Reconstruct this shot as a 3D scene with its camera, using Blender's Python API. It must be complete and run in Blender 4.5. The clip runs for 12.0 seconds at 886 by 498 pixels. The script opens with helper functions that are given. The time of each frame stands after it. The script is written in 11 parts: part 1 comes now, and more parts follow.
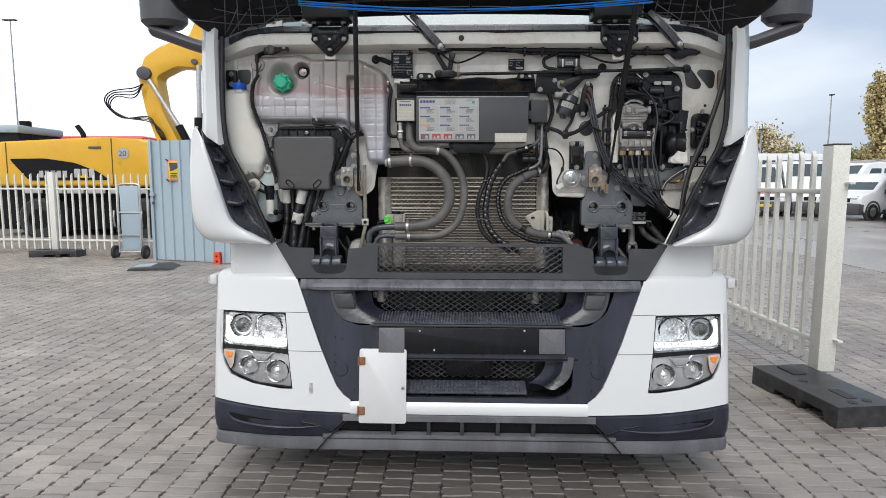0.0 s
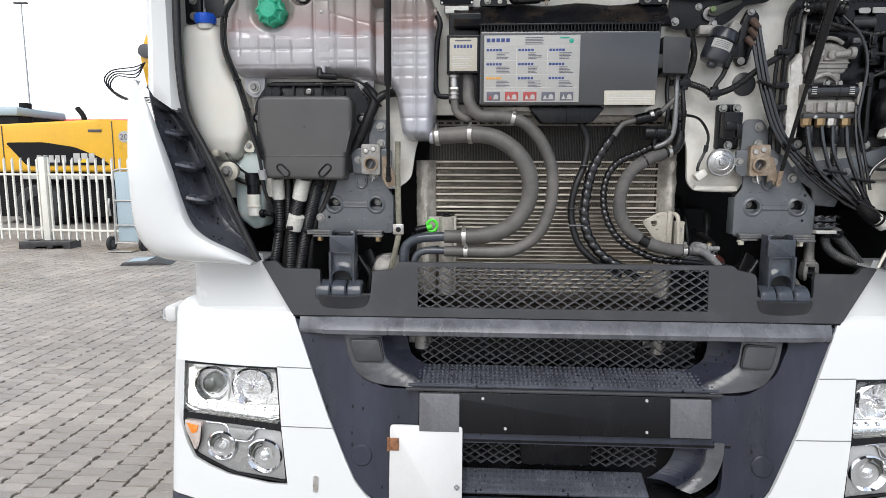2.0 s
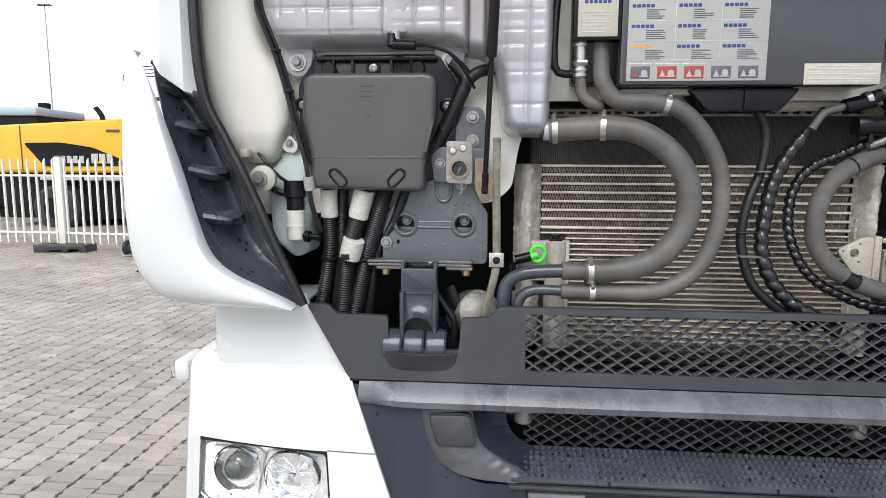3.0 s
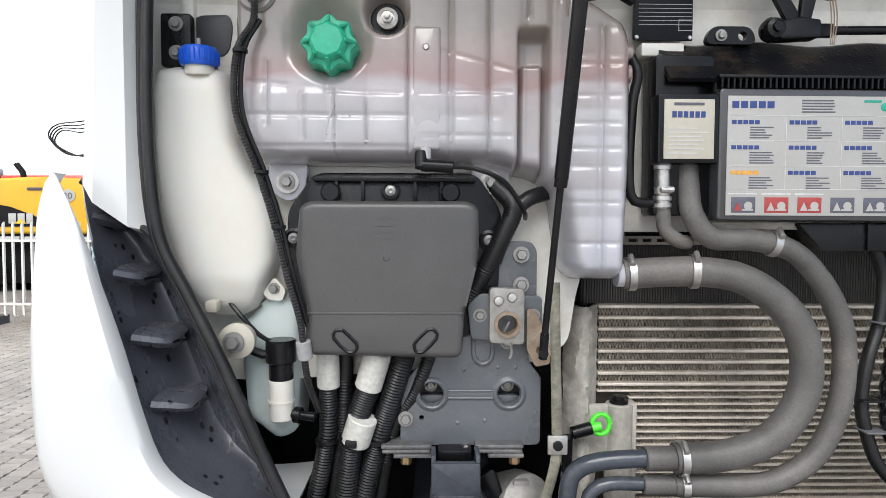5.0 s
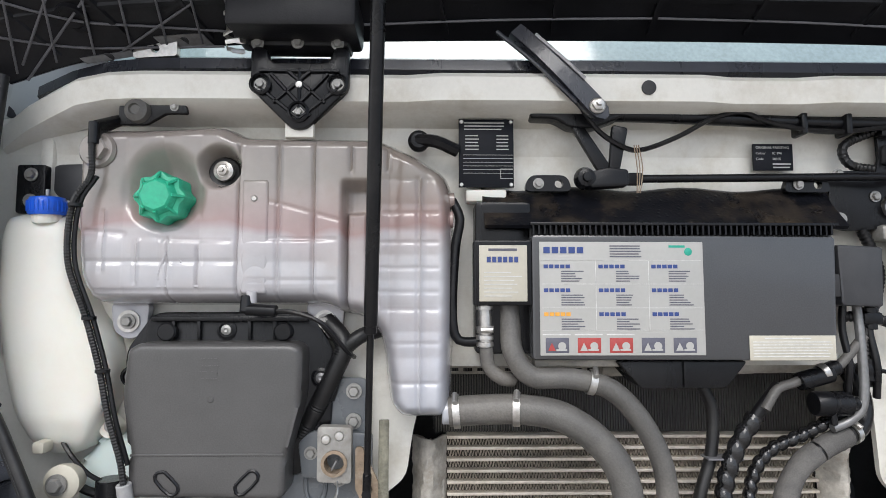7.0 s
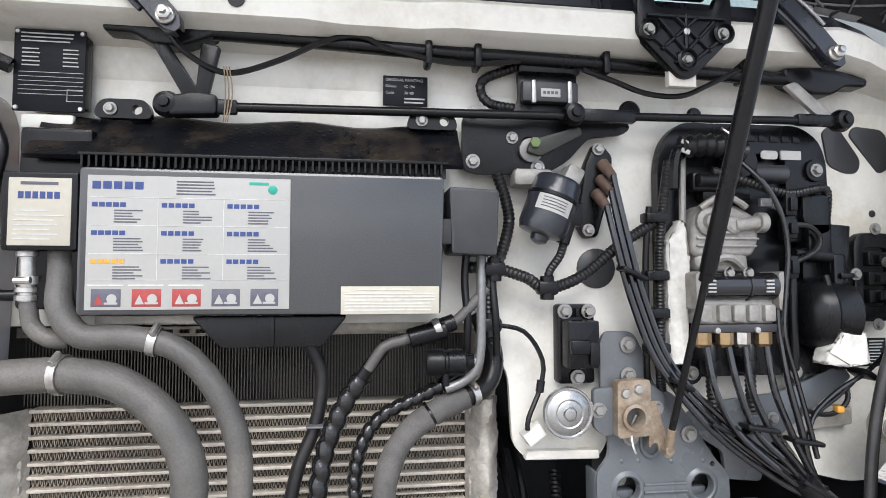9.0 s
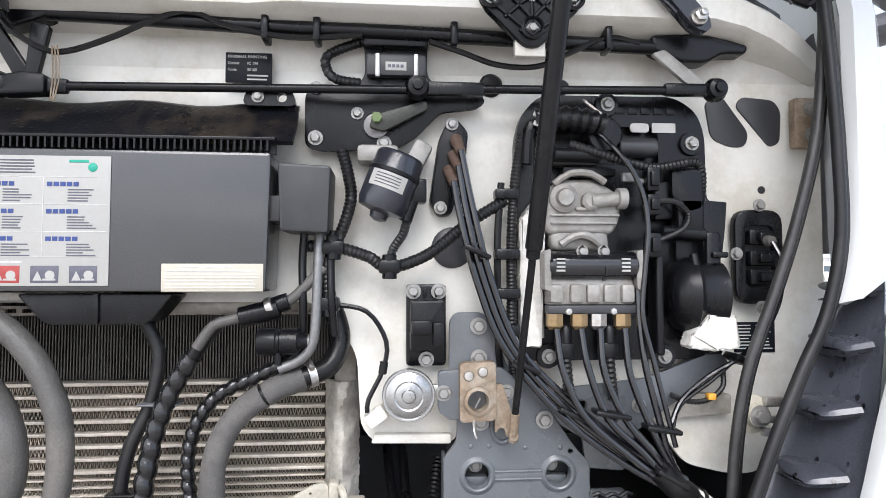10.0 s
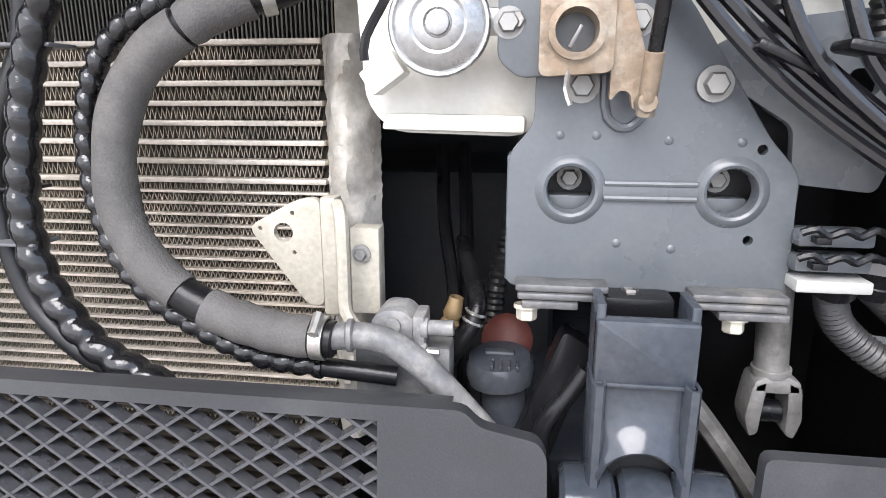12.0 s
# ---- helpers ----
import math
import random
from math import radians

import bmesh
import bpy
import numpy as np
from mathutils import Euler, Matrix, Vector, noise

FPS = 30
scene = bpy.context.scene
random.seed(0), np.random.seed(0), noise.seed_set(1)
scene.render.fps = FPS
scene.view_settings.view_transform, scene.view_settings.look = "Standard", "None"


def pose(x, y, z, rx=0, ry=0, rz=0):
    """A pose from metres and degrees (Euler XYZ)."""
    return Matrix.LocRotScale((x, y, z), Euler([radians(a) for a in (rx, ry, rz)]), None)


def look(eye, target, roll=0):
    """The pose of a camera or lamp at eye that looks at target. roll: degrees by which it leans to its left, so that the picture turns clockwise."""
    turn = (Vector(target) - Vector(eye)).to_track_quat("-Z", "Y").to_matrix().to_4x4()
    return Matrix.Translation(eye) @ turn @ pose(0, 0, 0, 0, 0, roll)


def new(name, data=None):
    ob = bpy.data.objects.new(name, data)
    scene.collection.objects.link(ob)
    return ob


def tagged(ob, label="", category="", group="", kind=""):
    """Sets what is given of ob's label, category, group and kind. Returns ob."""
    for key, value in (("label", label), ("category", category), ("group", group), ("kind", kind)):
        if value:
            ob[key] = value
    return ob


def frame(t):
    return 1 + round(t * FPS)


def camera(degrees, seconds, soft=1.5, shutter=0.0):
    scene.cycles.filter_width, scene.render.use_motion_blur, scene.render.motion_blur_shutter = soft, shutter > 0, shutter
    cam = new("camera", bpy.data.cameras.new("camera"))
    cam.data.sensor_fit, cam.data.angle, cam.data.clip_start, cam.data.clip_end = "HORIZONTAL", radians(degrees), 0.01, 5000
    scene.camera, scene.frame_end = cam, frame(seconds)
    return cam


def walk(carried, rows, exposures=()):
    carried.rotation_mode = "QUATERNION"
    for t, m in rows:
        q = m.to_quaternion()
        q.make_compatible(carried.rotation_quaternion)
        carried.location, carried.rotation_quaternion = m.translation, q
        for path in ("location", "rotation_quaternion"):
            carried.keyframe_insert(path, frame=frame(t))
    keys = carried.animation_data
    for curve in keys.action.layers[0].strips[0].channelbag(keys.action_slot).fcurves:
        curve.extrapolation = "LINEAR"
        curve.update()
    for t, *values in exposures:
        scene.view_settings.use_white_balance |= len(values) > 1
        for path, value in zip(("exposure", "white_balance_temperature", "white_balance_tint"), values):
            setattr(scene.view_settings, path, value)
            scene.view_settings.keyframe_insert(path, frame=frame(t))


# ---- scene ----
cam = camera(73.1, 12.0, soft=0.45)
PATH = [
    (0, (-0.037, -2.837, 1.464), (-0.099, -0.85, 1.241), 0.1),
    (0.5, (0.009, -2.605, 1.471), (-0.074, -0.62, 1.241), 0.2),
    (1, (-0.032, -2.376, 1.467), (-0.129, -0.394, 1.221), 0.1),
    (1.5, (-0.153, -2.084, 1.473), (-0.248, -0.102, 1.224), 0.2),
    (2, (-0.267, -1.817, 1.463), (-0.371, 0.162, 1.194), 0.2),
    (2.5, (-0.387, -1.513, 1.475), (-0.554, 0.461, 1.202), 0.3),
    (2.7, (-0.444, -1.418, 1.471), (-0.619, 0.557, 1.208), 0.4),
    (4.3, (-0.714, -0.928, 1.56), (-0.678, 1.051, 1.271), 0.1),
    (4.5, (-0.716, -0.926, 1.584), (-0.68, 1.057, 1.331), 0.2),
    (5, (-0.725, -0.93, 1.65), (-0.687, 1.067, 1.557), 0.2),
    (5.5, (-0.757, -0.941, 1.715), (-0.693, 1.057, 1.773), 0.2),
    (6, (-0.746, -0.97, 1.76), (-0.676, 1.023, 1.912), 0.2),
    (6.5, (-0.607, -0.981, 1.766), (-0.561, 1.011, 1.938), 0.1),
    (6.7, (-0.528, -0.982, 1.767), (-0.493, 1.011, 1.933), -0.0),
    (8.3, (-0.093, -0.929, 1.711), (0.121, 1.056, 1.839), 0.1),
    (8.5, (-0.02, -0.907, 1.711), (0.242, 1.072, 1.824), 0.1),
    (9, (0.138, -0.876, 1.704), (0.431, 1.1, 1.808), 0.0),
    (9.5, (0.305, -0.882, 1.679), (0.596, 1.093, 1.795), 0.0),
    (10, (0.469, -0.887, 1.675), (0.629, 1.104, 1.767), -0.0),
    (10.5, (0.56, -0.863, 1.626), (0.605, 1.136, 1.551), -0.1),
    (11, (0.582, -0.776, 1.557), (0.562, 1.206, 1.291), -0.1),
    (11.5, (0.57, -0.6, 1.483), (0.419, 1.35, 1.065), -0.1),
    (12, (0.567, -0.428, 1.422), (0.301, 1.494, 0.938), -0.0),
]
walk(cam, [(t, look(eye, target, roll)) for t, eye, target, roll in PATH], exposures=[(0, 0.1, 6500, 10), (1.0, 0.27, 6500, 10), (1.5, 0.36, 6500, 10), (2.5, 0.55, 6500, 10), (4.5, 0.68, 6500, 10), (5.5, 0.68, 6500, 10), (6.5, 0.68, 6500, 10), (8.5, 0.95, 6440, 11), (10, 1.14, 6380, 12), (11, 1.4, 6380, 13), (12, 1.57, 6400, 13)])

# ---- world, sun, exposure ----
wd = bpy.data.worlds.new("overcast_sky")
scene.world = wd
wd.use_nodes = True
nt = wd.node_tree
nt.nodes.clear()
w_out = nt.nodes.new("ShaderNodeOutputWorld")
w_bg = nt.nodes.new("ShaderNodeBackground")
sky = nt.nodes.new("ShaderNodeTexSky")
sky.sky_type = "NISHITA"
sky.sun_disc = False
SUN_EL, SUN_AZ = radians(48), radians(186)
sky.sun_elevation, sky.sun_rotation = SUN_EL, SUN_AZ
sky.air_density, sky.dust_density, sky.ozone_density = 1.0, 3.0, 1.0
w_map = nt.nodes.new("ShaderNodeMapping")
w_map.inputs["Scale"].default_value = (1.2, 1.2, 3.5)
w_tc = nt.nodes.new("ShaderNodeTexCoord")
w_noise = nt.nodes.new("ShaderNodeTexNoise")
w_noise.inputs["Scale"].default_value = 1.6
w_noise.inputs["Detail"].default_value = 5
w_ramp = nt.nodes.new("ShaderNodeValToRGB")
w_ramp.color_ramp.elements[0].position, w_ramp.color_ramp.elements[1].position = 0.25, 0.72
w_sep, w_lean = nt.nodes.new("ShaderNodeSeparateXYZ"), nt.nodes.new("ShaderNodeMath")
w_lean.operation = "MULTIPLY_ADD"
w_lean.inputs[1].default_value = -0.38
w_ramp.color_ramp.elements[0].color = (4.3, 5.0, 6.1, 1)
w_ramp.color_ramp.elements[1].color = (9.8, 10.0, 10.4, 1)
w_mix = nt.nodes.new("ShaderNodeMix")
w_mix.data_type = "RGBA"
w_mix.inputs["Factor"].default_value = 0.8
nt.links.new(w_tc.outputs["Generated"], w_map.inputs["Vector"])
nt.links.new(w_map.outputs["Vector"], w_noise.inputs["Vector"])
nt.links.new(w_tc.outputs["Generated"], w_sep.inputs[0])
nt.links.new(w_sep.outputs["X"], w_lean.inputs[0])
nt.links.new(w_noise.outputs["Fac"], w_lean.inputs[2])
nt.links.new(w_lean.outputs[0], w_ramp.inputs["Fac"])
nt.links.new(sky.outputs["Color"], w_mix.inputs["A"])
nt.links.new(w_ramp.outputs["Color"], w_mix.inputs["B"])
nt.links.new(w_mix.outputs["Result"], w_bg.inputs["Color"])
w_bg.inputs["Strength"].default_value = 0.13
nt.links.new(w_bg.outputs["Background"], w_out.inputs["Surface"])

sun = new("sun", bpy.data.lights.new("sun", "SUN"))
sun.data.energy, sun.data.angle, sun.data.color = 1.6, radians(40), (1.0, 0.985, 0.97)
sun_dir = Vector((math.sin(SUN_AZ) * math.cos(SUN_EL), math.cos(SUN_AZ) * math.cos(SUN_EL), math.sin(SUN_EL)))
sun.rotation_euler = sun_dir.to_track_quat("Z", "Y").to_euler()
sun.location = (3, -6, 8)


# ---- materials ----
def mat(name, col, rough=0.5, metal=0.0, var=0.12, scale=6.0, bump=0.1, bscale=120.0, stain=None, stain_amt=0.0, stain_scale=3.0,
        coat=0.0, drops=0.0, streak=False, island=0.0, rvar=0.15, transmission=0.0, emit=0.0, alpha=1.0, sss=0.0, spec=0.5, splash=0.0, grit=0.10):
    m = bpy.data.materials.new(name)
    m.use_nodes = True
    t = m.node_tree
    b = t.nodes["Principled BSDF"]
    L = t.links.new

    def nd(kind, **kw):
        n = t.nodes.new(kind)
        for k, v in kw.items():
            n.inputs[k].default_value = v
        return n
    tc = t.nodes.new("ShaderNodeTexCoord")
    mp = t.nodes.new("ShaderNodeMapping")
    mp.inputs["Scale"].default_value = (1, 1, 0.18) if streak else (1, 1, 1)
    L(tc.outputs["Object"], mp.inputs["Vector"])
    n1 = nd("ShaderNodeTexNoise", Scale=scale, Detail=6.0, Roughness=0.6)
    L(mp.outputs["Vector"], n1.inputs["Vector"])
    r1 = t.nodes.new("ShaderNodeMapRange")
    r1.inputs["From Min"].default_value, r1.inputs["From Max"].default_value = 0.3, 0.7
    r1.inputs["To Min"].default_value, r1.inputs["To Max"].default_value = 1 - var, 1 + var
    L(n1.outputs["Fac"], r1.inputs["Value"])
    mul = t.nodes.new("ShaderNodeVectorMath")
    mul.operation = "SCALE"
    mul.inputs[0].default_value = col[:3]
    L(r1.outputs["Result"], mul.inputs["Scale"])
    colour = mul.outputs["Vector"]
    if island:
        info = t.nodes.new("ShaderNodeNewGeometry")
        oi = t.nodes.new("ShaderNodeObjectInfo")
        add = t.nodes.new("ShaderNodeMath")
        add.operation = "ADD"
        L(info.outputs["Random Per Island"], add.inputs[0])
        L(oi.outputs["Random"], add.inputs[1])
        fr = t.nodes.new("ShaderNodeMath")
        fr.operation = "FRACT"
        L(add.outputs[0], fr.inputs[0])
        r3 = t.nodes.new("ShaderNodeMapRange")
        r3.inputs["To Min"].default_value, r3.inputs["To Max"].default_value = 1 - island, 1 + island
        L(fr.outputs[0], r3.inputs["Value"])
        m2 = t.nodes.new("ShaderNodeVectorMath")
        m2.operation = "SCALE"
        L(colour, m2.inputs[0])
        L(r3.outputs["Result"], m2.inputs["Scale"])
        colour = m2.outputs["Vector"]
    if stain:
        n3 = nd("ShaderNodeTexNoise", Scale=stain_scale, Detail=8.0, Roughness=0.7)
        L(mp.outputs["Vector"], n3.inputs["Vector"])
        r4 = t.nodes.new("ShaderNodeMapRange")
        r4.inputs["From Min"].default_value, r4.inputs["From Max"].default_value = 0.48, 0.68
        r4.inputs["To Max"].default_value = stain_amt
        L(n3.outputs["Fac"], r4.inputs["Value"])
        mx = t.nodes.new("ShaderNodeMix")
        mx.data_type = "RGBA"
        L(r4.outputs["Result"], mx.inputs["Factor"])
        L(colour, mx.inputs["A"])
        mx.inputs["B"].default_value = (*stain[:3], 1)
        colour = mx.outputs["Result"]
    n2 = nd("ShaderNodeTexNoise", Scale=bscale, Detail=3.0)
    L(tc.outputs["Object"], n2.inputs["Vector"])
    if grit:
        rg = t.nodes.new("ShaderNodeMapRange")
        rg.inputs["From Min"].default_value, rg.inputs["From Max"].default_value = 0.32, 0.68
        rg.inputs["To Min"].default_value, rg.inputs["To Max"].default_value = 1 - grit, 1 + grit
        L(n2.outputs["Fac"], rg.inputs["Value"])
        mg = t.nodes.new("ShaderNodeVectorMath")
        mg.operation = "SCALE"
        L(colour, mg.inputs[0])
        L(rg.outputs["Result"], mg.inputs["Scale"])
        colour = mg.outputs["Vector"]
    wet = None
    if splash:
        # sparse rain drops, a little taller than wide, on some cells only
        sm = t.nodes.new("ShaderNodeMapping")
        sm.inputs["Scale"].default_value = (1, 1, 0.55)
        L(tc.outputs["Object"], sm.inputs["Vector"])
        sv = nd("ShaderNodeTexVoronoi", Scale=62.0)
        L(sm.outputs["Vector"], sv.inputs["Vector"])
        near = t.nodes.new("ShaderNodeMapRange")
        near.inputs["From Min"].default_value, near.inputs["From Max"].default_value = 0.20, 0.28
        near.inputs["To Min"].default_value, near.inputs["To Max"].default_value = 1.0, 0.0
        L(sv.outputs["Distance"], near.inputs["Value"])
        sc = t.nodes.new("ShaderNodeSeparateColor")
        L(sv.outputs["Color"], sc.inputs["Color"])
        pick = t.nodes.new("ShaderNodeMath")
        pick.operation = "LESS_THAN"
        pick.inputs[1].default_value = splash
        L(sc.outputs[0], pick.inputs[0])
        wm_ = t.nodes.new("ShaderNodeMath")
        wm_.operation = "MULTIPLY"
        L(near.outputs["Result"], wm_.inputs[0])
        L(pick.outputs[0], wm_.inputs[1])
        wet = wm_.outputs[0]
        wx_ = t.nodes.new("ShaderNodeMix")
        wx_.data_type = "RGBA"
        L(wet, wx_.inputs["Factor"])
        L(colour, wx_.inputs["A"])
        wx_.inputs["B"].default_value = (col[0] * 0.2, col[1] * 0.2, col[2] * 0.2, 1)
        colour = wx_.outputs["Result"]
    L(colour, b.inputs["Base Color"])
    r2 = t.nodes.new("ShaderNodeMapRange")
    r2.inputs["To Min"].default_value, r2.inputs["To Max"].default_value = max(0.02, rough - rvar), min(1, rough + rvar)
    L(n1.outputs["Fac"], r2.inputs["Value"])
    L(r2.outputs["Result"], b.inputs["Roughness"])
    bp = nd("ShaderNodeBump", Strength=bump, Distance=0.002)
    height = n2.outputs["Fac"]
    if drops:
        vo = nd("ShaderNodeTexVoronoi", Scale=70.0)
        L(tc.outputs["Object"], vo.inputs["Vector"])
        r5 = t.nodes.new("ShaderNodeMapRange")
        r5.inputs["From Min"].default_value, r5.inputs["From Max"].default_value = 0.0, 0.28
        r5.inputs["To Min"].default_value, r5.inputs["To Max"].default_value = drops * 4, 0.0
        L(vo.outputs["Distance"], r5.inputs["Value"])
        ad = t.nodes.new("ShaderNodeMath")
        ad.operation = "ADD"
        L(n2.outputs["Fac"], ad.inputs[0])
        L(r5.outputs["Result"], ad.inputs[1])
        height = ad.outputs[0]
    if wet is not None:
        wa = t.nodes.new("ShaderNodeMath")
        wa.operation = "MULTIPLY_ADD"
        wa.inputs[1].default_value = 3.0
        L(wet, wa.inputs[0])
        L(height, wa.inputs[2])
        height = wa.outputs[0]
    L(height, bp.inputs["Height"])
    L(bp.outputs["Normal"], b.inputs["Normal"])
    b.inputs["Metallic"].default_value = metal
    b.inputs["Specular IOR Level"].default_value = spec
    b.inputs["Coat Weight"].default_value = coat
    b.inputs["Coat Roughness"].default_value = 0.08
    b.inputs["Transmission Weight"].default_value = transmission
    b.inputs["Alpha"].default_value = alpha
    if sss:
        b.inputs["Subsurface Weight"].default_value = sss
        b.inputs["Subsurface Radius"].default_value = (0.03, 0.02, 0.015)
    if emit:
        b.inputs["Emission Color"].default_value = (*col[:3], 1)
        b.inputs["Emission Strength"].default_value = emit
    return m


WHITE = mat("white_paint", (0.66, 0.675, 0.67), 0.22, var=0.02, scale=3, bump=0.02, coat=0.5, stain=(0.55, 0.53, 0.48), stain_amt=0.08, grit=0.0)
FIREWALL = mat("primer_white_paint", (0.72, 0.705, 0.65), 0.36, var=0.05, scale=5, bump=0.06, stain=(0.40, 0.34, 0.24), stain_amt=0.45, stain_scale=7.0, rvar=0.1, grit=0.02)
BLACK = mat("black_moulded_plastic", (0.0055, 0.0057, 0.007), 0.27, var=0.25, scale=9, bump=0.14, bscale=400, stain=(0.03, 0.03, 0.031), stain_amt=0.3, streak=True, spec=0.28)
WETBLACK = mat("wet_black_plastic", (0.020, 0.022, 0.030), 0.28, var=0.3, scale=9, bump=0.12, bscale=300, drops=0.35, coat=0.35, stain=(0.04, 0.042, 0.05), stain_amt=0.4, streak=True)
BUMPERBLACK = mat("weathered_black_bumper_plastic", (0.024, 0.027, 0.040), 0.33, var=0.35, scale=9, bump=0.2, bscale=400, drops=0.25, stain=(0.040, 0.042, 0.055), stain_amt=0.6, stain_scale=14, streak=True, spec=0.35, splash=0.15)
# top bar: base grey set lighter than the bumper's black
TOPBAR = mat("grey_wet_bar_plastic", (0.13, 0.135, 0.15), 0.28, var=0.25, scale=9, bump=0.15, bscale=300, drops=0.3, stain=(0.04, 0.04, 0.046), stain_amt=0.6, stain_scale=11, streak=True)
DULLSTEEL = mat("dull_grey_steel", (0.22, 0.22, 0.225), 0.42, metal=0.45, var=0.2, scale=18, bump=0.35, bscale=120, stain=(0.16, 0.14, 0.12), stain_amt=0.6, stain_scale=14)
HORNSILVER = mat("dirty_silver_horn", (0.42, 0.42, 0.415), 0.30, metal=0.8, var=0.12, scale=9, bump=0.2, bscale=160, stain=(0.30, 0.29, 0.27), stain_amt=0.6, stain_scale=8)
COVER = mat("scuffed_black_cover", (0.074, 0.072, 0.071), 0.34, var=0.15, scale=6, bump=0.1, bscale=400, stain=(0.09, 0.087, 0.085), stain_amt=0.4, stain_scale=4)
FINWIRE = mat("pale_dirty_fin", (0.36, 0.32, 0.26), 0.55, metal=0.3, var=0.4, scale=20, bump=0.2, stain=(0.05, 0.045, 0.04), stain_amt=0.6, stain_scale=7)
PANELGREY = mat("grey_moulded_plastic", (0.036, 0.037, 0.041), 0.42, var=0.15, scale=6, bump=0.1, bscale=500, stain=(0.10, 0.10, 0.10), stain_amt=0.3)
LIPGREY = mat("faded_grey_plastic", (0.13, 0.13, 0.14), 0.5, var=0.2, scale=8, bump=0.15, stain=(0.05, 0.05, 0.055), stain_amt=0.6, streak=True)
RUBBER = mat("black_rubber", (0.006, 0.006, 0.007), 0.30, var=0.25, scale=14, bump=0.18, bscale=250, stain=(0.04, 0.038, 0.036), stain_amt=0.3, stain_scale=9, spec=0.3)
HOSE = mat("grey_black_rubber_hose", (0.100, 0.096, 0.090), 0.52, var=0.3, scale=10, bump=0.35, bscale=260, stain=(0.19, 0.175, 0.155), stain_amt=0.6, stain_scale=6)
CONDUIT = mat("black_corrugated_conduit", (0.011, 0.011, 0.012), 0.4, var=0.2, scale=20, bump=0.1, stain=(0.06, 0.058, 0.052), stain_amt=0.3, stain_scale=8, spec=0.4)
BLUEGREY = mat("blue_grey_chassis_paint", (0.106, 0.116, 0.126), 0.30, var=0.1, scale=7, bump=0.08, bscale=180, stain=(0.20, 0.195, 0.185), stain_amt=0.25, stain_scale=9, grit=0.04)
DARKBLUE = mat("dark_blue_chassis_paint", (0.043, 0.050, 0.062), 0.17, var=0.15, scale=7, bump=0.06, stain=(0.14, 0.14, 0.14), stain_amt=0.3, stain_scale=6)
ALU = mat("weathered_aluminium", (0.44, 0.415, 0.37), 0.62, metal=0.1, var=0.2, scale=14, bump=1.0, bscale=80, grit=0.12, stain=(0.27, 0.23, 0.17), stain_amt=0.6, stain_scale=8)
CASTALU = mat("cast_aluminium", (0.31, 0.30, 0.28), 0.5, metal=0.25, var=0.25, scale=20, bump=0.6, bscale=90, stain=(0.17, 0.15, 0.125), stain_amt=0.75, stain_scale=14)
FIN = mat("dirty_fins_shaded_tubes", (0.052, 0.043, 0.033), 0.6, metal=0.4, var=0.35, scale=18, bump=0.5, bscale=300, stain=(0.05, 0.045, 0.04), stain_amt=0.5, stain_scale=9)
FINDARK = mat("black_condenser_fins", (0.016, 0.016, 0.017), 0.55, var=0.35, scale=18, bump=0.4, bscale=300)
STEEL = mat("zinc_plated_steel", (0.52, 0.51, 0.49), 0.34, metal=0.85, var=0.15, scale=30, bump=0.15, stain=(0.28, 0.2, 0.12), stain_amt=0.35, stain_scale=25)
CHROME = mat("chrome_reflector", (0.9, 0.9, 0.92), 0.08, metal=1.0, var=0.02, scale=5, bump=0.02, rvar=0.04)
RUST = mat("rusty_steel", (0.27, 0.205, 0.145), 0.6, metal=0.35, var=0.35, scale=30, bump=0.6, bscale=150, stain=(0.46, 0.42, 0.35), stain_amt=0.85, stain_scale=14)
BRASS = mat("brass_fitting", (0.36, 0.25, 0.13), 0.42, metal=0.6, var=0.25, scale=30, bump=0.2, stain=(0.14, 0.11, 0.08), stain_amt=0.7, stain_scale=30)
WHITEPLASTIC = mat("translucent_white_plastic", (0.76, 0.75, 0.69), 0.4, var=0.04, scale=4, bump=0.05, stain=(0.60, 0.52, 0.36), stain_amt=0.22, stain_scale=3, sss=0.25, grit=0.0)
GREENCAP = mat("green_cap_plastic", (0.03, 0.44, 0.26), 0.4, var=0.08, scale=14, bump=0.1)
BLUECAP = mat("blue_cap_plastic", (0.01, 0.10, 0.62), 0.35, var=0.06, scale=14, bump=0.06)
BLUEFLUID = mat("pale_blue_washer_tank", (0.62, 0.70, 0.68), 0.3, var=0.06, scale=6, bump=0.05, sss=0.2, grit=0.0)
LABEL = mat("white_paper_label", (0.42, 0.415, 0.395), 0.45, var=0.05, scale=9, bump=0.02, grit=0.02)
CREAM = mat("cream_paper_label", (0.51, 0.48, 0.40), 0.5, var=0.05, scale=9, bump=0.02, grit=0.03)
INK = mat("dark_print", (0.10, 0.10, 0.13), 0.5, var=0.05, bump=0.0)
INKBLUE = mat("dark_blue_print", (0.03, 0.06, 0.22), 0.5, var=0.05, bump=0.0)
INKRED = mat("red_print", (0.36, 0.05, 0.045), 0.5, var=0.05, bump=0.0)
INKORANGE = mat("orange_print", (0.75, 0.36, 0.05), 0.5, var=0.05, bump=0.0)
INKGREEN = mat("green_print", (0.02, 0.35, 0.25), 0.5, var=0.05, bump=0.0)
INKPALE = mat("pale_print", (0.62, 0.62, 0.60), 0.5, var=0.05, bump=0.0)
DARKPLATE = mat("black_data_plate", (0.008, 0.009, 0.013), 0.45, var=0.1, scale=20, bump=0.02, spec=0.15)
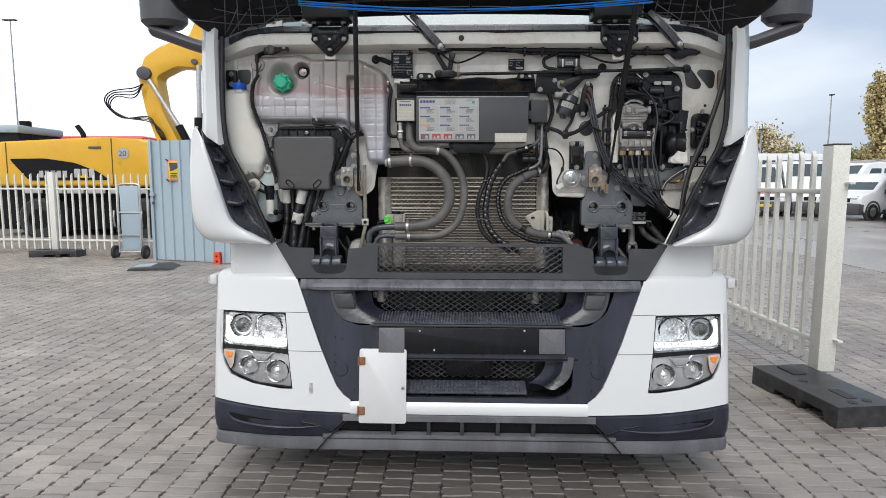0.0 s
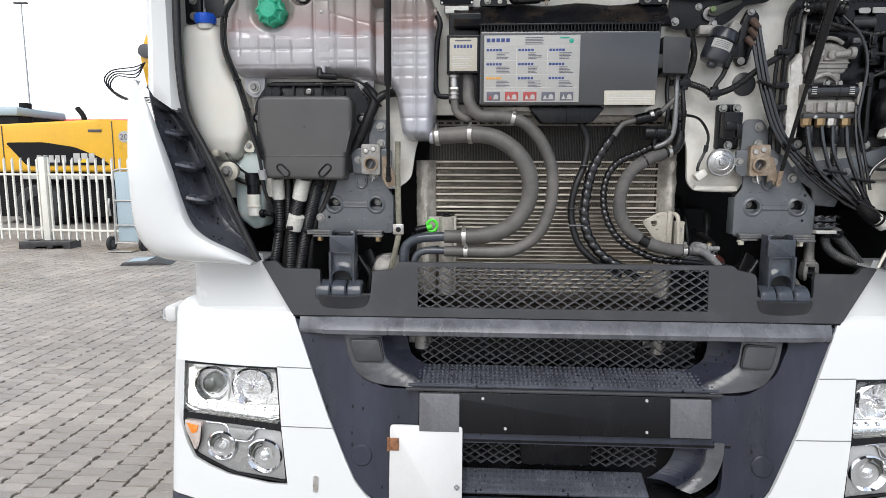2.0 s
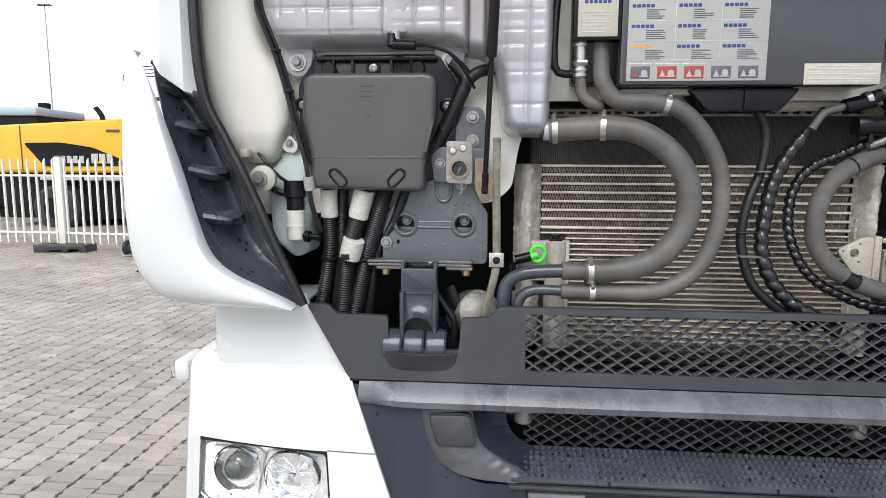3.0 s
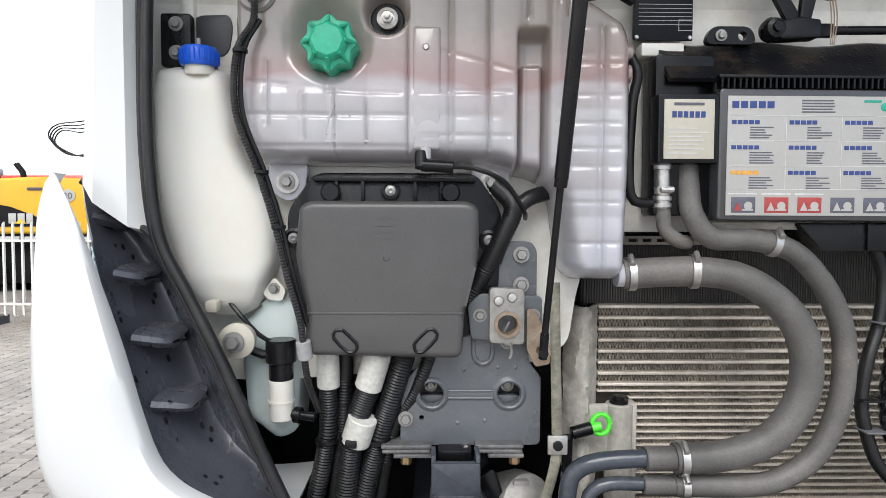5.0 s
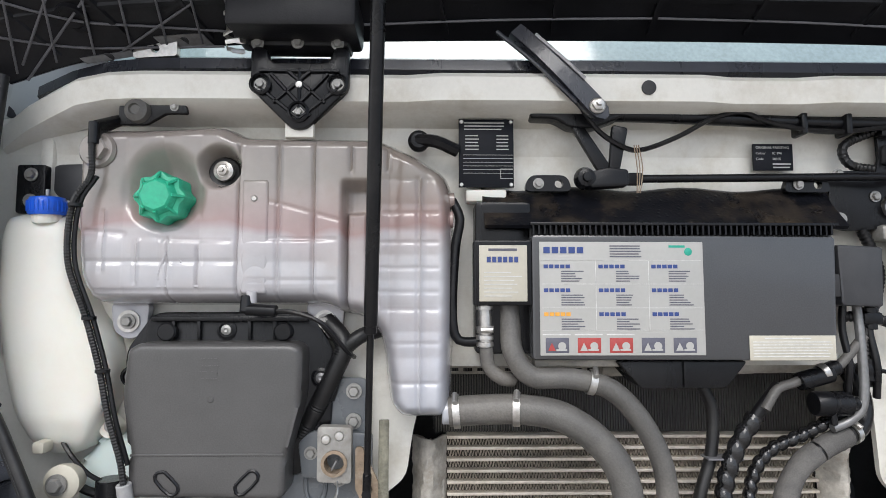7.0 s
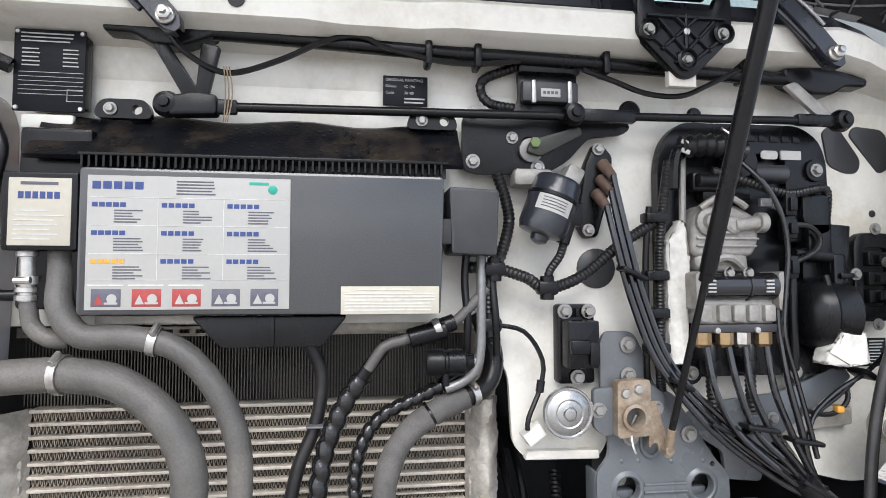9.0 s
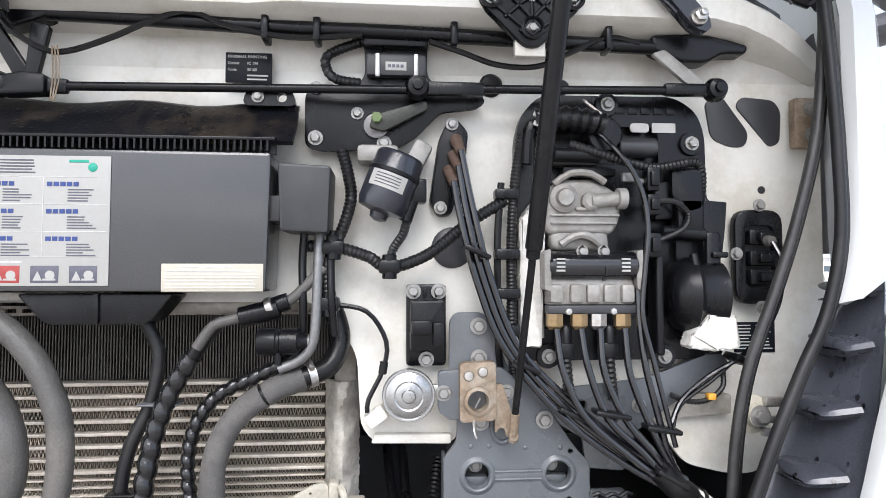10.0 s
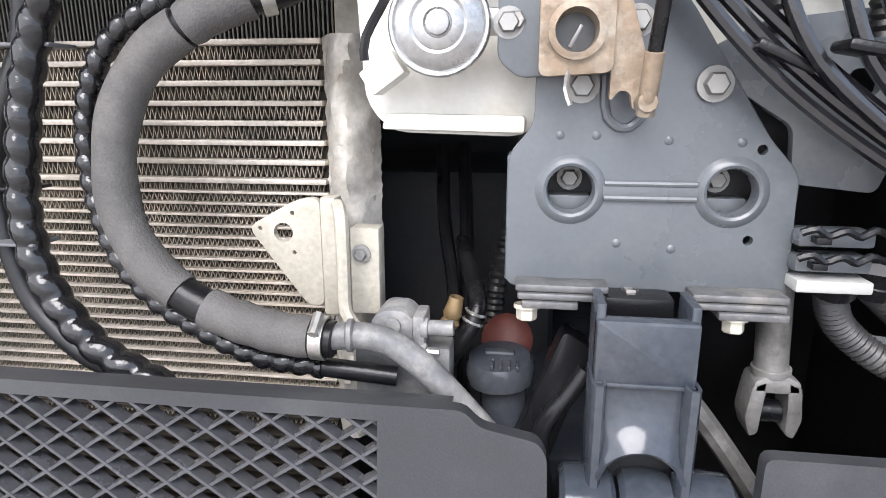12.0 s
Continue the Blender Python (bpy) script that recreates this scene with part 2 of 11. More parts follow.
GLASSM = mat("clear_lamp_lens", (0.97, 0.98, 0.98), 0.03, var=0.0, bump=0.0, transmission=1.0, rvar=0.01)
# pale base colour stands in for light through and off the glass
WINDSCREEN = mat("windscreen_painted_light", (0.22, 0.29, 0.30), 0.06, var=0.1, bump=0.0, coat=1.0, rvar=0.01)
LED = mat("lit_led_strip", (1.0, 0.98, 0.92), 0.3, var=0.0, bump=0.0, emit=2.2)
INDICATOR = mat("pale_indicator_lens", (0.50, 0.42, 0.38), 0.08, var=0.15, scale=40, bump=0.3, bscale=90, coat=0.6)
LAMPBRIGHT = mat("bright_lamp_reflector", (0.86, 0.87, 0.87), 0.16, metal=0.75, var=0.05, scale=25, bump=0.25, bscale=60)
FLAPBLACK = mat("black_flap_liner", (0.009, 0.009, 0.011), 0.42, var=0.3, scale=9, bump=0.2, bscale=300, stain=(0.035, 0.035, 0.038), stain_amt=0.35, streak=True, spec=0.3)
AMBER = mat("amber_indicator", (0.75, 0.22, 0.03), 0.15, var=0.1, bump=0.05)
LAMPDARK = mat("grey_lamp_housing", (0.36, 0.36, 0.355), 0.30, var=0.1, bump=0.25, bscale=500, metal=0.3)
LENS = mat("dark_projector_lens", (0.10, 0.11, 0.10), 0.05, var=0.05, bump=0.0, coat=1.0, metal=0.4, rvar=0.01)
PLATEALU = mat("brushed_aluminium_sheet", (0.66, 0.66, 0.65), 0.45, metal=0.15, var=0.05, scale=4, bump=0.06, bscale=200, stain=(0.54, 0.53, 0.51), stain_amt=0.4, stain_scale=4, grit=0.015)
# near-black that paints in the shade of holes, gaps and the bay
VOIDSHADE = mat("near_black_depth_shade", (0.026, 0.026, 0.028), 0.6, var=0.4, scale=8, bump=0.3)
TAPE = mat("white_cloth_tape", (0.60, 0.59, 0.54), 0.6, var=0.06, scale=30, bump=0.3)
LIME = mat("lime_green_plastic", (0.10, 0.75, 0.05), 0.4, var=0.1, bump=0.05)
FOAM = mat("torn_white_foam", (0.64, 0.625, 0.58), 0.85, var=0.15, scale=40, bump=0.9, bscale=70)
BLUEWIRE = mat("blue_plastic_cord", (0.01, 0.16, 0.55), 0.4, var=0.1, bump=0.05)
MESHGREY = mat("worn_grey_mesh", (0.062, 0.063, 0.069), 0.26, var=0.2, scale=20, bump=0.1)
DUCTBLACK = mat("wet_black_duct_plastic", (0.062, 0.067, 0.082), 0.26, var=0.25, scale=9, bump=0.15, bscale=300, splash=0.32, coat=0.5, stain=(0.10, 0.105, 0.12), stain_amt=0.45, stain_scale=5, streak=True)
EDGERUBBER = mat("dusty_edge_rubber", (0.030, 0.029, 0.029), 0.42, var=0.25, scale=12, bump=0.15, bscale=250, stain=(0.09, 0.087, 0.08), stain_amt=0.4, stain_scale=9)
SEALBLACK = mat("black_seal_rubber", (0.013, 0.013, 0.014), 0.40, var=0.25, scale=12, bump=0.15, bscale=250, stain=(0.05, 0.049, 0.046), stain_amt=0.4, stain_scale=9, spec=0.35)
BRAID = mat("braided_tinned_strap", (0.23, 0.22, 0.17), 0.6, metal=0.4, var=0.35, scale=60, bump=0.8, bscale=200)


# ---- mesh helpers ----
def thing(name, label, category, at=(0, 0, 0), group="", kind=""):
    e = new(name)
    e.location = at
    e.empty_display_size = 0.05
    return tagged(e, label, category, group, kind)


def to_mesh(name, bm, material, smooth=True, angle=38):
    bmesh.ops.recalc_face_normals(bm, faces=bm.faces)
    me = bpy.data.meshes.new(name)
    for fc in bm.faces:
        fc.smooth = smooth and fc.material_index == 0 and len(fc.verts) < 7
        fc.material_index = 0
    bm.to_mesh(me)
    bm.free()
    me.materials.append(material)
    if me.materials and smooth:
        me.set_sharp_from_angle(angle=radians(angle))
    return me


def part(name, bm, material, parent, label="", smooth=True, angle=38):
    ob = new(name, to_mesh(name, bm, material, smooth, angle))
    ob.parent = parent
    if parent.parent is None:
        ob.matrix_parent_inverse = Matrix.Translation(-Vector(parent.location))
    return tagged(ob, label)


def solo(name, bm, material, label, category, group="", kind="", smooth=True, angle=38):
    return tagged(new(name, to_mesh(name, bm, material, smooth, angle)), label, category, group, kind)


def shift(ob, dx=0.0, dy=0.0, dz=0.0):
    ob.location += Vector((dx, dy, dz))
    return ob


def wrapped(pts, r, lift, pitch, gap=0.22, seg=16, step=0.0028):
    """A hose under a flat spiral wrap: a band that winds round it, with a narrow groove between its turns."""
    line = spline(pts, step)
    ref = Vector((0, -1, 0.01))
    bm = bmesh.new()
    rings, run = [], 0.0
    for i, p in enumerate(line):
        d = (line[min(i + 1, len(line) - 1)] - line[max(i - 1, 0)]).normalized()
        ref = (ref - d * ref.dot(d)).normalized()
        side = d.cross(ref)
        run += (p - line[max(i - 1, 0)]).length
        ring = []
        for k in range(seg):
            a = 2 * math.pi * k / seg
            u = (run / pitch + k / seg) % 1.0
            rr = r if u < gap else r + lift * math.sin(math.pi * (u - gap) / (1 - gap)) ** 0.45
            ring.append(bm.verts.new(p + (ref * math.cos(a) + side * math.sin(a)) * rr))
        rings.append(ring)
    for a, b in zip(rings, rings[1:]):
        for k in range(seg):
            bm.faces.new((a[k], a[(k + 1) % seg], b[(k + 1) % seg], b[k]))
    bm.faces.new(rings[0])
    bm.faces.new(rings[-1])
    return bm


def parts(name, bms, material, parent, label=""):
    return [part(name, b, material, parent, label) for b in bms]


def rnd(pts, r, n=4):
    """Polygon with its corners rounded to about r."""
    out = []
    k = len(pts)
    for i in range(k):
        a, b, c = (Vector(pts[j % k]) for j in (i - 1, i, i + 1))
        la, lc = (a - b).length, (c - b).length
        d = min(r, 0.45 * la, 0.45 * lc)
        p, q = b + (a - b) * (d / max(la, 1e-9)), b + (c - b) * (d / max(lc, 1e-9))
        for j in range(n + 1):
            u = j / n
            out.append(tuple(p * (1 - u) ** 2 + b * 2 * u * (1 - u) + q * u * u))
    return out


def rect(x0, x1, z0, z1, r=0.0):
    p = [(x0, z0), (x1, z0), (x1, z1), (x0, z1)]
    return rnd(p, r) if r else p


def disc(x, z, r, n=20):
    return [(x + r * math.cos(2 * math.pi * i / n), z + r * math.sin(2 * math.pi * i / n)) for i in range(n)]


def ext(pts, y0, y1, holes=(), bev=0.0, seg=2):
    """An upright plate: an outline in x and z, from y0 (front) back to y1."""
    bm = bmesh.new()
    if not holes:
        fr = bm.faces.new([bm.verts.new((x, y0, z)) for x, z in pts])
        faces = [fr]
    else:
        for loop in (pts, *holes):
            vs = [bm.verts.new((x, y0, z)) for x, z in loop]
            for i in range(len(vs)):
                bm.edges.new((vs[i - 1], vs[i]))
        bmesh.ops.triangle_fill(bm, use_beauty=True, use_dissolve=False, edges=list(bm.edges))
        faces = list(bm.faces)
    rim = [e for e in bm.edges if len(e.link_faces) == 1]
    if holes:
        own = {(round(x, 5), round(z, 5)) for x, z in pts}
        rim = [e for e in rim if all((round(v.co.x, 5), round(v.co.z, 5)) in own for v in e.verts)]
    got = bmesh.ops.extrude_face_region(bm, geom=faces)
    for v in got["geom"]:
        if isinstance(v, bmesh.types.BMVert):
            v.co.y = y1
    if bev:
        bmesh.ops.bevel(bm, geom=[e for e in rim if e.is_valid], offset=bev, segments=seg, profile=0.5, affect="EDGES", clamp_overlap=True)
    bm.normal_update()
    for fc in bm.faces:
        fc.material_index = 1 if abs(fc.normal.y) > 0.999 else 0
    return bm


def bx(x0, x1, y0, y1, z0, z1, bev=0.003, seg=2):
    bm = bmesh.new()
    bmesh.ops.create_cube(bm, size=1)
    for v in bm.verts:
        v.co = ((x0 + x1) / 2 + v.co.x * (x1 - x0), (y0 + y1) / 2 + v.co.y * (y1 - y0), (z0 + z1) / 2 + v.co.z * (z1 - z0))
    if bev:
        bmesh.ops.bevel(bm, geom=list(bm.edges), offset=bev, segments=seg, profile=0.5, affect="EDGES", clamp_overlap=True)
    return bm


def join(*bms):
    base = bms[0]
    for o in bms[1:]:
        me = bpy.data.meshes.new("tmp")
        o.to_mesh(me)
        o.free()
        base.from_mesh(me)
        bpy.data.meshes.remove(me)
    return base


def moved(bm, m):
    bmesh.ops.transform(bm, matrix=m, verts=bm.verts)
    return bm


def drape(bm, fn):
    for v in bm.verts:
        v.co.y += fn(v.co.x, v.co.z)
    return bm


def lathe(profile, base, axis, seg=24, caps=False):
    """Turned shape: (radius, height) pairs along axis from base."""
    bm = bmesh.new()
    q = Vector((0, 0, 1)).rotation_difference(Vector(axis).normalized()).to_matrix()
    rings = []
    for r, h in profile:
        if r < 1e-6:
            rings.append([bm.verts.new(q @ Vector((0, 0, h)) + Vector(base))])
        else:
            rings.append([bm.verts.new(q @ Vector((r * math.cos(2 * math.pi * i / seg), r * math.sin(2 * math.pi * i / seg), h)) + Vector(base)) for i in range(seg)])
    for a, b in zip(rings, rings[1:]):
        for i in range(seg):
            j = (i + 1) % seg
            if len(a) == 1 and len(b) > 1:
                bm.faces.new((a[0], b[i], b[j]))
            elif len(b) == 1 and len(a) > 1:
                bm.faces.new((a[i], a[j], b[0]))
            elif len(a) > 1:
                bm.faces.new((a[i], a[j], b[j], b[i]))
    for ring in (rings[0], rings[-1]):
        if caps and len(ring) > 1:
            bm.faces.new(ring)
    return bm


def cyl(p0, p1, r, r2=None, seg=20, bev=0.0):
    p0, p1 = Vector(p0), Vector(p1)
    h = (p1 - p0).length
    r2 = r if r2 is None else r2
    b = bev or min(r, h) * 0.08
    return lathe([(0, 0), (r - b, 0), (r, b), (r2, h - b), (r2 - b, h), (0, h)], p0, p1 - p0, seg)


def spread(line, n):
    """n + 1 points at even steps along a smooth line."""
    run = [0.0]
    for a, b in zip(line, line[1:]):
        run.append(run[-1] + (b - a).length)
    return [Vector([lerp(run[-1] * i / n, run, [p[k] for p in line]) for k in range(3)]) for i in range(n + 1)]


def lerp(v, xs, ys):
    return float(np.interp(v, xs, ys))


def spline(pts, step=0.01):
    P = [Vector(p) for p in pts]
    P = [P[0] * 2 - P[1]] + P + [P[-1] * 2 - P[-2]]
    out = []
    for i in range(1, len(P) - 2):
        a, b, c, d = P[i - 1:i + 3]
        n = max(2, int((c - b).length / step))
        for j in range(n):
            u = j / n
            out.append(0.5 * (2 * b + (c - a) * u + (2 * a - 5 * b + 4 * c - d) * u * u + (3 * b - 3 * c + d - a) * u ** 3))
    out.append(P[-2])
    return out


def tube(pts, r, seg=10, step=0.012, rib=0.0, pitch=0.006, flat=1.0):
    """A hose along a smooth line; rib: depth of its corrugation."""
    if rib:
        step = pitch / 2
    line = spline(pts, step)
    bm = bmesh.new()
    rings = []
    ref = Vector((0, -1, 0.01))
    for i, p in enumerate(line):
        d = (line[min(i + 1, len(line) - 1)] - line[max(i - 1, 0)]).normalized()
        ref = (ref - d * ref.dot(d)).normalized()
        side = d.cross(ref)
        rr = r(i / (len(line) - 1)) if callable(r) else r
        if rib and i % 2:
            rr -= rib
        rings.append([bm.verts.new(p + (ref * math.cos(2 * math.pi * k / seg) * flat + side * math.sin(2 * math.pi * k / seg)) * rr) for k in range(seg)])
    for a, b in zip(rings, rings[1:]):
        for k in range(seg):
            bm.faces.new((a[k], a[(k + 1) % seg], b[(k + 1) % seg], b[k]))
    bm.faces.new(rings[0])
    bm.faces.new(rings[-1])
    return bm


def spiral(pts, r, wire, pitch, step=0.004):
    """A wrap that winds round a hose along a smooth line."""
    line = spline(pts, step)
    ref = Vector((0, -1, 0.01))
    out, run = [], 0.0
    for i, p in enumerate(line):
        d = (line[min(i + 1, len(line) - 1)] - line[max(i - 1, 0)]).normalized()
        ref = (ref - d * ref.dot(d)).normalized()
        side = d.cross(ref)
        run += (p - line[max(i - 1, 0)]).length
        a = 2 * math.pi * run / pitch
        out.append(p + (ref * math.cos(a) + side * math.sin(a)) * r)
    bm = bmesh.new()
    rings = []
    for i, p in enumerate(out):
        d = (out[min(i + 1, len(out) - 1)] - out[max(i - 1, 0)]).normalized()
        n1 = (p - line[i]).normalized()
        n2 = d.cross(n1).normalized()
        rings.append([bm.verts.new(p + n1 * wire * 0.2 * math.cos(a) + n2 * wire * math.sin(a)) for a in (0.0, 0.9, 1.6, 3.14, 4.7, 5.4)])
    for a, b in zip(rings, rings[1:]):
        for k in range(6):
            bm.faces.new((a[k], a[(k + 1) % 6], b[(k + 1) % 6], b[k]))
    return bm


def sheet(rows, thick=0.0):
    """A skin through rows of points, with a thickness to its back."""
    bm = bmesh.new()
    vs = [[bm.verts.new(p) for p in row] for row in rows]
    for a, b in zip(vs, vs[1:]):
        for i in range(len(a) - 1):
            if len({a[i], a[i + 1], b[i + 1], b[i]}) == 4:
                bm.faces.new((a[i], a[i + 1], b[i + 1], b[i]))
    bmesh.ops.remove_doubles(bm, verts=bm.verts, dist=1e-5)
    bmesh.ops.recalc_face_normals(bm, faces=bm.faces)
    if thick:
        bm.normal_update()
        front = list(bm.faces)
        rim = [e for e in bm.edges if len(e.link_faces) == 1]
        back = {v: bm.verts.new(v.co - v.normal * thick) for v in list(bm.verts)}
        for fc in front:
            bm.faces.new([back[v] for v in reversed(fc.verts)])
        for e in rim:
            a, b = e.verts
            bm.faces.new((a, b, back[b], back[a]))
    return bm


BOLTZINC = mat("dull_zinc_bolt", (0.34, 0.335, 0.32), 0.36, metal=0.6, var=0.25, scale=40, bump=0.3, bscale=200, stain=(0.14, 0.12, 0.10), stain_amt=0.6, stain_scale=40)
HEX = to_mesh("bolt", join(lathe([(0, 0), (1.25, 0), (1.25, 0.25), (0, 0.25)], (0, 0, 0), (0, -1, 0), 16),
                           lathe([(0, 0.2), (0.85, 0.2), (0.85, 0.75), (0.72, 0.9), (0, 0.9)], (0, 0, 0), (0, -1, 0), 6)), BOLTZINC)


def bolt(parent, x, y, z, r=0.010, turn=0.0):
    ob = new("bolt", HEX)
    ob.parent = parent
    m = pose(x, y, z, 0, turn, 0) @ Matrix.Diagonal((r, r, r, 1))
    base = Matrix.Translation(-Vector(parent.location)) if parent.parent is None else Matrix.Identity(4)
    ob.matrix_parent_inverse = base
    ob.matrix_basis = m
    return ob


def text(parent, words, x, y, z, size, material, name="lettering"):
    cu = bpy.data.curves.new(name, "FONT")
    cu.body, cu.size, cu.extrude = words, size, 0.0004
    cu.materials.append(material)
    ob = new(name, cu)
    ob.parent = parent
    ob.matrix_parent_inverse = Matrix.Translation(-Vector(parent.location)) if parent.parent is None else Matrix.Identity(4)
    ob.matrix_basis = pose(x, y, z, 90, 0, 0)
    return ob


def bars(x0, x1, z0, z1, n, y, seed=1, fill=0.5, ragged=0.5):
    """Lines of unreadable print as thin raised bars."""
    rn = random.Random(seed)
    out = []
    h = (z1 - z0) / n
    for i in range(n):
        w = (x1 - x0) * (1 - ragged * rn.random())
        out.append(bx(x0, x0 + w, y - 0.0006, y, z1 - (i + 0.5) * h - h * fill / 2, z1 - (i + 0.5) * h + h * fill / 2, 0))
    return join(*out)


def lattice(x0, x1, z0, z1, y, px, pz, w, depth=0.006):
    """Diamond mesh of crossing strips, cut to a rectangle."""
    out = []
    slope = pz / px
    for sgn in (1, -1):
        k = -int((z1 - z0) / slope / px) - 2
        while True:
            xs = x0 + k * px if sgn > 0 else x0 + k * px
            if xs > x1 + (z1 - z0) / slope + px:
                break
            if sgn > 0:
                a, b = max(x0, xs), min(x1, xs + (z1 - z0) / slope)
                za, zb = z0 + (a - xs) * slope, z0 + (b - xs) * slope
            else:
                a, b = max(x0, xs - (z1 - z0) / slope), min(x1, xs)
                za, zb = z0 + (xs - a) * slope, z0 + (xs - b) * slope
            if b - a > 0.004:
                d = Vector((b - a, 0, zb - za))
                nrm = Vector((-d.z, 0, d.x)).normalized() * w / 2
                A, B = Vector((a, 0, za)), Vector((b, 0, zb))
                yo = y + (0.001 if sgn > 0 else 0)
                q = [A + nrm, A - nrm, B - nrm, B + nrm]
                out.append(ext([(v.x, v.z) for v in q], yo, yo + depth))
            k += 1
    return join(*out)


# ---- truck body ----
def face_y(x, z):
    """Depth of the bumper's face: leaning back towards the top, curving back to the corners."""
    a = max(0.0, (abs(x) - 0.80) / 0.43)
    return lerp(z, [0.17, 0.35, 0.50, 0.67, 0.82, 0.98, 1.03], [-0.085, -0.10, -0.08, -0.055, -0.03, 0.0, 0.02]) + 0.06 * a * a


CORNER = [(1.225, 0.006), (1.245, 0.016), (1.258, 0.035), (1.266, 0.07), (1.270, 0.14), (1.272, 0.3), (1.272, 0.62)]


def face_row(s, x0, z, n, x1=1.20, wrap=True, zf=None, bulge=0.0):
    row = []
    for i in range(n + 1):
        x = x0 + (x1 - x0) * i / n
        zz = zf(x) if zf else z
        row.append((s * x, face_y(x, zz) - bulge, zz))
    if wrap:
        for x, dy in CORNER:
            zz = zf(x) if zf else z
            row.append((s * x, face_y(1.20, zz) + dy - bulge, zz))
    return row


V_Z = [0.415, 0.43, 0.455, 0.495, 0.56, 0.69, 0.985, 1.0]
V_X = [0.545, 0.575, 0.605, 0.635, 0.665, 0.72, 0.830, 0.835]
HL_Z = [0.474, 0.484, 0.50, 0.53, 0.58, 0.63, 0.66, 0.836]
HL_OUT = [0.90, 1.00, 1.08, 1.165, 1.198, 1.213, 1.222, 1.222]


def v_in(z):
    return lerp(z, V_Z, V_X)


def hl_in(z):
    return lerp(z, [0.474, 0.65, 0.836], [0.845, 0.868, 0.885])


def hl_out(z):
    return lerp(z, HL_Z, HL_OUT)


bumper = thing("front_bumper", "white and black plastic truck front bumper, wet and streaked", "bumper", (0, 0.1, 0.17))
for s in (-1, 1):
    zb = lambda x: 0.362 + 0.05 * (x / 1.27) ** 3
    low = [face_row(s, 0.56, 0, 24, zf=zb)] + [face_row(s, v_in(z), z, 24) for z in (0.425, 0.45, 0.474)]
    inner = [face_row(s, v_in(z), z, 8, x1=hl_in(z), wrap=False) for z in np.linspace(0.474, 0.836, 20)]
    outer = []
    for z in np.linspace(0.474, 0.836, 20):
        o = hl_out(z)
        if o < 1.2:
            outer.append(face_row(s, o, z, 6))
        else:
            outer.append([(s * (o + (1.225 - o) * i / 6), face_y(1.2, z) + 0.006 * i / 6, z) for i in range(7)] + face_row(s, 1.2, z, 1)[2:])
    high = [face_row(s, v_in(z), z, 24) for z in (0.836, 0.87, 0.92, 0.96, 0.985)]
    top = []
    for dy, z in ((0.006, 1.003), (0.02, 1.015), (0.045, 1.022), (0.16, 1.026)):
        top.append([(x * (1 - 0.02 * dy / 0.05 * (abs(x) > 1.2)), y + dy, z) for x, y, _ in face_row(s, 0.835, 0.985, 24)])
    bm = join(sheet(low, 0.012), sheet(inner, 0.012), sheet(outer, 0.012), sheet(high + top, 0.012))
    part("corner_panel", bm, WHITE, bumper, "glossy white corner panel with a headlamp opening")
    for z, x0 in ((0.838, 0.885), (0.655, 0.868)):
        part("panel_seam", tube([(s * (x0 + (v_in(z) - x0) * q), face_y(x0 + (v_in(z) - x0) * q, z) - 0.0004, z - 0.002 * q) for q in np.linspace(0, 1, 6)], 0.0016, 5), LIPGREY, bumper)
    # a small badge slot low on the panel
    part("vent_slot", drape(ext(rect(s * 0.755 - 0.008, s * 0.755 + 0.008, 0.455, 0.505, 0.005), -0.003, 0.004), face_y), STEEL, bumper) if s < 0 else None
mid = [[(x, face_y(x, z) - b, z) for x in np.linspace(-0.565, 0.565, 25)] for z, b in ((0.362, 0.0), (0.375, 0.004), (0.405, 0.004), (0.418, -0.006))]
part("lower_rail", sheet(mid, 0.012), WHITE, bumper)

# black centre panel with its two step openings
v_out = [(-v_in(z), z) for z in np.linspace(0.418, 0.985, 14)]
v_out = v_out + [(-x, z) for x, z in reversed(v_out)]
def pan_y(x, z):
    """The centre panel is one flat plane."""
    return -0.0895 + (z - 0.418) * 0.158


OPEN1 = rnd([(-0.680, 0.948), (-0.635, 0.835), (-0.55, 0.776), (0.57, 0.776), (0.655, 0.835), (0.700, 0.948)], 0.03)
OPEN2 = rnd([(-0.48, 0.615), (-0.48, 0.47), (-0.42, 0.440), (0.42, 0.440), (0.49, 0.48), (0.50, 0.615)], 0.03)
part("centre_panel", drape(ext(v_out, 0.008, 0.03, holes=(OPEN1, OPEN2)), pan_y), BUMPERBLACK, bumper, "weathered black plastic centre panel")
bar_prof = [(0.012, 0.950), (-0.012, 0.950), (-0.024, 0.954), (-0.028, 0.962), (-0.020, 0.973), (0.0, 0.989), (0.010, 0.995), (0.024, 0.998)]
part("top_bar", sheet([[(x, pan_y(0, z) + 0.006 + y * (1 - max(0, (abs(x) - 0.70) / 0.115) ** 2) + 0.004 * max(0, (abs(x) - 0.70) / 0.115), z) for x in np.linspace(-0.815, 0.815, 40)] for y, z in bar_prof], 0.008), TOPBAR, bumper, "wet grey top bar")
for x, z, r in ((-0.437, 0.905, 0.022), (0.33, 0.90, 0.020)):
    part("tow_fitting", join(cyl((x, 0.105, z - 0.035), (x, 0.105, z + 0.035), r), bx(x - 0.045, x + 0.03, 0.108, 0.118, z - 0.02, z + 0.012, 0.004)), CASTALU, bumper, "pale cast fitting behind the mesh")
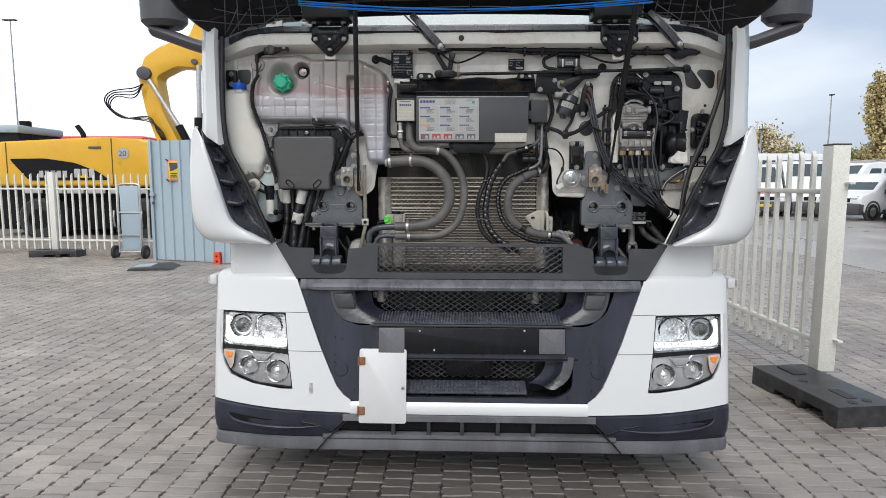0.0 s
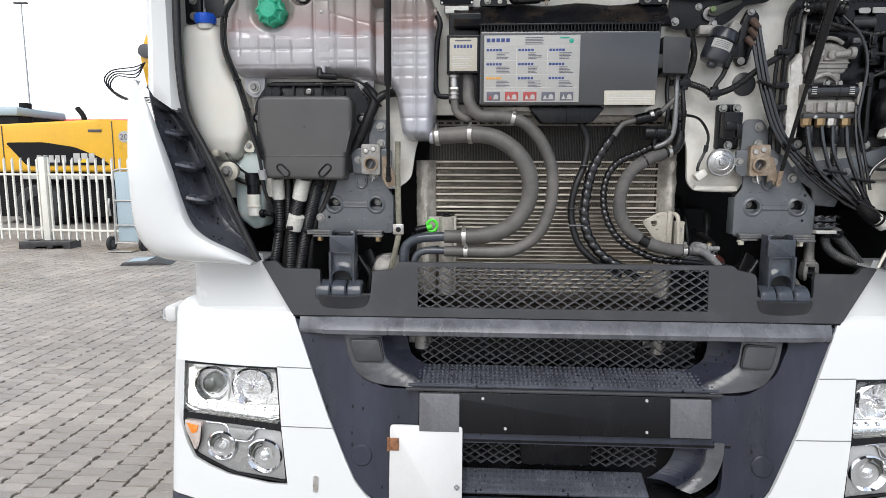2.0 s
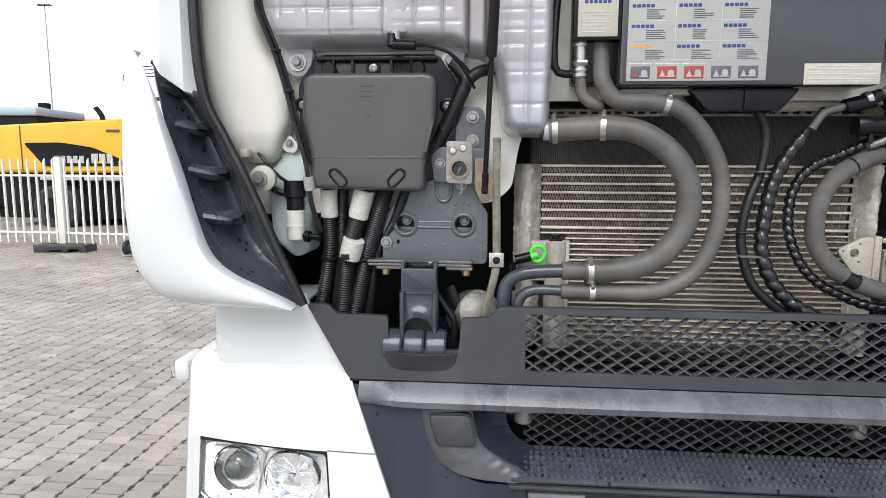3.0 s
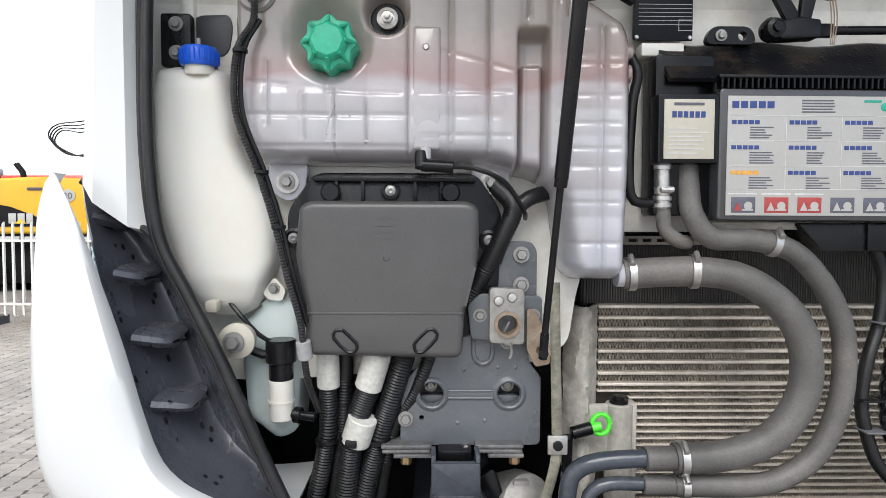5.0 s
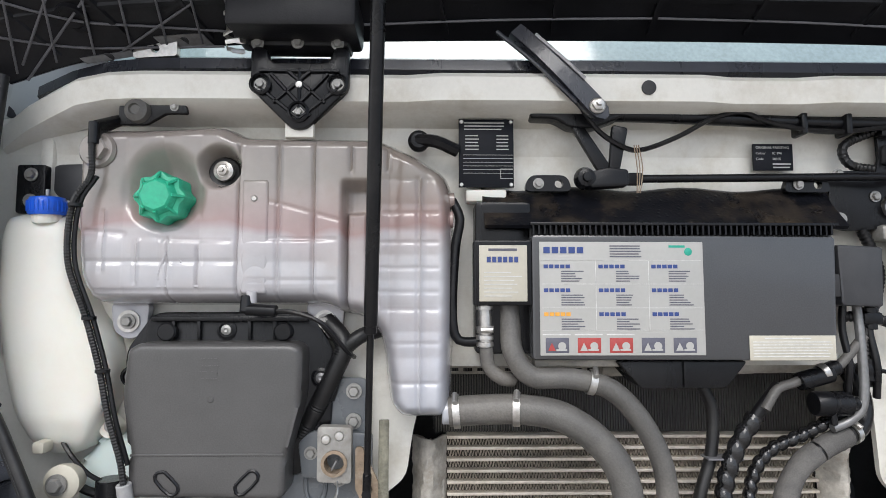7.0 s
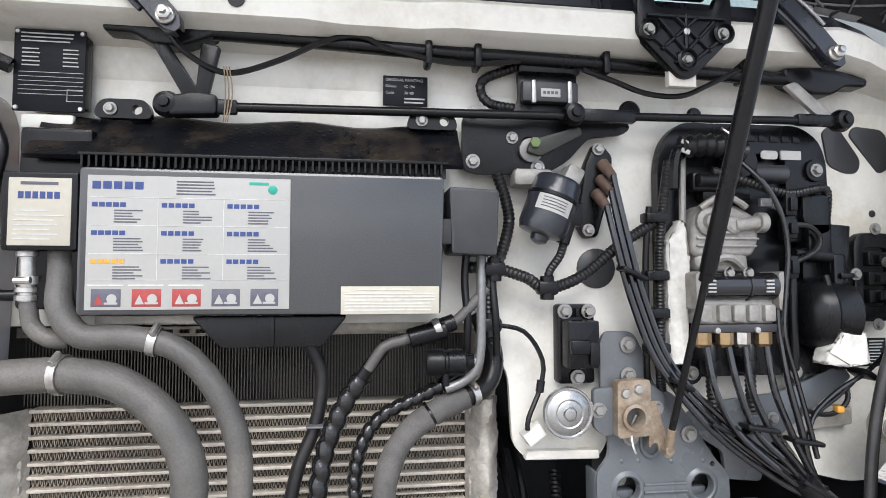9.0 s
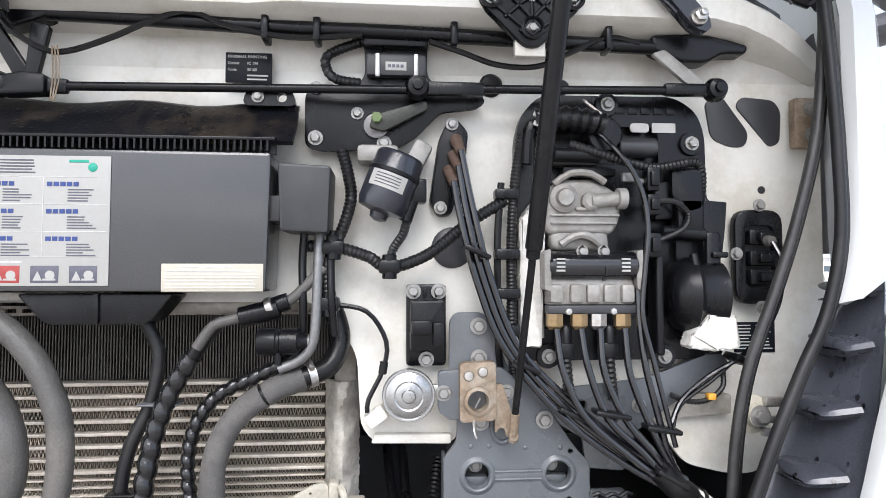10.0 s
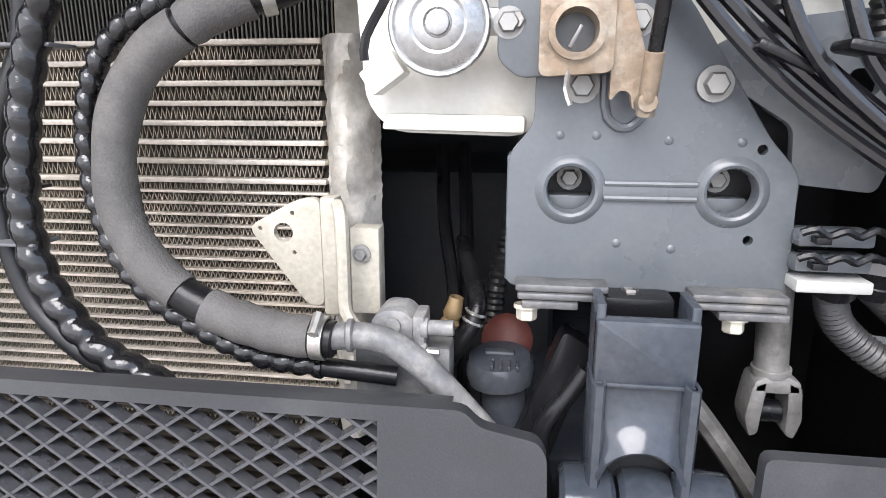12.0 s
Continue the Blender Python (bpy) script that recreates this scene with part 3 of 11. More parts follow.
# recess behind the upper opening
parts("recess_wall", (bx(-0.70, 0.71, 0.12, 0.135, 0.74, 0.96, 0), bx(-0.70, 0.71, 0.0, 0.13, 0.954, 0.962, 0), bx(-0.70, 0.71, -0.02, 0.13, 0.760, 0.768, 0)), BLACK, bumper)


def scoop(s, outer, inner, ledge_mat, y_in):
    """A sloping ledge round the end of an opening, with a hollow behind its inner edge."""
    a = spline([(x, 0, z) for x, z in outer], 0.012)
    b = spline([(x, 0, z) for x, z in inner], 0.012)
    n = 24
    ledge, hollow = [], []
    for i in range(n + 1):
        p, q = a[round(i * (len(a) - 1) / n)], b[round(i * (len(b) - 1) / n)]
        f = pan_y(0, p.z)
        ledge.append([(s * (p.x + (q.x - p.x) * u), f + dy, p.z + (q.z - p.z) * u) for u, dy in ((-0.03, 0.014), (0.0, 0.004), (0.06, 0.001), (0.5, 0.006), (0.94, 0.016), (1.0, 0.022))])
        hollow.append([(s * (q.x - d), f + 0.022 + w * y_in, q.z - 0.004 * d / 0.05) for d, w in ((0.0, 0.0), (0.004, 0.1), (0.012, 0.35), (0.03, 0.7), (0.07, 1.0))])
    part("scoop_ledge", sheet(ledge, 0.004), ledge_mat, bumper, "smooth wet ledge")
    part("scoop_hollow", sheet(hollow, 0.004), BUMPERBLACK, bumper)


LEDGE = mat("smooth_wet_grey_plastic", (0.060, 0.061, 0.066), 0.24, var=0.2, scale=9, bump=0.12, bscale=300, drops=0.2, stain=(0.03, 0.03, 0.034), stain_amt=0.5, stain_scale=14)
for s in (-1, 1):
    scoop(s, [(0.674, 0.940), (0.655, 0.866), (0.618, 0.812), (0.560, 0.789), (0.46, 0.782)], [(0.560, 0.944), (0.540, 0.866), (0.488, 0.828), (0.455, 0.812), (0.435, 0.800)], LEDGE, 0.075)
    part("hatch_gap", drape(ext(rnd([(s * 0.660, 0.930), (s * 0.637, 0.855), (s * 0.545, 0.858), (s * 0.560, 0.932)], 0.014), 0.001, 0.012), pan_y), VOIDSHADE, bumper)
    part("hatch_cover", drape(ext(rnd([(s * 0.655, 0.926), (s * 0.633, 0.859), (s * 0.549, 0.862), (s * 0.563, 0.928)], 0.012), -0.003, 0.012, bev=0.003), pan_y), PANELGREY, bumper, "square grey tow-eye cover")
part("upper_mesh", lattice(-0.436, 0.446, 0.822, 0.952, 0.085, 0.0408, 0.0265, 0.0036, 0.011), MESHGREY, bumper)


def tread(name, x0, x1, y0, y1, z, rows, cols, tilt):
    """A step with rows of raised studs."""
    out = [bx(x0, x1, y0, y1, z - 0.012, z, 0.004)]
    for i in range(rows):
        for j in range(cols):
            cx = x0 + 0.02 + (x1 - x0 - 0.04) * j / (cols - 1)
            cy = y0 + 0.015 + (y1 - y0 - 0.03) * i / (rows - 1)
            out.append(lathe([(0.0062, 0), (0.0055, 0.006), (0.0035, 0.009), (0, 0.0098)], (cx, cy, z - 0.001), (0, 0, 1), 6))
    b = join(*out)
    return moved(b, Matrix.Translation((0, y1, z)) @ Matrix.Rotation(radians(tilt), 4, "X") @ Matrix.Translation((0, -y1, -z)))


part("upper_step", tread("step", -0.47, 0.485, -0.035, 0.085, 0.822, 6, 64, 14), DUCTBLACK, bumper, "black studded step tread")
part("step_edge", bx(-0.475, 0.49, -0.046, -0.034, 0.776, 0.786, 0.003), PANELGREY, bumper)
# registration plate band and its pads
part("plate_band", drape(ext(rect(-0.435, 0.46, 0.648, 0.772, 0.004), -0.004, 0.012, bev=0.003), pan_y), BLACK, bumper)
for x0, x1 in ((-0.432, -0.307), (0.334, 0.457)):
    part("band_pad", drape(ext(rect(x0, x1, 0.652, 0.768, 0.004), -0.010, 0.0, bev=0.003), pan_y), LIPGREY, bumper)
for x, z in ((-0.235, 0.755), (-0.165, 0.665), (0.265, 0.76), (0.265, 0.665)):
    part("rivet", drape(lathe([(0.005, 0), (0.004, 0.003), (0, 0.004)], (x, -0.004, z), (0, -1, 0), 10), pan_y), LABEL, bumper)
# lower opening
parts("recess_wall", (bx(-0.50, 0.52, 0.07, 0.085, 0.42, 0.63, 0), bx(-0.50, 0.52, -0.05, 0.08, 0.618, 0.626, 0), bx(-0.50, 0.52, -0.06, 0.08, 0.424, 0.432, 0)), BLACK, bumper)
part("lower_mesh", lattice(-0.40, 0.33, 0.50, 0.61, 0.045, 0.0408, 0.0265, 0.0036, 0.011), MESHGREY, bumper)
part("radar_cover", ext(rnd([(-0.118, 0.615), (-0.108, 0.522), (0.108, 0.522), (0.118, 0.615)], 0.012), 0.0, 0.06, bev=0.006), BLACK, bumper, "smooth black sensor cover")
part("lower_step", tread("step", -0.42, 0.28, -0.07, 0.03, 0.492, 4, 34, 18), DUCTBLACK, bumper, "black studded step tread")
scoop(1, [(0.502, 0.635), (0.497, 0.588), (0.472, 0.530), (0.425, 0.492), (0.40, 0.482)], [(0.450, 0.635), (0.445, 0.582), (0.424, 0.540), (0.388, 0.506), (0.36, 0.492)], LEDGE, 0.06)
for s in (-1, 1):
    part("tow_eye_plug", drape(lathe([(0.033, -0.02), (0.033, 0.0), (0.030, 0.003), (0, 0.004)], (s * 0.613, 0.006, 0.567), (0, -1, 0), 24), pan_y), BUMPERBLACK, bumper)

# black spoiler below, with slots in the middle and a faded lip
for s in (-1, 1):
    rows = [face_row(s, 0.56, 0, 20, zf=lambda x: 0.360 + 0.05 * (x / 1.27) ** 3, bulge=-0.012)]
    for u, b in ((0.08, 0.002), (0.45, 0.004), (0.8, 0.0), (1.0, -0.02)):
        rows.append(face_row(s, 0.56 + 0.13 * u, 0, 20, zf=lambda x, u=u: (0.36 + 0.05 * (x / 1.27) ** 3) * (1 - u) + 0.232 * u, bulge=b))
    part("spoiler_corner", sheet(rows, 0.01), BUMPERBLACK, bumper)
    # no recess is cut: a proud black plate paints its shade
    scoop_o = rnd([(s * x, z) for x, z in ((1.168, 0.346), (1.10, 0.339), (0.95, 0.324), (0.80, 0.313), (0.70, 0.303), (0.80, 0.294), (0.95, 0.294), (1.08, 0.303), (1.145, 0.322))], 0.006, 3)
    part("spoiler_recess", drape(ext(scoop_o, -0.0045, 0.004, bev=0.002), face_y), BLACK, bumper, "proud black plate standing for a shaded recess")
    part("recess_ledge", tube([(s * x, face_y(x, z) - 0.003, z) for x, z in ((1.172, 0.344), (1.148, 0.316), (1.08, 0.299), (0.95, 0.289), (0.82, 0.289), (0.71, 0.300))], lambda u: 0.0035 + 0.007 * math.sin(math.pi * min(1.0, u * 1.1)) ** 0.8, 9, 0.012, flat=1.3), BUMPERBLACK, bumper)
part("spoiler_ledge", sheet([[(x, face_y(0, z) + dy, z) for x in np.linspace(-0.60, 0.60, 12)] for z, dy in ((0.362, 0.012), (0.355, -0.008), (0.330, -0.010), (0.322, 0.01))], 0.01), LIPGREY, bumper)
part("spoiler_back", bx(-0.66, 0.66, -0.055, -0.045, 0.22, 0.33, 0), BLACK, bumper)
for x in (-0.36, -0.19, -0.03, 0.14, 0.31):
    part("slot_post", bx(x - 0.010, x + 0.010, -0.094, -0.05, 0.245, 0.325, 0.004), PANELGREY, bumper)
part("slot_sill", sheet([[(x, face_y(0, z) + dy, z) for x in np.linspace(-0.70, 0.70, 12)] for z, dy in ((0.262, 0.03), (0.258, -0.004), (0.240, -0.006), (0.228, 0.012))], 0.008), LIPGREY, bumper)
lip = []
for z, b in ((0.236, -0.014), (0.230, 0.0), (0.20, 0.006), (0.178, 0.004), (0.172, -0.01)):
    left = [(-x, y, zz) for x, y, zz in face_row(1, 0.0, z, 26, bulge=b)]
    lip.append(list(reversed(left))[:-1] + face_row(1, 0.0, z, 26, bulge=b))
part("spoiler_lip", sheet(lip, 0.008), LIPGREY, bumper)
for s in (-1, 1):
    part("spoiler_seam", tube([(s * 0.585, -0.100, 0.325), (s * 0.62, -0.103, 0.29), (s * 0.68, -0.105, 0.235), (s * 0.73, -0.10, 0.175)], 0.004, 6), RUBBER, bumper)

for s in (-1, 1):
    part("bumper_stay", bx(s * 0.72 - 0.04, s * 0.72 + 0.04, -0.03, 0.165, 0.60, 0.70, 0.004), DARKBLUE, bumper)
# round tow-eye covers and the crease of the lower corners
for s in (-1, 1):
    for pts in (((0.80, 0.318), (0.72, 0.300), (0.66, 0.272)),):
        part("corner_crease", tube([(s * x, face_y(x, z) - 0.001, z) for x, z in pts], 0.005, 7), BLACK, bumper)
# upper grey panel with mesh and two notches for the locks
up = [(-0.838, 1.001), (0.844, 1.001), (0.945, 1.168), (0.90, 1.168), (0.885, 1.148), (0.762, 1.148), (0.758, 1.075), (0.594, 1.075), (0.592, 1.135), (0.584, 1.147), (0.536, 1.156), (0.522, 1.170),
      (-0.50, 1.170), (-0.52, 1.146), (-0.585, 1.142), (-0.590, 1.07), (-0.748, 1.07), (-0.752, 1.145), (-0.87, 1.147), (-0.89, 1.168), (-0.940, 1.168)]
panel = thing("grille_panel", "dark grey plastic grille panel with diamond mesh above the bumper", "grille", (0, 0.0, 0.99))
part("panel_frame", drape(ext(rnd(up, 0.008, 3), 0.0, 0.014, holes=(rect(-0.442, 0.448, 1.030, 1.156),)), lambda x, z: (z - 0.99) * 0.12), PANELGREY, panel)
part("mesh", drape(lattice(-0.444, 0.450, 1.028, 1.158, 0.002, 0.0408, 0.0265, 0.0029, 0.014), lambda x, z: (z - 0.99) * 0.12), MESHGREY, panel, "diamond plastic mesh")
part("shadow_gap", bx(-0.838, 0.843, 0.004, 0.02, 0.994, 1.003, 0.002), BLACK, panel)
part("panel_top_lip", sheet([[(x, 0.022 + dy, 1.168 + dz) for x in np.linspace(-0.50, 0.51, 10)] for dy, dz in ((0.0, -0.008), (0.0, -0.001), (0.012, 0.001), (0.03, -0.001))], 0.004), PANELGREY, panel)
for s in (-1, 1):
    part("notch_cup", sheet([[(s * 0.675 + 0.083 * math.cos(a) * (1 - 0.1 * k), -0.030 * math.sin(a) * (1 - k) + 0.01, 1.07 - 0.055 * k - 0.004) for a in np.linspace(0, math.pi, 16)] for k in (0, 0.6, 1.0)], 0.006), PANELGREY, panel)

# ---- headlamps ----
def headlamp(s):
    lamp = thing("headlamp", "clear headlamp with lit white daytime strip and amber corner indicator", "headlamp", (s * 1.04, 0.0, 0.474), group="headlamps of the truck")
    m = lambda pts: [(s * x, z) for x, z in pts]
    up_o = rnd([(0.890, 0.828), (1.214, 0.826), (1.216, 0.672), (0.874, 0.660)], 0.012)
    lo_o = rnd([(0.870, 0.640), (1.206, 0.652), (1.205, 0.625), (1.160, 0.540), (1.03, 0.497), (0.852, 0.480)], 0.012)
    part("upper_housing", drape(ext(m(up_o), 0.045, 0.07), face_y), LAMPBRIGHT, lamp, "bright reflector bed")
    part("lower_housing", drape(ext(m(lo_o), 0.014, 0.05, bev=0.004), face_y), LAMPDARK, lamp, "grey fog lamp panel")
    # dark frame round both units
    fr_o = rnd([(0.886, 0.838), (1.224, 0.837), (1.222, 0.655), (1.208, 0.626), (1.162, 0.537), (1.031, 0.4945), (0.850, 0.4775)], 0.010)
    part("bezel", drape(ext(m(fr_o), 0.004, 0.055, holes=(m(up_o), m(lo_o))), face_y), BLACK, lamp, "black surround")
    for x, z, r, kind in ((1.118, 0.757, 0.052, "projector"), (0.978, 0.757, 0.058, "bowl")):
        y = face_y(x, z)
        rim = lathe([(r + 0.004, 0.0), (r + 0.010, 0.012), (r + 0.004, 0.02), (r, 0.012), (r * 0.8, -0.02), (r * 0.3, -0.032), (0, -0.034)], (s * x, y + 0.045, z), (0, -1, 0), 28)
        ref = part("reflector", rim, CHROME, lamp, "chrome reflector bowl")
        if kind == "projector":
            part("projector_lens", lathe([(r * 0.66, -0.01), (r * 0.66, 0.006), (r * 0.5, 0.018), (r * 0.25, 0.024), (0, 0.026)], (s * x, y + 0.04, z), (0, -1, 0), 24), LENS, ref)
        else:
            part("bulb_shield", lathe([(0.012, -0.02), (0.012, 0.01), (0.008, 0.016), (0, 0.017)], (s * x, y + 0.04, z), (0, -1, 0), 12), CHROME, ref)
            for k in range(7):
                a = k * math.pi / 7
                part("facet", cyl((s * x + 0.05 * math.cos(a), y + 0.048, z + 0.05 * math.sin(a)), (s * x - 0.05 * math.cos(a), y + 0.048, z - 0.05 * math.sin(a)), 0.0012, seg=5), CHROME, ref)
    part("reflector_bridge", drape(ext(m(rnd([(0.90, 0.815), (1.20, 0.815), (1.205, 0.69), (0.885, 0.688)], 0.02)), 0.038, 0.05, holes=(m(disc(1.118, 0.757, 0.056)), m(disc(0.978, 0.757, 0.0585)))), face_y), LAMPBRIGHT, lamp)
    strip = [(0.885, 0.680), (1.19, 0.684), (1.203, 0.700), (1.203, 0.80), (1.190, 0.80), (1.188, 0.716), (1.178, 0.706), (0.887, 0.703)]
    led = part("daytime_strip", drape(ext(m(strip), 0.028, 0.038), face_y), LED, lamp, "lit white daytime strip")
    for k in range(9):
        x = 0.90 + 0.033 * k
        part("strip_optic", drape(lathe([(0.008, 0), (0.006, 0.006), (0, 0.008)], (s * x, 0.028, 0.695), (0, -1, 0), 8), face_y), CHROME, led)
    lens = part("cover_lens", drape(ext(m(up_o), 0.010, 0.014, bev=0.002), lambda x, z: face_y(x, z)), GLASSM, lamp, "clear plastic lens")
    lens.visible_shadow = False
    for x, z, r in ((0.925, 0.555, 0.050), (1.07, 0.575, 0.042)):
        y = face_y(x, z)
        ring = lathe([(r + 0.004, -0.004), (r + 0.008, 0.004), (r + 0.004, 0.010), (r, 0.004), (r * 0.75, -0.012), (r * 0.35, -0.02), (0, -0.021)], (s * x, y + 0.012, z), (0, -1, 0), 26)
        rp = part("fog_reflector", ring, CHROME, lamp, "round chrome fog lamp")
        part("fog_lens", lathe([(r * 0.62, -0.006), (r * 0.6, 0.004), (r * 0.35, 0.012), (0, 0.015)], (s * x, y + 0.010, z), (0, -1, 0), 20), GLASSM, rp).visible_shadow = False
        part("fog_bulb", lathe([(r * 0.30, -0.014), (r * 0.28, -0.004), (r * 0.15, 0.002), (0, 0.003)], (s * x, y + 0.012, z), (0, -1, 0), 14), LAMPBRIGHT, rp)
        # dark arc painted in for the crescent of shade in the bowl
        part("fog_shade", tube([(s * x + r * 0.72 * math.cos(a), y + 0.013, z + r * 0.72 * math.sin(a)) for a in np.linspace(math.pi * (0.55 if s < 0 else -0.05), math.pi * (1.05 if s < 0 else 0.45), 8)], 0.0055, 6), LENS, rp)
    part("lamp_bridge", drape(ext(m(rnd([(0.955, 0.632), (1.05, 0.636), (1.035, 0.603), (0.985, 0.600)], 0.006)), 0.006, 0.02, bev=0.003), face_y), LAMPDARK, lamp)
    ind = part("indicator", drape(ext(m(rnd([(1.140, 0.642), (1.207, 0.646), (1.205, 0.622), (1.165, 0.552), (1.150, 0.57)], 0.008)), 0.0, 0.02, bev=0.004), face_y), INDICATOR, lamp, "pale indicator lens with an amber core")
    part("amber_core", drape(ext(m(rnd([(1.152, 0.634), (1.196, 0.637), (1.176, 0.606), (1.158, 0.612)], 0.004)), -0.003, 0.004, bev=0.001), face_y), AMBER, ind, "amber core")
    for k, (ring, r_) in enumerate((([(0.897, 0.820), (1.207, 0.818), (1.209, 0.680), (0.883, 0.668), (0.897, 0.820)], 0.0028), ([(0.905, 0.808), (1.03, 0.810), (1.05, 0.79), (1.06, 0.72), (1.045, 0.706), (0.895, 0.704)], 0.0022), ([(1.185, 0.80), (1.07, 0.812), (1.052, 0.79)], 0.0022))):
        part("chrome_trim", drape(tube([(s * x, 0.034, z) for x, z in ring], r_, 6, 0.02), face_y), LAMPDARK if k else CHROME, lamp)
    part("panel_trim", drape(tube([(s * x, 0.013, z) for x, z in ((0.868, 0.634), (0.95, 0.638), (0.975, 0.598), (1.04, 0.600), (1.06, 0.640), (1.13, 0.643))], 0.003, 6, 0.01), face_y), CHROME, lamp)
    for x in (1.150, 1.142):
        part("indicator_edge", drape(tube([(s * (x + 0.002), 0.004, 0.640), (s * x, 0.002, 0.60), (s * (x + 0.012), 0.002, 0.556)], 0.0022, 6), face_y), CHROME if x > 1.145 else BLACK, lamp)
    part("bulb_cross", drape(bx(s * 0.978 - 0.022, s * 0.978 + 0.022, 0.028, 0.034, 0.738, 0.745, 0.002), face_y), LAMPDARK, lamp)
    return lamp


for s in (-1, 1):
    headlamp(s)

# folded hazard plate hinged to the bumper
HINGERUST = mat("orange_rust", (0.23, 0.10, 0.045), 0.7, var=0.45, scale=40, bump=0.6, bscale=160, stain=(0.10, 0.05, 0.03), stain_amt=0.7, stain_scale=30)
plate = thing("hazard_plate", "plain silver folded hazard plate with rusty hinges on the bumper", "metal plate", (-0.41, -0.12, 0.32))
tiltf = lambda x, z: -0.045 - (0.67 - z) * 0.17
part("sheet_panel", drape(ext(rnd(rect(-0.523, -0.297, 0.322, 0.668), 0.012), -0.012, -0.004, bev=0.002), tiltf), PLATEALU, plate, "plain aluminium sheet")
for z in (0.612, 0.380):
    h = part("hinge", drape(join(bx(-0.526, -0.494, -0.017, -0.011, z - 0.019, z + 0.019, 0.002), cyl((-0.526, -0.015, z - 0.02), (-0.526, -0.015, z + 0.02), 0.005)), tiltf), HINGERUST, plate, "rusty hinge")
lt = part("latch", drape(lathe([(0.009, 0), (0.009, 0.005), (0.005, 0.009), (0, 0.01)], (-0.313, -0.012, 0.487), (0, -1, 0), 4), tiltf), DULLSTEEL, plate)
part("backing_frame", drape(ext(rect(-0.515, -0.305, 0.33, 0.66), 0.0, 0.02), tiltf), BLACK, plate)

# ---- cab shell ----
cab = thing("truck_cab", "white truck cab front with its engine bay laid open", "truck", (0, 0.6, 0.3))
# pedestals beside the grille panel
for s in (-1, 1):
    rows = []
    for z in np.linspace(1.0, 1.19, 6):
        xin = lerp(z, [0.985, 1.17], [0.838, 0.945])
        row = [(s * (xin + (1.15 - xin) * i / 10), 0.035 + 0.02 * (i / 10) ** 2, z) for i in range(11)]
        row += [(s * x, y, z) for x, y in ((1.175, 0.065), (1.19, 0.09), (1.195, 0.15), (1.195, 0.6))]
        rows.append(row)
    part("corner_pedestal", sheet(rows, 0.01), WHITE, cab)
# A pillars and side walls
for s in (-1, 1):
    rows = []
    for z in np.linspace(1.62, 3.4, 12):
        lean = max(0.0, z - 2.1) * 0.22
        out_ = 0.012 * max(0.0, 2.1 - z) / 0.4
        tuck = 0.022 * max(0.0, (1.75 - z) / 0.13)
        rows.append([(s * (x + out_ * (x > 1.24) - tuck * (x < 1.2)) + 0.006, y + lean, z + (0.100 * min(1.0, max(0.0, x - 1.182) / 0.11) if z < 1.63 else 0)) for x, y in ((1.254, 0.16), (1.238, 0.080), (1.194, 0.026), (1.204, 0.008), (1.245, 0.012), (1.278, 0.045), (1.293, 0.11), (1.296, 0.3), (1.296, 1.2), (1.296, 2.3))])
    part("side_wall", sheet(rows, 0.02), WHITE, cab)
    part("lower_side", bx(s * 1.27 - 0.01, s * 1.27 + 0.01, 0.42, 2.28, 1.0, 1.70, 0), BLACK, cab)
part("rear_wall", bx(-1.26, 1.26, 2.28, 2.3, 1.0, 3.4, 0), WHITE, cab)
part("roof", sheet([[(x, y, 3.4 - 0.12 * (x / 1.27) ** 4) for x in np.linspace(-1.27, 1.27, 9)] for y in (0.4, 1.0, 2.3)], 0.02), WHITE, cab)
# firewall: one pressed sheet with a cut-out for the radiator pack
FW = [(-1.252, 2.10), (-1.252, 1.64), (-1.275, 1.60), (-1.275, 1.50), (-1.19, 1.40), (-1.13, 1.365), (-1.02, 1.36), (-0.52, 1.395), (-0.475, 1.43), (-0.462, 1.52), (-0.43, 1.632), (0.330, 1.632), (0.372, 1.60), (0.405, 1.54),
      (0.412, 1.42), (0.436, 1.392), (0.570, 1.388), (0.60, 1.45), (0.86, 1.46), (0.92, 1.43), (0.98, 1.345), (1.06, 1.325), (1.115, 1.325), (1.19, 1.40), (1.275, 1.50), (1.275, 1.60), (1.252, 1.64), (1.252, 2.10)]
part("firewall", ext(rnd(FW, 0.02, 3), 0.15, 0.162), FIREWALL, cab, "off-white painted firewall, stained")
# top cross member with steps, above the firewall
prof = [(0.150, 2.03), (0.142, 2.055), (0.142, 2.082), (0.118, 2.092), (0.062, 2.100), (0.050, 2.108), (0.048, 2.150), (0.058, 2.160), (0.20, 2.168)]
rows = []
for y, z in prof:
    row = []
    for x in np.linspace(-1.235, 1.235, 43):
        fall = max(0.0, (abs(x) - 0.95) / 0.24) ** 2
        pad = 0.012 * (math.sin(x * 9) > 0.55) * (0.045 < y < 0.07)
        row.append((x, y + 0.055 * fall * (y < 0.13) + pad, z - 0.05 * fall * (z > 2.09)))
    rows.append(row)
part("cross_member", sheet(rows, 0.008), FIREWALL, cab)
# near-black disc stands for the shaded hole
part("drain_hole", lathe([(0.013, -0.004), (0.013, 0.003), (0.011, 0.0035), (0, 0.0035)], (-0.043, 0.049, 2.132), (0, -1, 0), 18), VOIDSHADE, cab)
for x0, x1, z0, z1 in ((-1.165, -1.14, 1.66, 2.06),):
    part("firewall_rib", ext(rect(x0, x1, z0, z1, 0.01), 0.138, 0.152, bev=0.006), FIREWALL, cab)
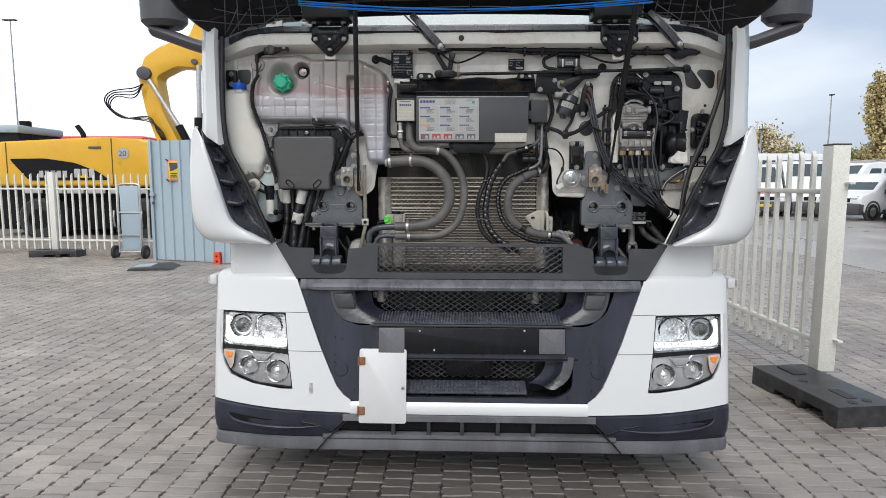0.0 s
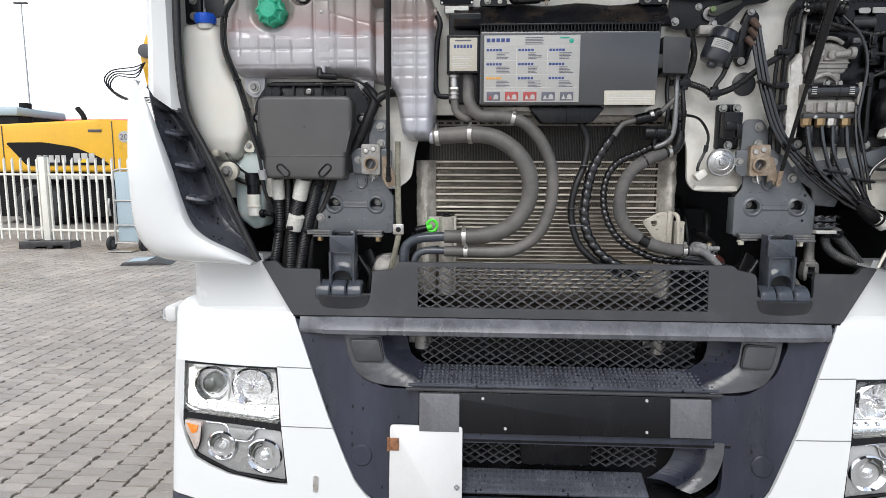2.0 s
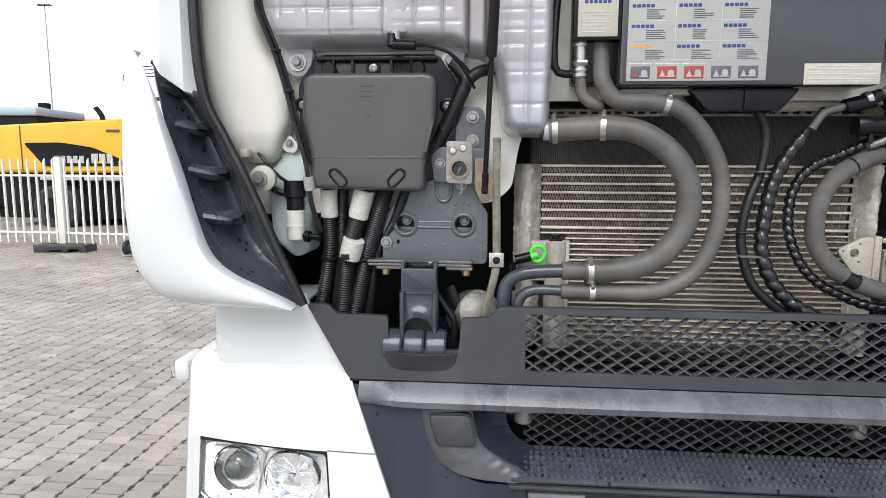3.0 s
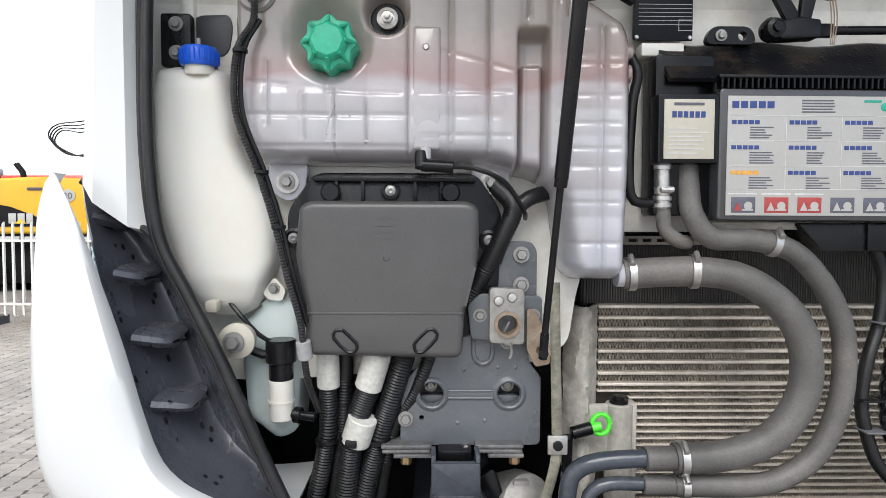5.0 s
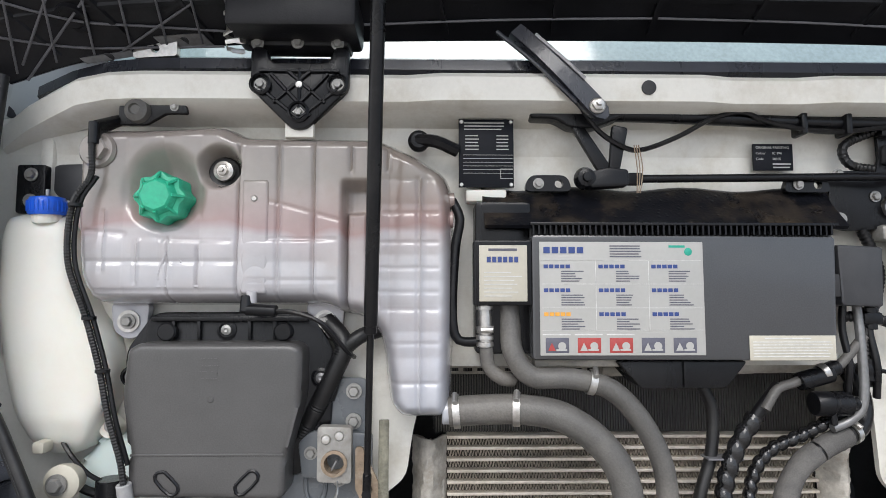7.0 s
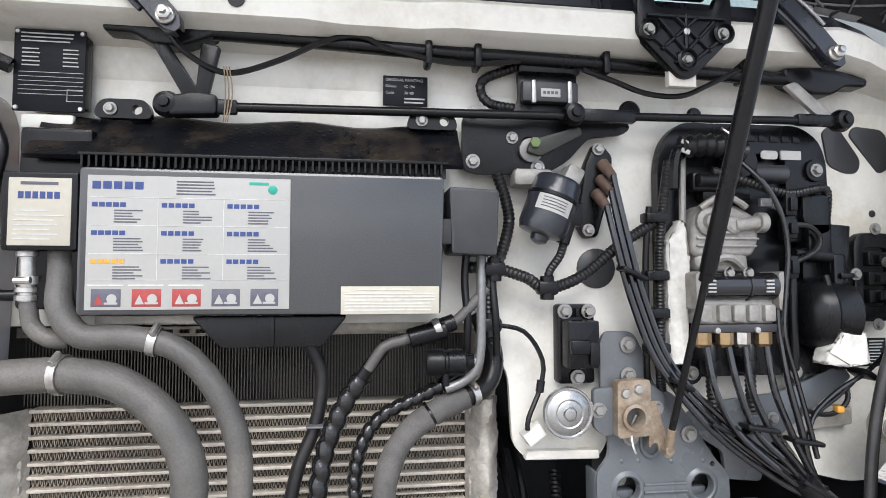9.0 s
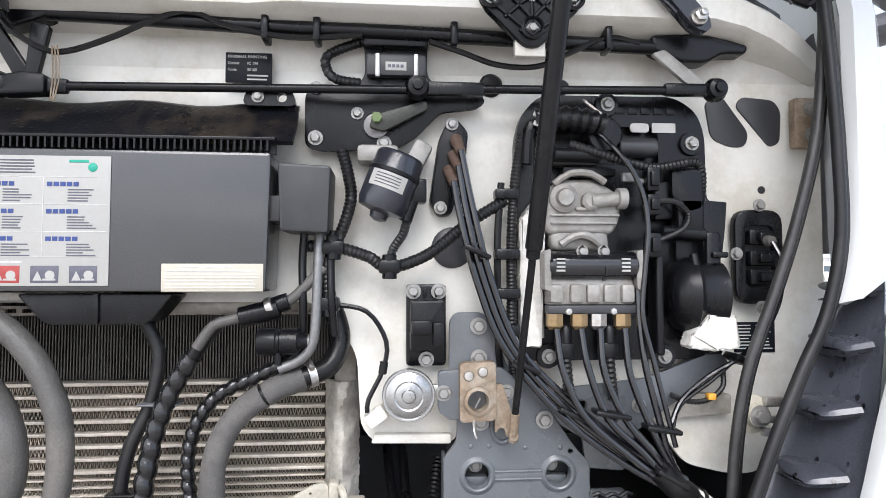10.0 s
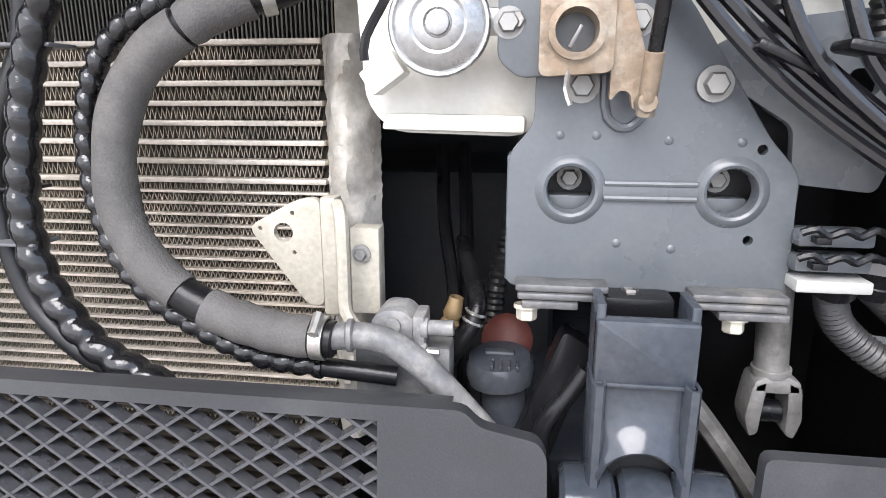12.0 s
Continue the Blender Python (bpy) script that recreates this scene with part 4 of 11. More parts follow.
part("horn_flange", ext(rnd([(0.43, 1.395), (0.565, 1.392), (0.565, 1.408), (0.435, 1.41)], 0.004), 0.135, 0.15, bev=0.003), FIREWALL, cab)
# windscreen foot: rubber strip and glass above
part("windscreen_seal", sheet([[(x, y + 0.06 * max(0, (abs(x) - 0.9) / 0.28) ** 2, z - 0.035 * max(0, (abs(x) - 0.95) / 0.23) ** 2) for x in np.linspace(-1.18, 1.18, 30)] for y, z in ((0.10, 2.166), (0.085, 2.176), (0.088, 2.196), (0.12, 2.211), (0.26, 2.216))], 0.006), WETBLACK, cab, "wet black windscreen seal")
part("windscreen", sheet([[(x, 0.25 + 0.30 * (z - 2.2) + 0.10 * (x / 1.18) ** 4, z) for x in np.linspace(-1.18, 1.18, 12)] for z in (2.210, 2.5, 3.0, 3.35)], 0.006), WINDSCREEN, cab, "windscreen glass, its pale light put into the colour")
# bay behind: closing walls, their near-black standing in for deep shade
part("bay_back", bx(-1.25, 1.25, 0.85, 0.87, 0.3, 2.1, 0), VOIDSHADE, cab)
part("bay_floor", bx(-1.2, 1.2, 0.15, 2.2, 0.30, 0.34, 0), VOIDSHADE, cab)
part("bay_roof", bx(-1.25, 1.25, 0.17, 0.86, 2.06, 2.08, 0), VOIDSHADE, cab)
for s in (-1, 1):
    part("bay_side", bx(s * 1.19 - 0.01, s * 1.19 + 0.01, 0.18, 0.86, 0.34, 1.3, 0), VOIDSHADE, cab)
# rubber seals round the opening
for s in (-1, 1):
    line = [(s * x + 0.006, y, z) for x, y, z in ((1.172, 0.035, 2.14), (1.172, 0.022, 2.02), (1.172, 0.012, 1.88), (1.166, 0.004, 1.735), (1.149, 0.0, 1.620), (1.106, -0.005, 1.534), (1.053, -0.014, 1.432), (0.998, -0.024, 1.312), (0.932, -0.038, 1.178))]
    if s > 0:
        line = [(x - 0.015 * min(1.0, max(0.0, (1.72 - z) / 0.12)), y, z) for x, y, z in line]
        part("flange_strip", tube([(x - 0.012, y + 0.008, z) for x, y, z in line[7:]], 0.0040, 8), FIREWALL, cab, "pale flange strip beside the seal")
    part("door_seal", join(tube(line, 0.0095, 10), tube([(x + s * 0.012, y + 0.004, z) for x, y, z in line], 0.0055, 8)), SEALBLACK, cab, "black rubber edge seal")

# ---- corner wind deflectors ----
def deflector(s):
    d = thing("wind_deflector", "white corner wind deflector with a ribbed wet black inner duct", "deflector", (s * 1.2, 0.1, 1.17), group="corner deflectors of the truck")
    # outer white skin: rows run from its inner rim to its outer edge
    inn = [(0.948, -0.040, 1.172), (0.966, -0.052, 1.186), (1.020, -0.068, 1.217), (1.070, -0.076, 1.243), (1.105, -0.080, 1.270), (1.128, -0.082, 1.304), (1.150, -0.082, 1.368), (1.168, -0.081, 1.433), (1.186, -0.078, 1.490), (1.208, -0.070, 1.553), (1.230, -0.060, 1.617), (1.250, -0.050, 1.667), (1.277, -0.040, 1.717)]
    out = [(0.955, 1.160), (1.06, 1.163), (1.19, 1.170), (1.265, 1.190), (1.316, 1.255), (1.329, 1.37), (1.323, 1.53), (1.296, 1.700), (1.284, 1.722)]
    n = 40
    li = spread(spline(inn, 0.01), n)
    lo = spread(spline([(x, 0, z) for x, z in out], 0.01), n)
    rim, rows = [], []
    for i in range(n + 1):
        a, b = li[i], lo[i]
        y0 = a.y
        rim.append(Vector((a.x, y0 + 0.012, a.z)))
        row = []
        for u, dy in ((0, 0.03), (0, 0.008), (0.03, 0.0), (0.15, -0.007), (0.3, -0.012), (0.45, -0.011), (0.6, -0.006), (0.75, 0.006), (0.85, 0.02), (0.96, 0.05), (1.0, 0.09), (1.0, 0.30)):
            p = a.lerp(b, u)
            row.append((s * p.x, y0 + dy * (1 - 0.90 * min(1.0, max(0.0, (i / n - 0.60) / 0.32)) ** 1.5), p.z))
        rows.append(row)
    part("outer_skin", sheet(rows, 0.006), WHITE, d, "glossy white shell")
    # black duct: from the door seal back and outwards, open to the air beside the horn of the skin
    edge = spread(spline([(0.936, -0.032, 1.180), (1.002, -0.018, 1.312), (1.057, -0.008, 1.432), (1.110, 0.001, 1.534), (1.153, 0.008, 1.618)], 0.01), n)
    roof = Vector((1.306, 0.08, 1.712))

    def duct(i, q, lift=0.0):
        u = i / n
        g = max(0.0, (u - 0.45) / 0.55) ** 1.5
        a, b = edge[i], (rim[min(n, round(0.80 * i))] + Vector((0.014, 0.022, 0))).lerp(roof, g)
        p = a.lerp(b, q)
        deep = (0.10 * math.sin(math.pi * min(1, u * 1.05 + 0.02)) ** 0.6 + 0.02) * math.sin(math.pi * q ** 1.5)
        return Vector((s * p.x - (0.012 * (1 - q) if s > 0 else 0.0), p.y + deep * (1 - lift), p.z))

    part("duct_wall", sheet([[duct(i, q) for q in np.linspace(0, 1, 17)] for i in range(n + 1)], 0.004), DUCTBLACK, d, "wet black plastic duct wall")
    part("duct_lip", tube([duct(n, q) + Vector((0, -0.004, 0.003)) for q in np.linspace(0, 1, 10)], 0.006, 8), RUBBER, d)
    for (xa, ya, za), (xe, ye, ze), r in (((1.276, 0.000, 1.656), (1.228, 0.060, 1.645), 0.013), ((1.228, -0.035, 1.568), (1.178, 0.020, 1.558), 0.015), ((1.198, -0.045, 1.470), (1.132, 0.012, 1.458), 0.016), ((1.168, -0.050, 1.368), (1.098, 0.004, 1.358), 0.016)):
        A, E = Vector((s * xa, ya, za)), Vector((s * xe, ye, ze))
        rib = []
        for u in np.linspace(0.0, 1.0, 14):
            c = A.lerp(E, u) + Vector((-s * 0.016, 0.034, 0)) * (1 - u)
            w = r * max(0.02, 1 - max(0.0, u) ** 5) ** 0.5
            rib.append([c + Vector((0, dy * (0.3 + 0.7 * w / r), dz * w / r)) for dy, dz in ((0.10, -0.018), (0.03, -0.020), (0.0, -0.012), (-0.010, -0.002), (-0.006, 0.006), (0.012, 0.011), (0.10, 0.013))])
        part("duct_rib", sheet(rib, 0.002), DUCTBLACK, d)
    return d


for s in (-1, 1):
    deflector(s)
# side marker lamps on the bumper corners
for s in (-1, 1):
    mk = thing("side_marker_lamp", "small clear side marker lamp on the bumper corner", "lamp", (s * 1.30, 0.13, 0.95), group="side markers of the truck")
    part("marker_base", bx(s * 1.285 - 0.02, s * 1.285 + 0.02, 0.09, 0.20, 0.945, 1.0, 0.012), PLATEALU, mk)
    part("marker_lens", bx(s * 1.305 - 0.012, s * 1.305 + 0.012, 0.095, 0.19, 0.95, 0.99, 0.01), GLASSM, mk)

# ---- raised front flap ----
flap = thing("front_flap", "raised black plastic front flap with ribbed underside", "hood", (0, 0.05, 2.2))


def flap_pt(x, v):
    """v = 0 at the rear edge, 1 at the front edge; x is the place along the rear edge."""
    u = x / 1.27
    half = lerp(v, [-0.1, 0, 0.05, 0.1, 0.2, 0.4, 1.0], [1.17, 1.19, 1.225, 1.26, 1.31, 1.33, 1.28])
    return Vector((u * half, 0.18 - 0.10 * u * u - 0.88 * v, 2.283 - 0.07 * u * u - 0.065 * u ** 8 + 0.50 * v + 0.04 * v * v))


part("inner_skin", sheet([[flap_pt(x, v) for x in np.linspace(-1.27, 1.27, 41)] for v in np.concatenate((np.linspace(0, 0.2, 9), np.linspace(0.3, 1, 8)))], 0.012), FLAPBLACK, flap, "black ribbed inner skin")
part("outer_skin", sheet([[flap_pt(x, v) + Vector((0, 0.012, 0.016)) for x in np.linspace(-1.275, 1.275, 31)] for v in (0.0, 0.05, 0.1, 0.15, 0.2, 0.3, 0.5, 0.75, 1.0)], 0.01), WHITE, flap)
part("edge_lip", tube([flap_pt(x, 0) + Vector((0, 0.0, 0.004)) for x in np.linspace(-1.27, 1.27, 30)], 0.012, 8), RUBBER, flap)
for s in (-1, 1):
    part("side_lip", tube([flap_pt(s * 1.27, v) for v in (0, 0.03, 0.06, 0.1, 0.15, 0.2, 0.3, 0.45, 0.7, 1.0)], 0.016, 8), FLAPBLACK, flap)
for x in (-1.15, -1.02, -0.88, -0.42, -0.2, 0.0, 0.2, 0.42, 0.88, 1.02, 1.15):
    part("flap_rib", sheet([[flap_pt(x + dx, v) + Vector((0, 0, dz)) for v in np.linspace(0.03, 0.97, 10)] for dx, dz in ((-0.006, 0.0), (-0.004, -0.022), (0.004, -0.022), (0.006, 0.0))], 0.002), FLAPBLACK, flap)
for v in (0.10, 0.22, 0.36, 0.52, 0.7):
    part("flap_cross_rib", sheet([[flap_pt(x, v + dv) + Vector((0, 0, dz)) for x in np.linspace(-1.24, 1.24, 30)] for dv, dz in ((-0.005, 0.0), (-0.003, -0.018), (0.003, -0.018), (0.005, 0.0))], 0.002), FLAPBLACK, flap)
for s in (-1, 1):
    for k in range(7):
        a, b = flap_pt(s * (0.76 + 0.03 * k), 0.6), flap_pt(s * (0.84 + 0.065 * k), 0.02)
        part("corner_rib", tube([a - Vector((0, 0, 0.020)), (a + b) / 2 - Vector((0, 0, 0.024)), b - Vector((0, 0, 0.020))], 0.0022, 6), LIPGREY, flap)
    # hinge box and spring above each hinge plate
    part("hinge_box", bx(s * 0.665 - 0.11, s * 0.665 + 0.11, -0.02, 0.10, 2.21, 2.275, 0.01), FLAPBLACK, flap)
    part("hinge_block", bx(s * 0.665 - 0.09, s * 0.665 + 0.09, 0.045, 0.10, 2.202, 2.225, 0.006), FLAPBLACK, flap)
    part("spring", spiral([(s * 0.77, 0.03, 2.18), (s * 0.77, 0.02, 2.28)], 0.018, 0.004, 0.018), STEEL, flap, "small coil spring")
    part("latch_tab", ext(rnd([(s * 0.98, 2.20), (s * 0.90, 2.205), (s * 0.90, 2.235), (s * 0.98, 2.23)], 0.006), 0.10, 0.115, holes=(disc(s * 0.94, 2.218, 0.008, 10),)), STEEL, flap)
    bolt(flap, s * 0.665 - 0.07, 0.044, 2.205, 0.009)
    bolt(flap, s * 0.665 + 0.07, 0.044, 2.205, 0.009)
    bolt(flap, s * 0.665, 0.044, 2.207, 0.009)
for s in (-1, 1):
    for pts in (((1.27, 0.14), (1.13, 0.045), (1.0, 0.02), (0.87, 0.012)), ((1.07, 0.13), (1.21, 0.03)), ((1.02, 0.12), (1.23, 0.005)), ((0.86, 0.10), (1.05, 0.02)), ((1.16, 0.15), (1.07, 0.085), (0.96, 0.06), (0.82, 0.04)), ((0.60, 0.05), (0.3, 0.06), (0.0, 0.065))):
        part("thin_rib", tube([flap_pt(s * x, v) - Vector((0, 0, 0.020)) for x, v in pts], 0.0024, 6), LIPGREY, flap)
    c = flap_pt(s * 1.07, 0.085) - Vector((0, 0, 0.012))
    part("ring_boss", lathe([(0.020, 0), (0.027, 0.0), (0.027, 0.010), (0.020, 0.010), (0.018, 0.002), (0, 0.002)], c, (0, -0.45, -0.9), 20), FLAPBLACK, flap)
    for (xa, va), (xb, vb), m_ in (((0.98, 0.038), (0.89, 0.012), DULLSTEEL), ((1.13, 0.016), (1.04, 0.004), DULLSTEEL)):
        a, b = flap_pt(s * xa, va), flap_pt(s * xb, va)
        c, e = flap_pt(s * xb, vb), flap_pt(s * xa, vb)
        part("latch_plate", sheet([[p - Vector((0, 0, 0.016)) for p in (a, a.lerp(b, 0.5), b)], [p - Vector((0, 0, 0.016)) for p in (e, e.lerp(c, 0.5), c)]], 0.003), m_, flap, "pale latch plate")
        o = (a + c) / 2 - Vector((0, 0, 0.017))
        part("latch_slot", lathe([(0.010, 0), (0.009, 0.002), (0, 0.002)], o, (0, -0.45, -0.9), 12), VOIDSHADE, flap)
for k in range(4):
    line = [(x, -0.27 - 0.004 * k, 2.165 + 0.030 * (x / 0.72) ** 2 + 0.004 * math.sin(x * 5 + 1.7 * k) + 0.003 * k) for x in np.linspace(-0.72, 0.74, 16)]
    part("pull_cord", tube(line, 0.0026, 5), BLUEWIRE, flap, "thin blue cord")
for s in (-1, 1):
    part("cord_knot", tube([(s * 0.73, -0.27, 2.195), (s * 0.735, -0.25, 2.26), (s * 0.735, -0.26, 2.36), (s * 0.735, -0.28, 2.47)], 0.004, 5), FLAPBLACK, flap)


# ---- parts in the bay: coolant side ----
TANK = mat("translucent_stained_tank_plastic", (0.44, 0.44, 0.45), 0.20, var=0.16, scale=6, bump=0.06, bscale=40, stain=(0.36, 0.31, 0.28), stain_amt=0.5, stain_scale=5.0, coat=0.7, rvar=0.1, grit=0.03)
# coolant has stained the inside in level bands: brown above, rosy at the level, clear below
tn = TANK.node_tree
t_tc, t_sep, t_add = tn.nodes.new("ShaderNodeTexCoord"), tn.nodes.new("ShaderNodeSeparateXYZ"), tn.nodes.new("ShaderNodeMath")
t_noi, t_rng, t_rmp, t_mul = tn.nodes.new("ShaderNodeTexNoise"), tn.nodes.new("ShaderNodeMapRange"), tn.nodes.new("ShaderNodeValToRGB"), tn.nodes.new("ShaderNodeMix")
t_noi.inputs["Scale"].default_value = 7.0
tn.links.new(t_tc.outputs["Object"], t_sep.inputs[0])
tn.links.new(t_tc.outputs["Object"], t_noi.inputs["Vector"])
t_add.operation = "MULTIPLY_ADD"
tn.links.new(t_noi.outputs["Fac"], t_add.inputs[0])
t_add.inputs[1].default_value = 0.08
tn.links.new(t_sep.outputs["Z"], t_add.inputs[2])
t_rng.inputs["From Min"].default_value, t_rng.inputs["From Max"].default_value = 1.60, 2.12
tn.links.new(t_add.outputs[0], t_rng.inputs["Value"])
tn.links.new(t_rng.outputs["Result"], t_rmp.inputs["Fac"])
for pos, colr in ((0.0, (0.86, 0.88, 0.94)), (0.26, (0.92, 0.92, 0.97)), (0.50, (1.06, 1.04, 1.05)), (0.595, (1.02, 0.94, 0.95)), (0.625, (0.86, 0.60, 0.57)), (0.70, (0.80, 0.66, 0.60)), (0.78, (0.66, 0.60, 0.53)), (1.0, (0.60, 0.52, 0.47))):
    el = t_rmp.color_ramp.elements[0] if pos == 0.0 else (t_rmp.color_ramp.elements[-1] if pos == 1.0 else t_rmp.color_ramp.elements.new(pos))
    el.color = (*colr, 1)
t_mul.data_type, t_mul.blend_type = "RGBA", "MULTIPLY"
t_mul.inputs["Factor"].default_value = 1.0
t_b = tn.nodes["Principled BSDF"]
tn.links.new(t_b.inputs["Base Color"].links[0].from_socket, t_mul.inputs["A"])
tn.links.new(t_rmp.outputs["Color"], t_mul.inputs["B"])
tn.links.new(t_mul.outputs["Result"], t_b.inputs["Base Color"])

tank = thing("coolant_expansion_tank", "stained translucent plastic coolant tank with a green cap on the firewall", "coolant tank", (-0.75, 0.14, 1.55))
t_out = rnd([(-1.046, 1.79), (-1.055, 1.90), (-1.055, 2.04), (-1.03, 2.064), (-0.935, 2.066), (-0.80, 2.072), (-0.762, 2.052), (-0.525, 2.050), (-0.455, 2.018), (-0.400, 1.982), (-0.388, 1.945), (-0.387, 1.75), (-0.393, 1.565),
             (-0.408, 1.547), (-0.482, 1.547), (-0.503, 1.57), (-0.519, 1.69), (-0.545, 1.724), (-0.587, 1.731), (-0.62, 1.746), (-1.02, 1.746)], 0.02, 4)
CAPX, CAPZ = -0.887, 1.935


def soft(v):
    v = np.clip(v, 0, 1)
    return v * v * (3 - 2 * v)


def tank_body(outline):
    """Moulded shell over the outline: rounded rim, hollows for cap, plug and strut, and fine moulded lines."""
    P_ = np.array(outline)
    Q_ = np.roll(P_, -1, axis=0)
    xs, zs = np.arange(-1.062, -0.3805, 0.0032), np.arange(1.541, 2.0795, 0.0032)
    X, Z = np.meshgrid(xs, zs)
    pts = np.stack([X.ravel(), Z.ravel()], 1)
    best, near = np.full(len(pts), 9.0), np.zeros_like(pts)
    inside = np.zeros(len(pts), bool)
    for a, b in zip(P_, Q_):
        ab = b - a
        L2 = float(ab @ ab)
        if L2 < 1e-12:
            continue
        t = np.clip(((pts - a) @ ab) / L2, 0, 1)
        c = a + t[:, None] * ab
        d = np.hypot(*(pts - c).T)
        m = d < best
        best[m], near[m] = d[m], c[m]
        hit = ((a[1] > pts[:, 1]) != (b[1] > pts[:, 1])) & (pts[:, 0] < (b[0] - a[0]) * (pts[:, 1] - a[1]) / (b[1] - a[1] + 1e-12) + a[0])
        inside ^= hit
    u = np.clip(best / 0.032, 0, 1)
    y = np.where(inside, 0.148 - 0.096 * np.sqrt(np.clip(1 - (1 - u) ** 2.4, 0, 1)), 0.148)
    x, z = pts[:, 0], pts[:, 1]
    # broad cushions between the moulded lines
    y -= np.where(inside, 0.0042 * np.abs(np.sin((x + 0.764) * math.pi / 0.0655)) ** 0.7 * soft(best / 0.03), 0)
    y -= np.where(inside, 0.0022 * np.abs(np.sin((z - 1.614) * math.pi / 0.0437)) ** 0.8 * soft(best / 0.02) * soft((x + 0.535) / 0.02), 0)
    y -= np.where(inside, 0.0030 * np.abs(np.sin((z - 1.771) * math.pi / 0.050)) ** 0.7 * soft(best / 0.03) * soft((1.872 - z) / 0.02) * soft((-0.60 - x) / 0.02), 0)
    # hollow round the filler cap, drawn out to the lower side
    r = np.hypot((x + 0.893) / 0.078, (z - 1.945) / np.where(z > 1.945, 0.088, 0.078))
    y += 0.042 * soft((1.0 - r) / 0.7) * inside
    r = np.hypot(x + 0.799, z - 1.987) / 0.042
    y += 0.045 * soft((1.0 - r) / 0.5) * inside
    # recess behind the gas strut, with a raised tongue
    box = soft((x + 0.588) / 0.010) * soft((-0.530 - x) / 0.010) * soft((1.968 - z) / 0.02)
    y += 0.040 * box * inside
    tongue = soft((x + 0.580) / 0.006) * soft((-0.540 - x) / 0.006) * soft((1.912 - z) / 0.008)
    y -= 0.020 * tongue * inside
    # step down to the deeper side tank
    y -= 0.006 * soft((x + 0.528) / 0.010) * inside * soft(best / 0.03)
    # moulded lines: upright and level
    for x0, z0, z1 in ((-0.993, 1.80, 1.913), (-0.936, 1.78, 1.862), (-0.883, 1.745, 1.865), (-0.831, 1.771, 1.85), (-0.764, 1.747, 2.03), (-0.696, 1.75, 2.035), (-0.634, 1.75, 2.05), (-0.570, 1.975, 2.03), (-0.506, 1.975, 2.04), (-0.452, 1.556, 1.97)):
        g = np.exp(-((x - x0) / 0.0022) ** 2) * soft((z - z0) / 0.006) * soft((z1 - z) / 0.006)
        y += (0.0040 * g - 0.0030 * np.exp(-((x - x0 - 0.0045) / 0.0022) ** 2) * soft((z - z0) / 0.006) * soft((z1 - z) / 0.006)) * inside
    for z0, x0, x1, tilt in ((1.821, -1.028, -0.764, 0.0), (1.771, -1.022, -0.76, 0.0), (1.872, -1.03, -0.95, -0.08), (1.858, -0.90, -0.77, -0.03), (1.860, -0.75, -0.59, 0.0), (1.789, -0.75, -0.59, 0.0), (1.915, -0.757, -0.58, -0.27),
                             (1.854, -0.525, -0.412, 0.0), (1.810, -0.525, -0.412, 0.0), (1.769, -0.525, -0.412, 0.0), (1.739, -0.518, -0.412, 0.0), (1.681, -0.512, -0.412, 0.0), (1.614, -0.512, -0.412, 0.0), (1.905, -0.52, -0.412, 0.0)):
        zl = z0 + tilt * (x - (x0 + x1) / 2)
        g = np.exp(-((z - zl) / 0.0028) ** 2) * soft((x - x0) / 0.008) * soft((x1 - x) / 0.008)
        y += 0.0024 * g * inside
    keep = inside | (best < 0.0046)
    out = ~inside
    pts[out] = near[out]
    idx = np.full(len(pts), -1)
    idx[keep] = np.arange(keep.sum())
    bm = bmesh.new()
    vs = [bm.verts.new((float(p[0]), float(q), float(p[1]))) for p, q in zip(pts[keep], y[keep])]
    w = len(xs)
    grid = idx.reshape(len(zs), w)
    ins = inside.reshape(len(zs), w)
    for r_ in range(len(zs) - 1):
        for c_ in range(w - 1):
            q = (grid[r_, c_], grid[r_, c_ + 1], grid[r_ + 1, c_ + 1], grid[r_ + 1, c_])
            if min(q) >= 0 and (ins[r_, c_] or ins[r_, c_ + 1] or ins[r_ + 1, c_ + 1] or ins[r_ + 1, c_]):
                bm.faces.new([vs[k] for k in q])
    bmesh.ops.dissolve_degenerate(bm, edges=bm.edges, dist=1e-6)
    return bm


tb = part("body", tank_body(t_out), TANK, tank, "translucent moulded tank body", angle=80)
part("level_tube", join(bx(-0.757, -0.710, 0.046, 0.06, 1.765, 1.965, 0.008, 3), cyl((-0.735, 0.045, 1.70 + 0.05), (-0.735, 0.045, 1.77), 0.009)), TANK, tank)
part("fill_scale", bars(-0.93, -0.81, 1.776, 1.783, 1, 0.0495, 7, 0.6, 0.05), TANK, tb)
part("level_rivet", lathe([(0.006, 0), (0.004, 0.003), (0, 0.003)], (-0.735, 0.046, 1.93), (0, -1, 0), 10), STEEL, tank)
part("warning_triangle", tube([(-0.898, 0.0500, 1.792), (-0.878, 0.0500, 1.845), (-0.852, 0.0500, 1.80), (-0.898, 0.0500, 1.790)], 0.0022, 6), TANK, tb)
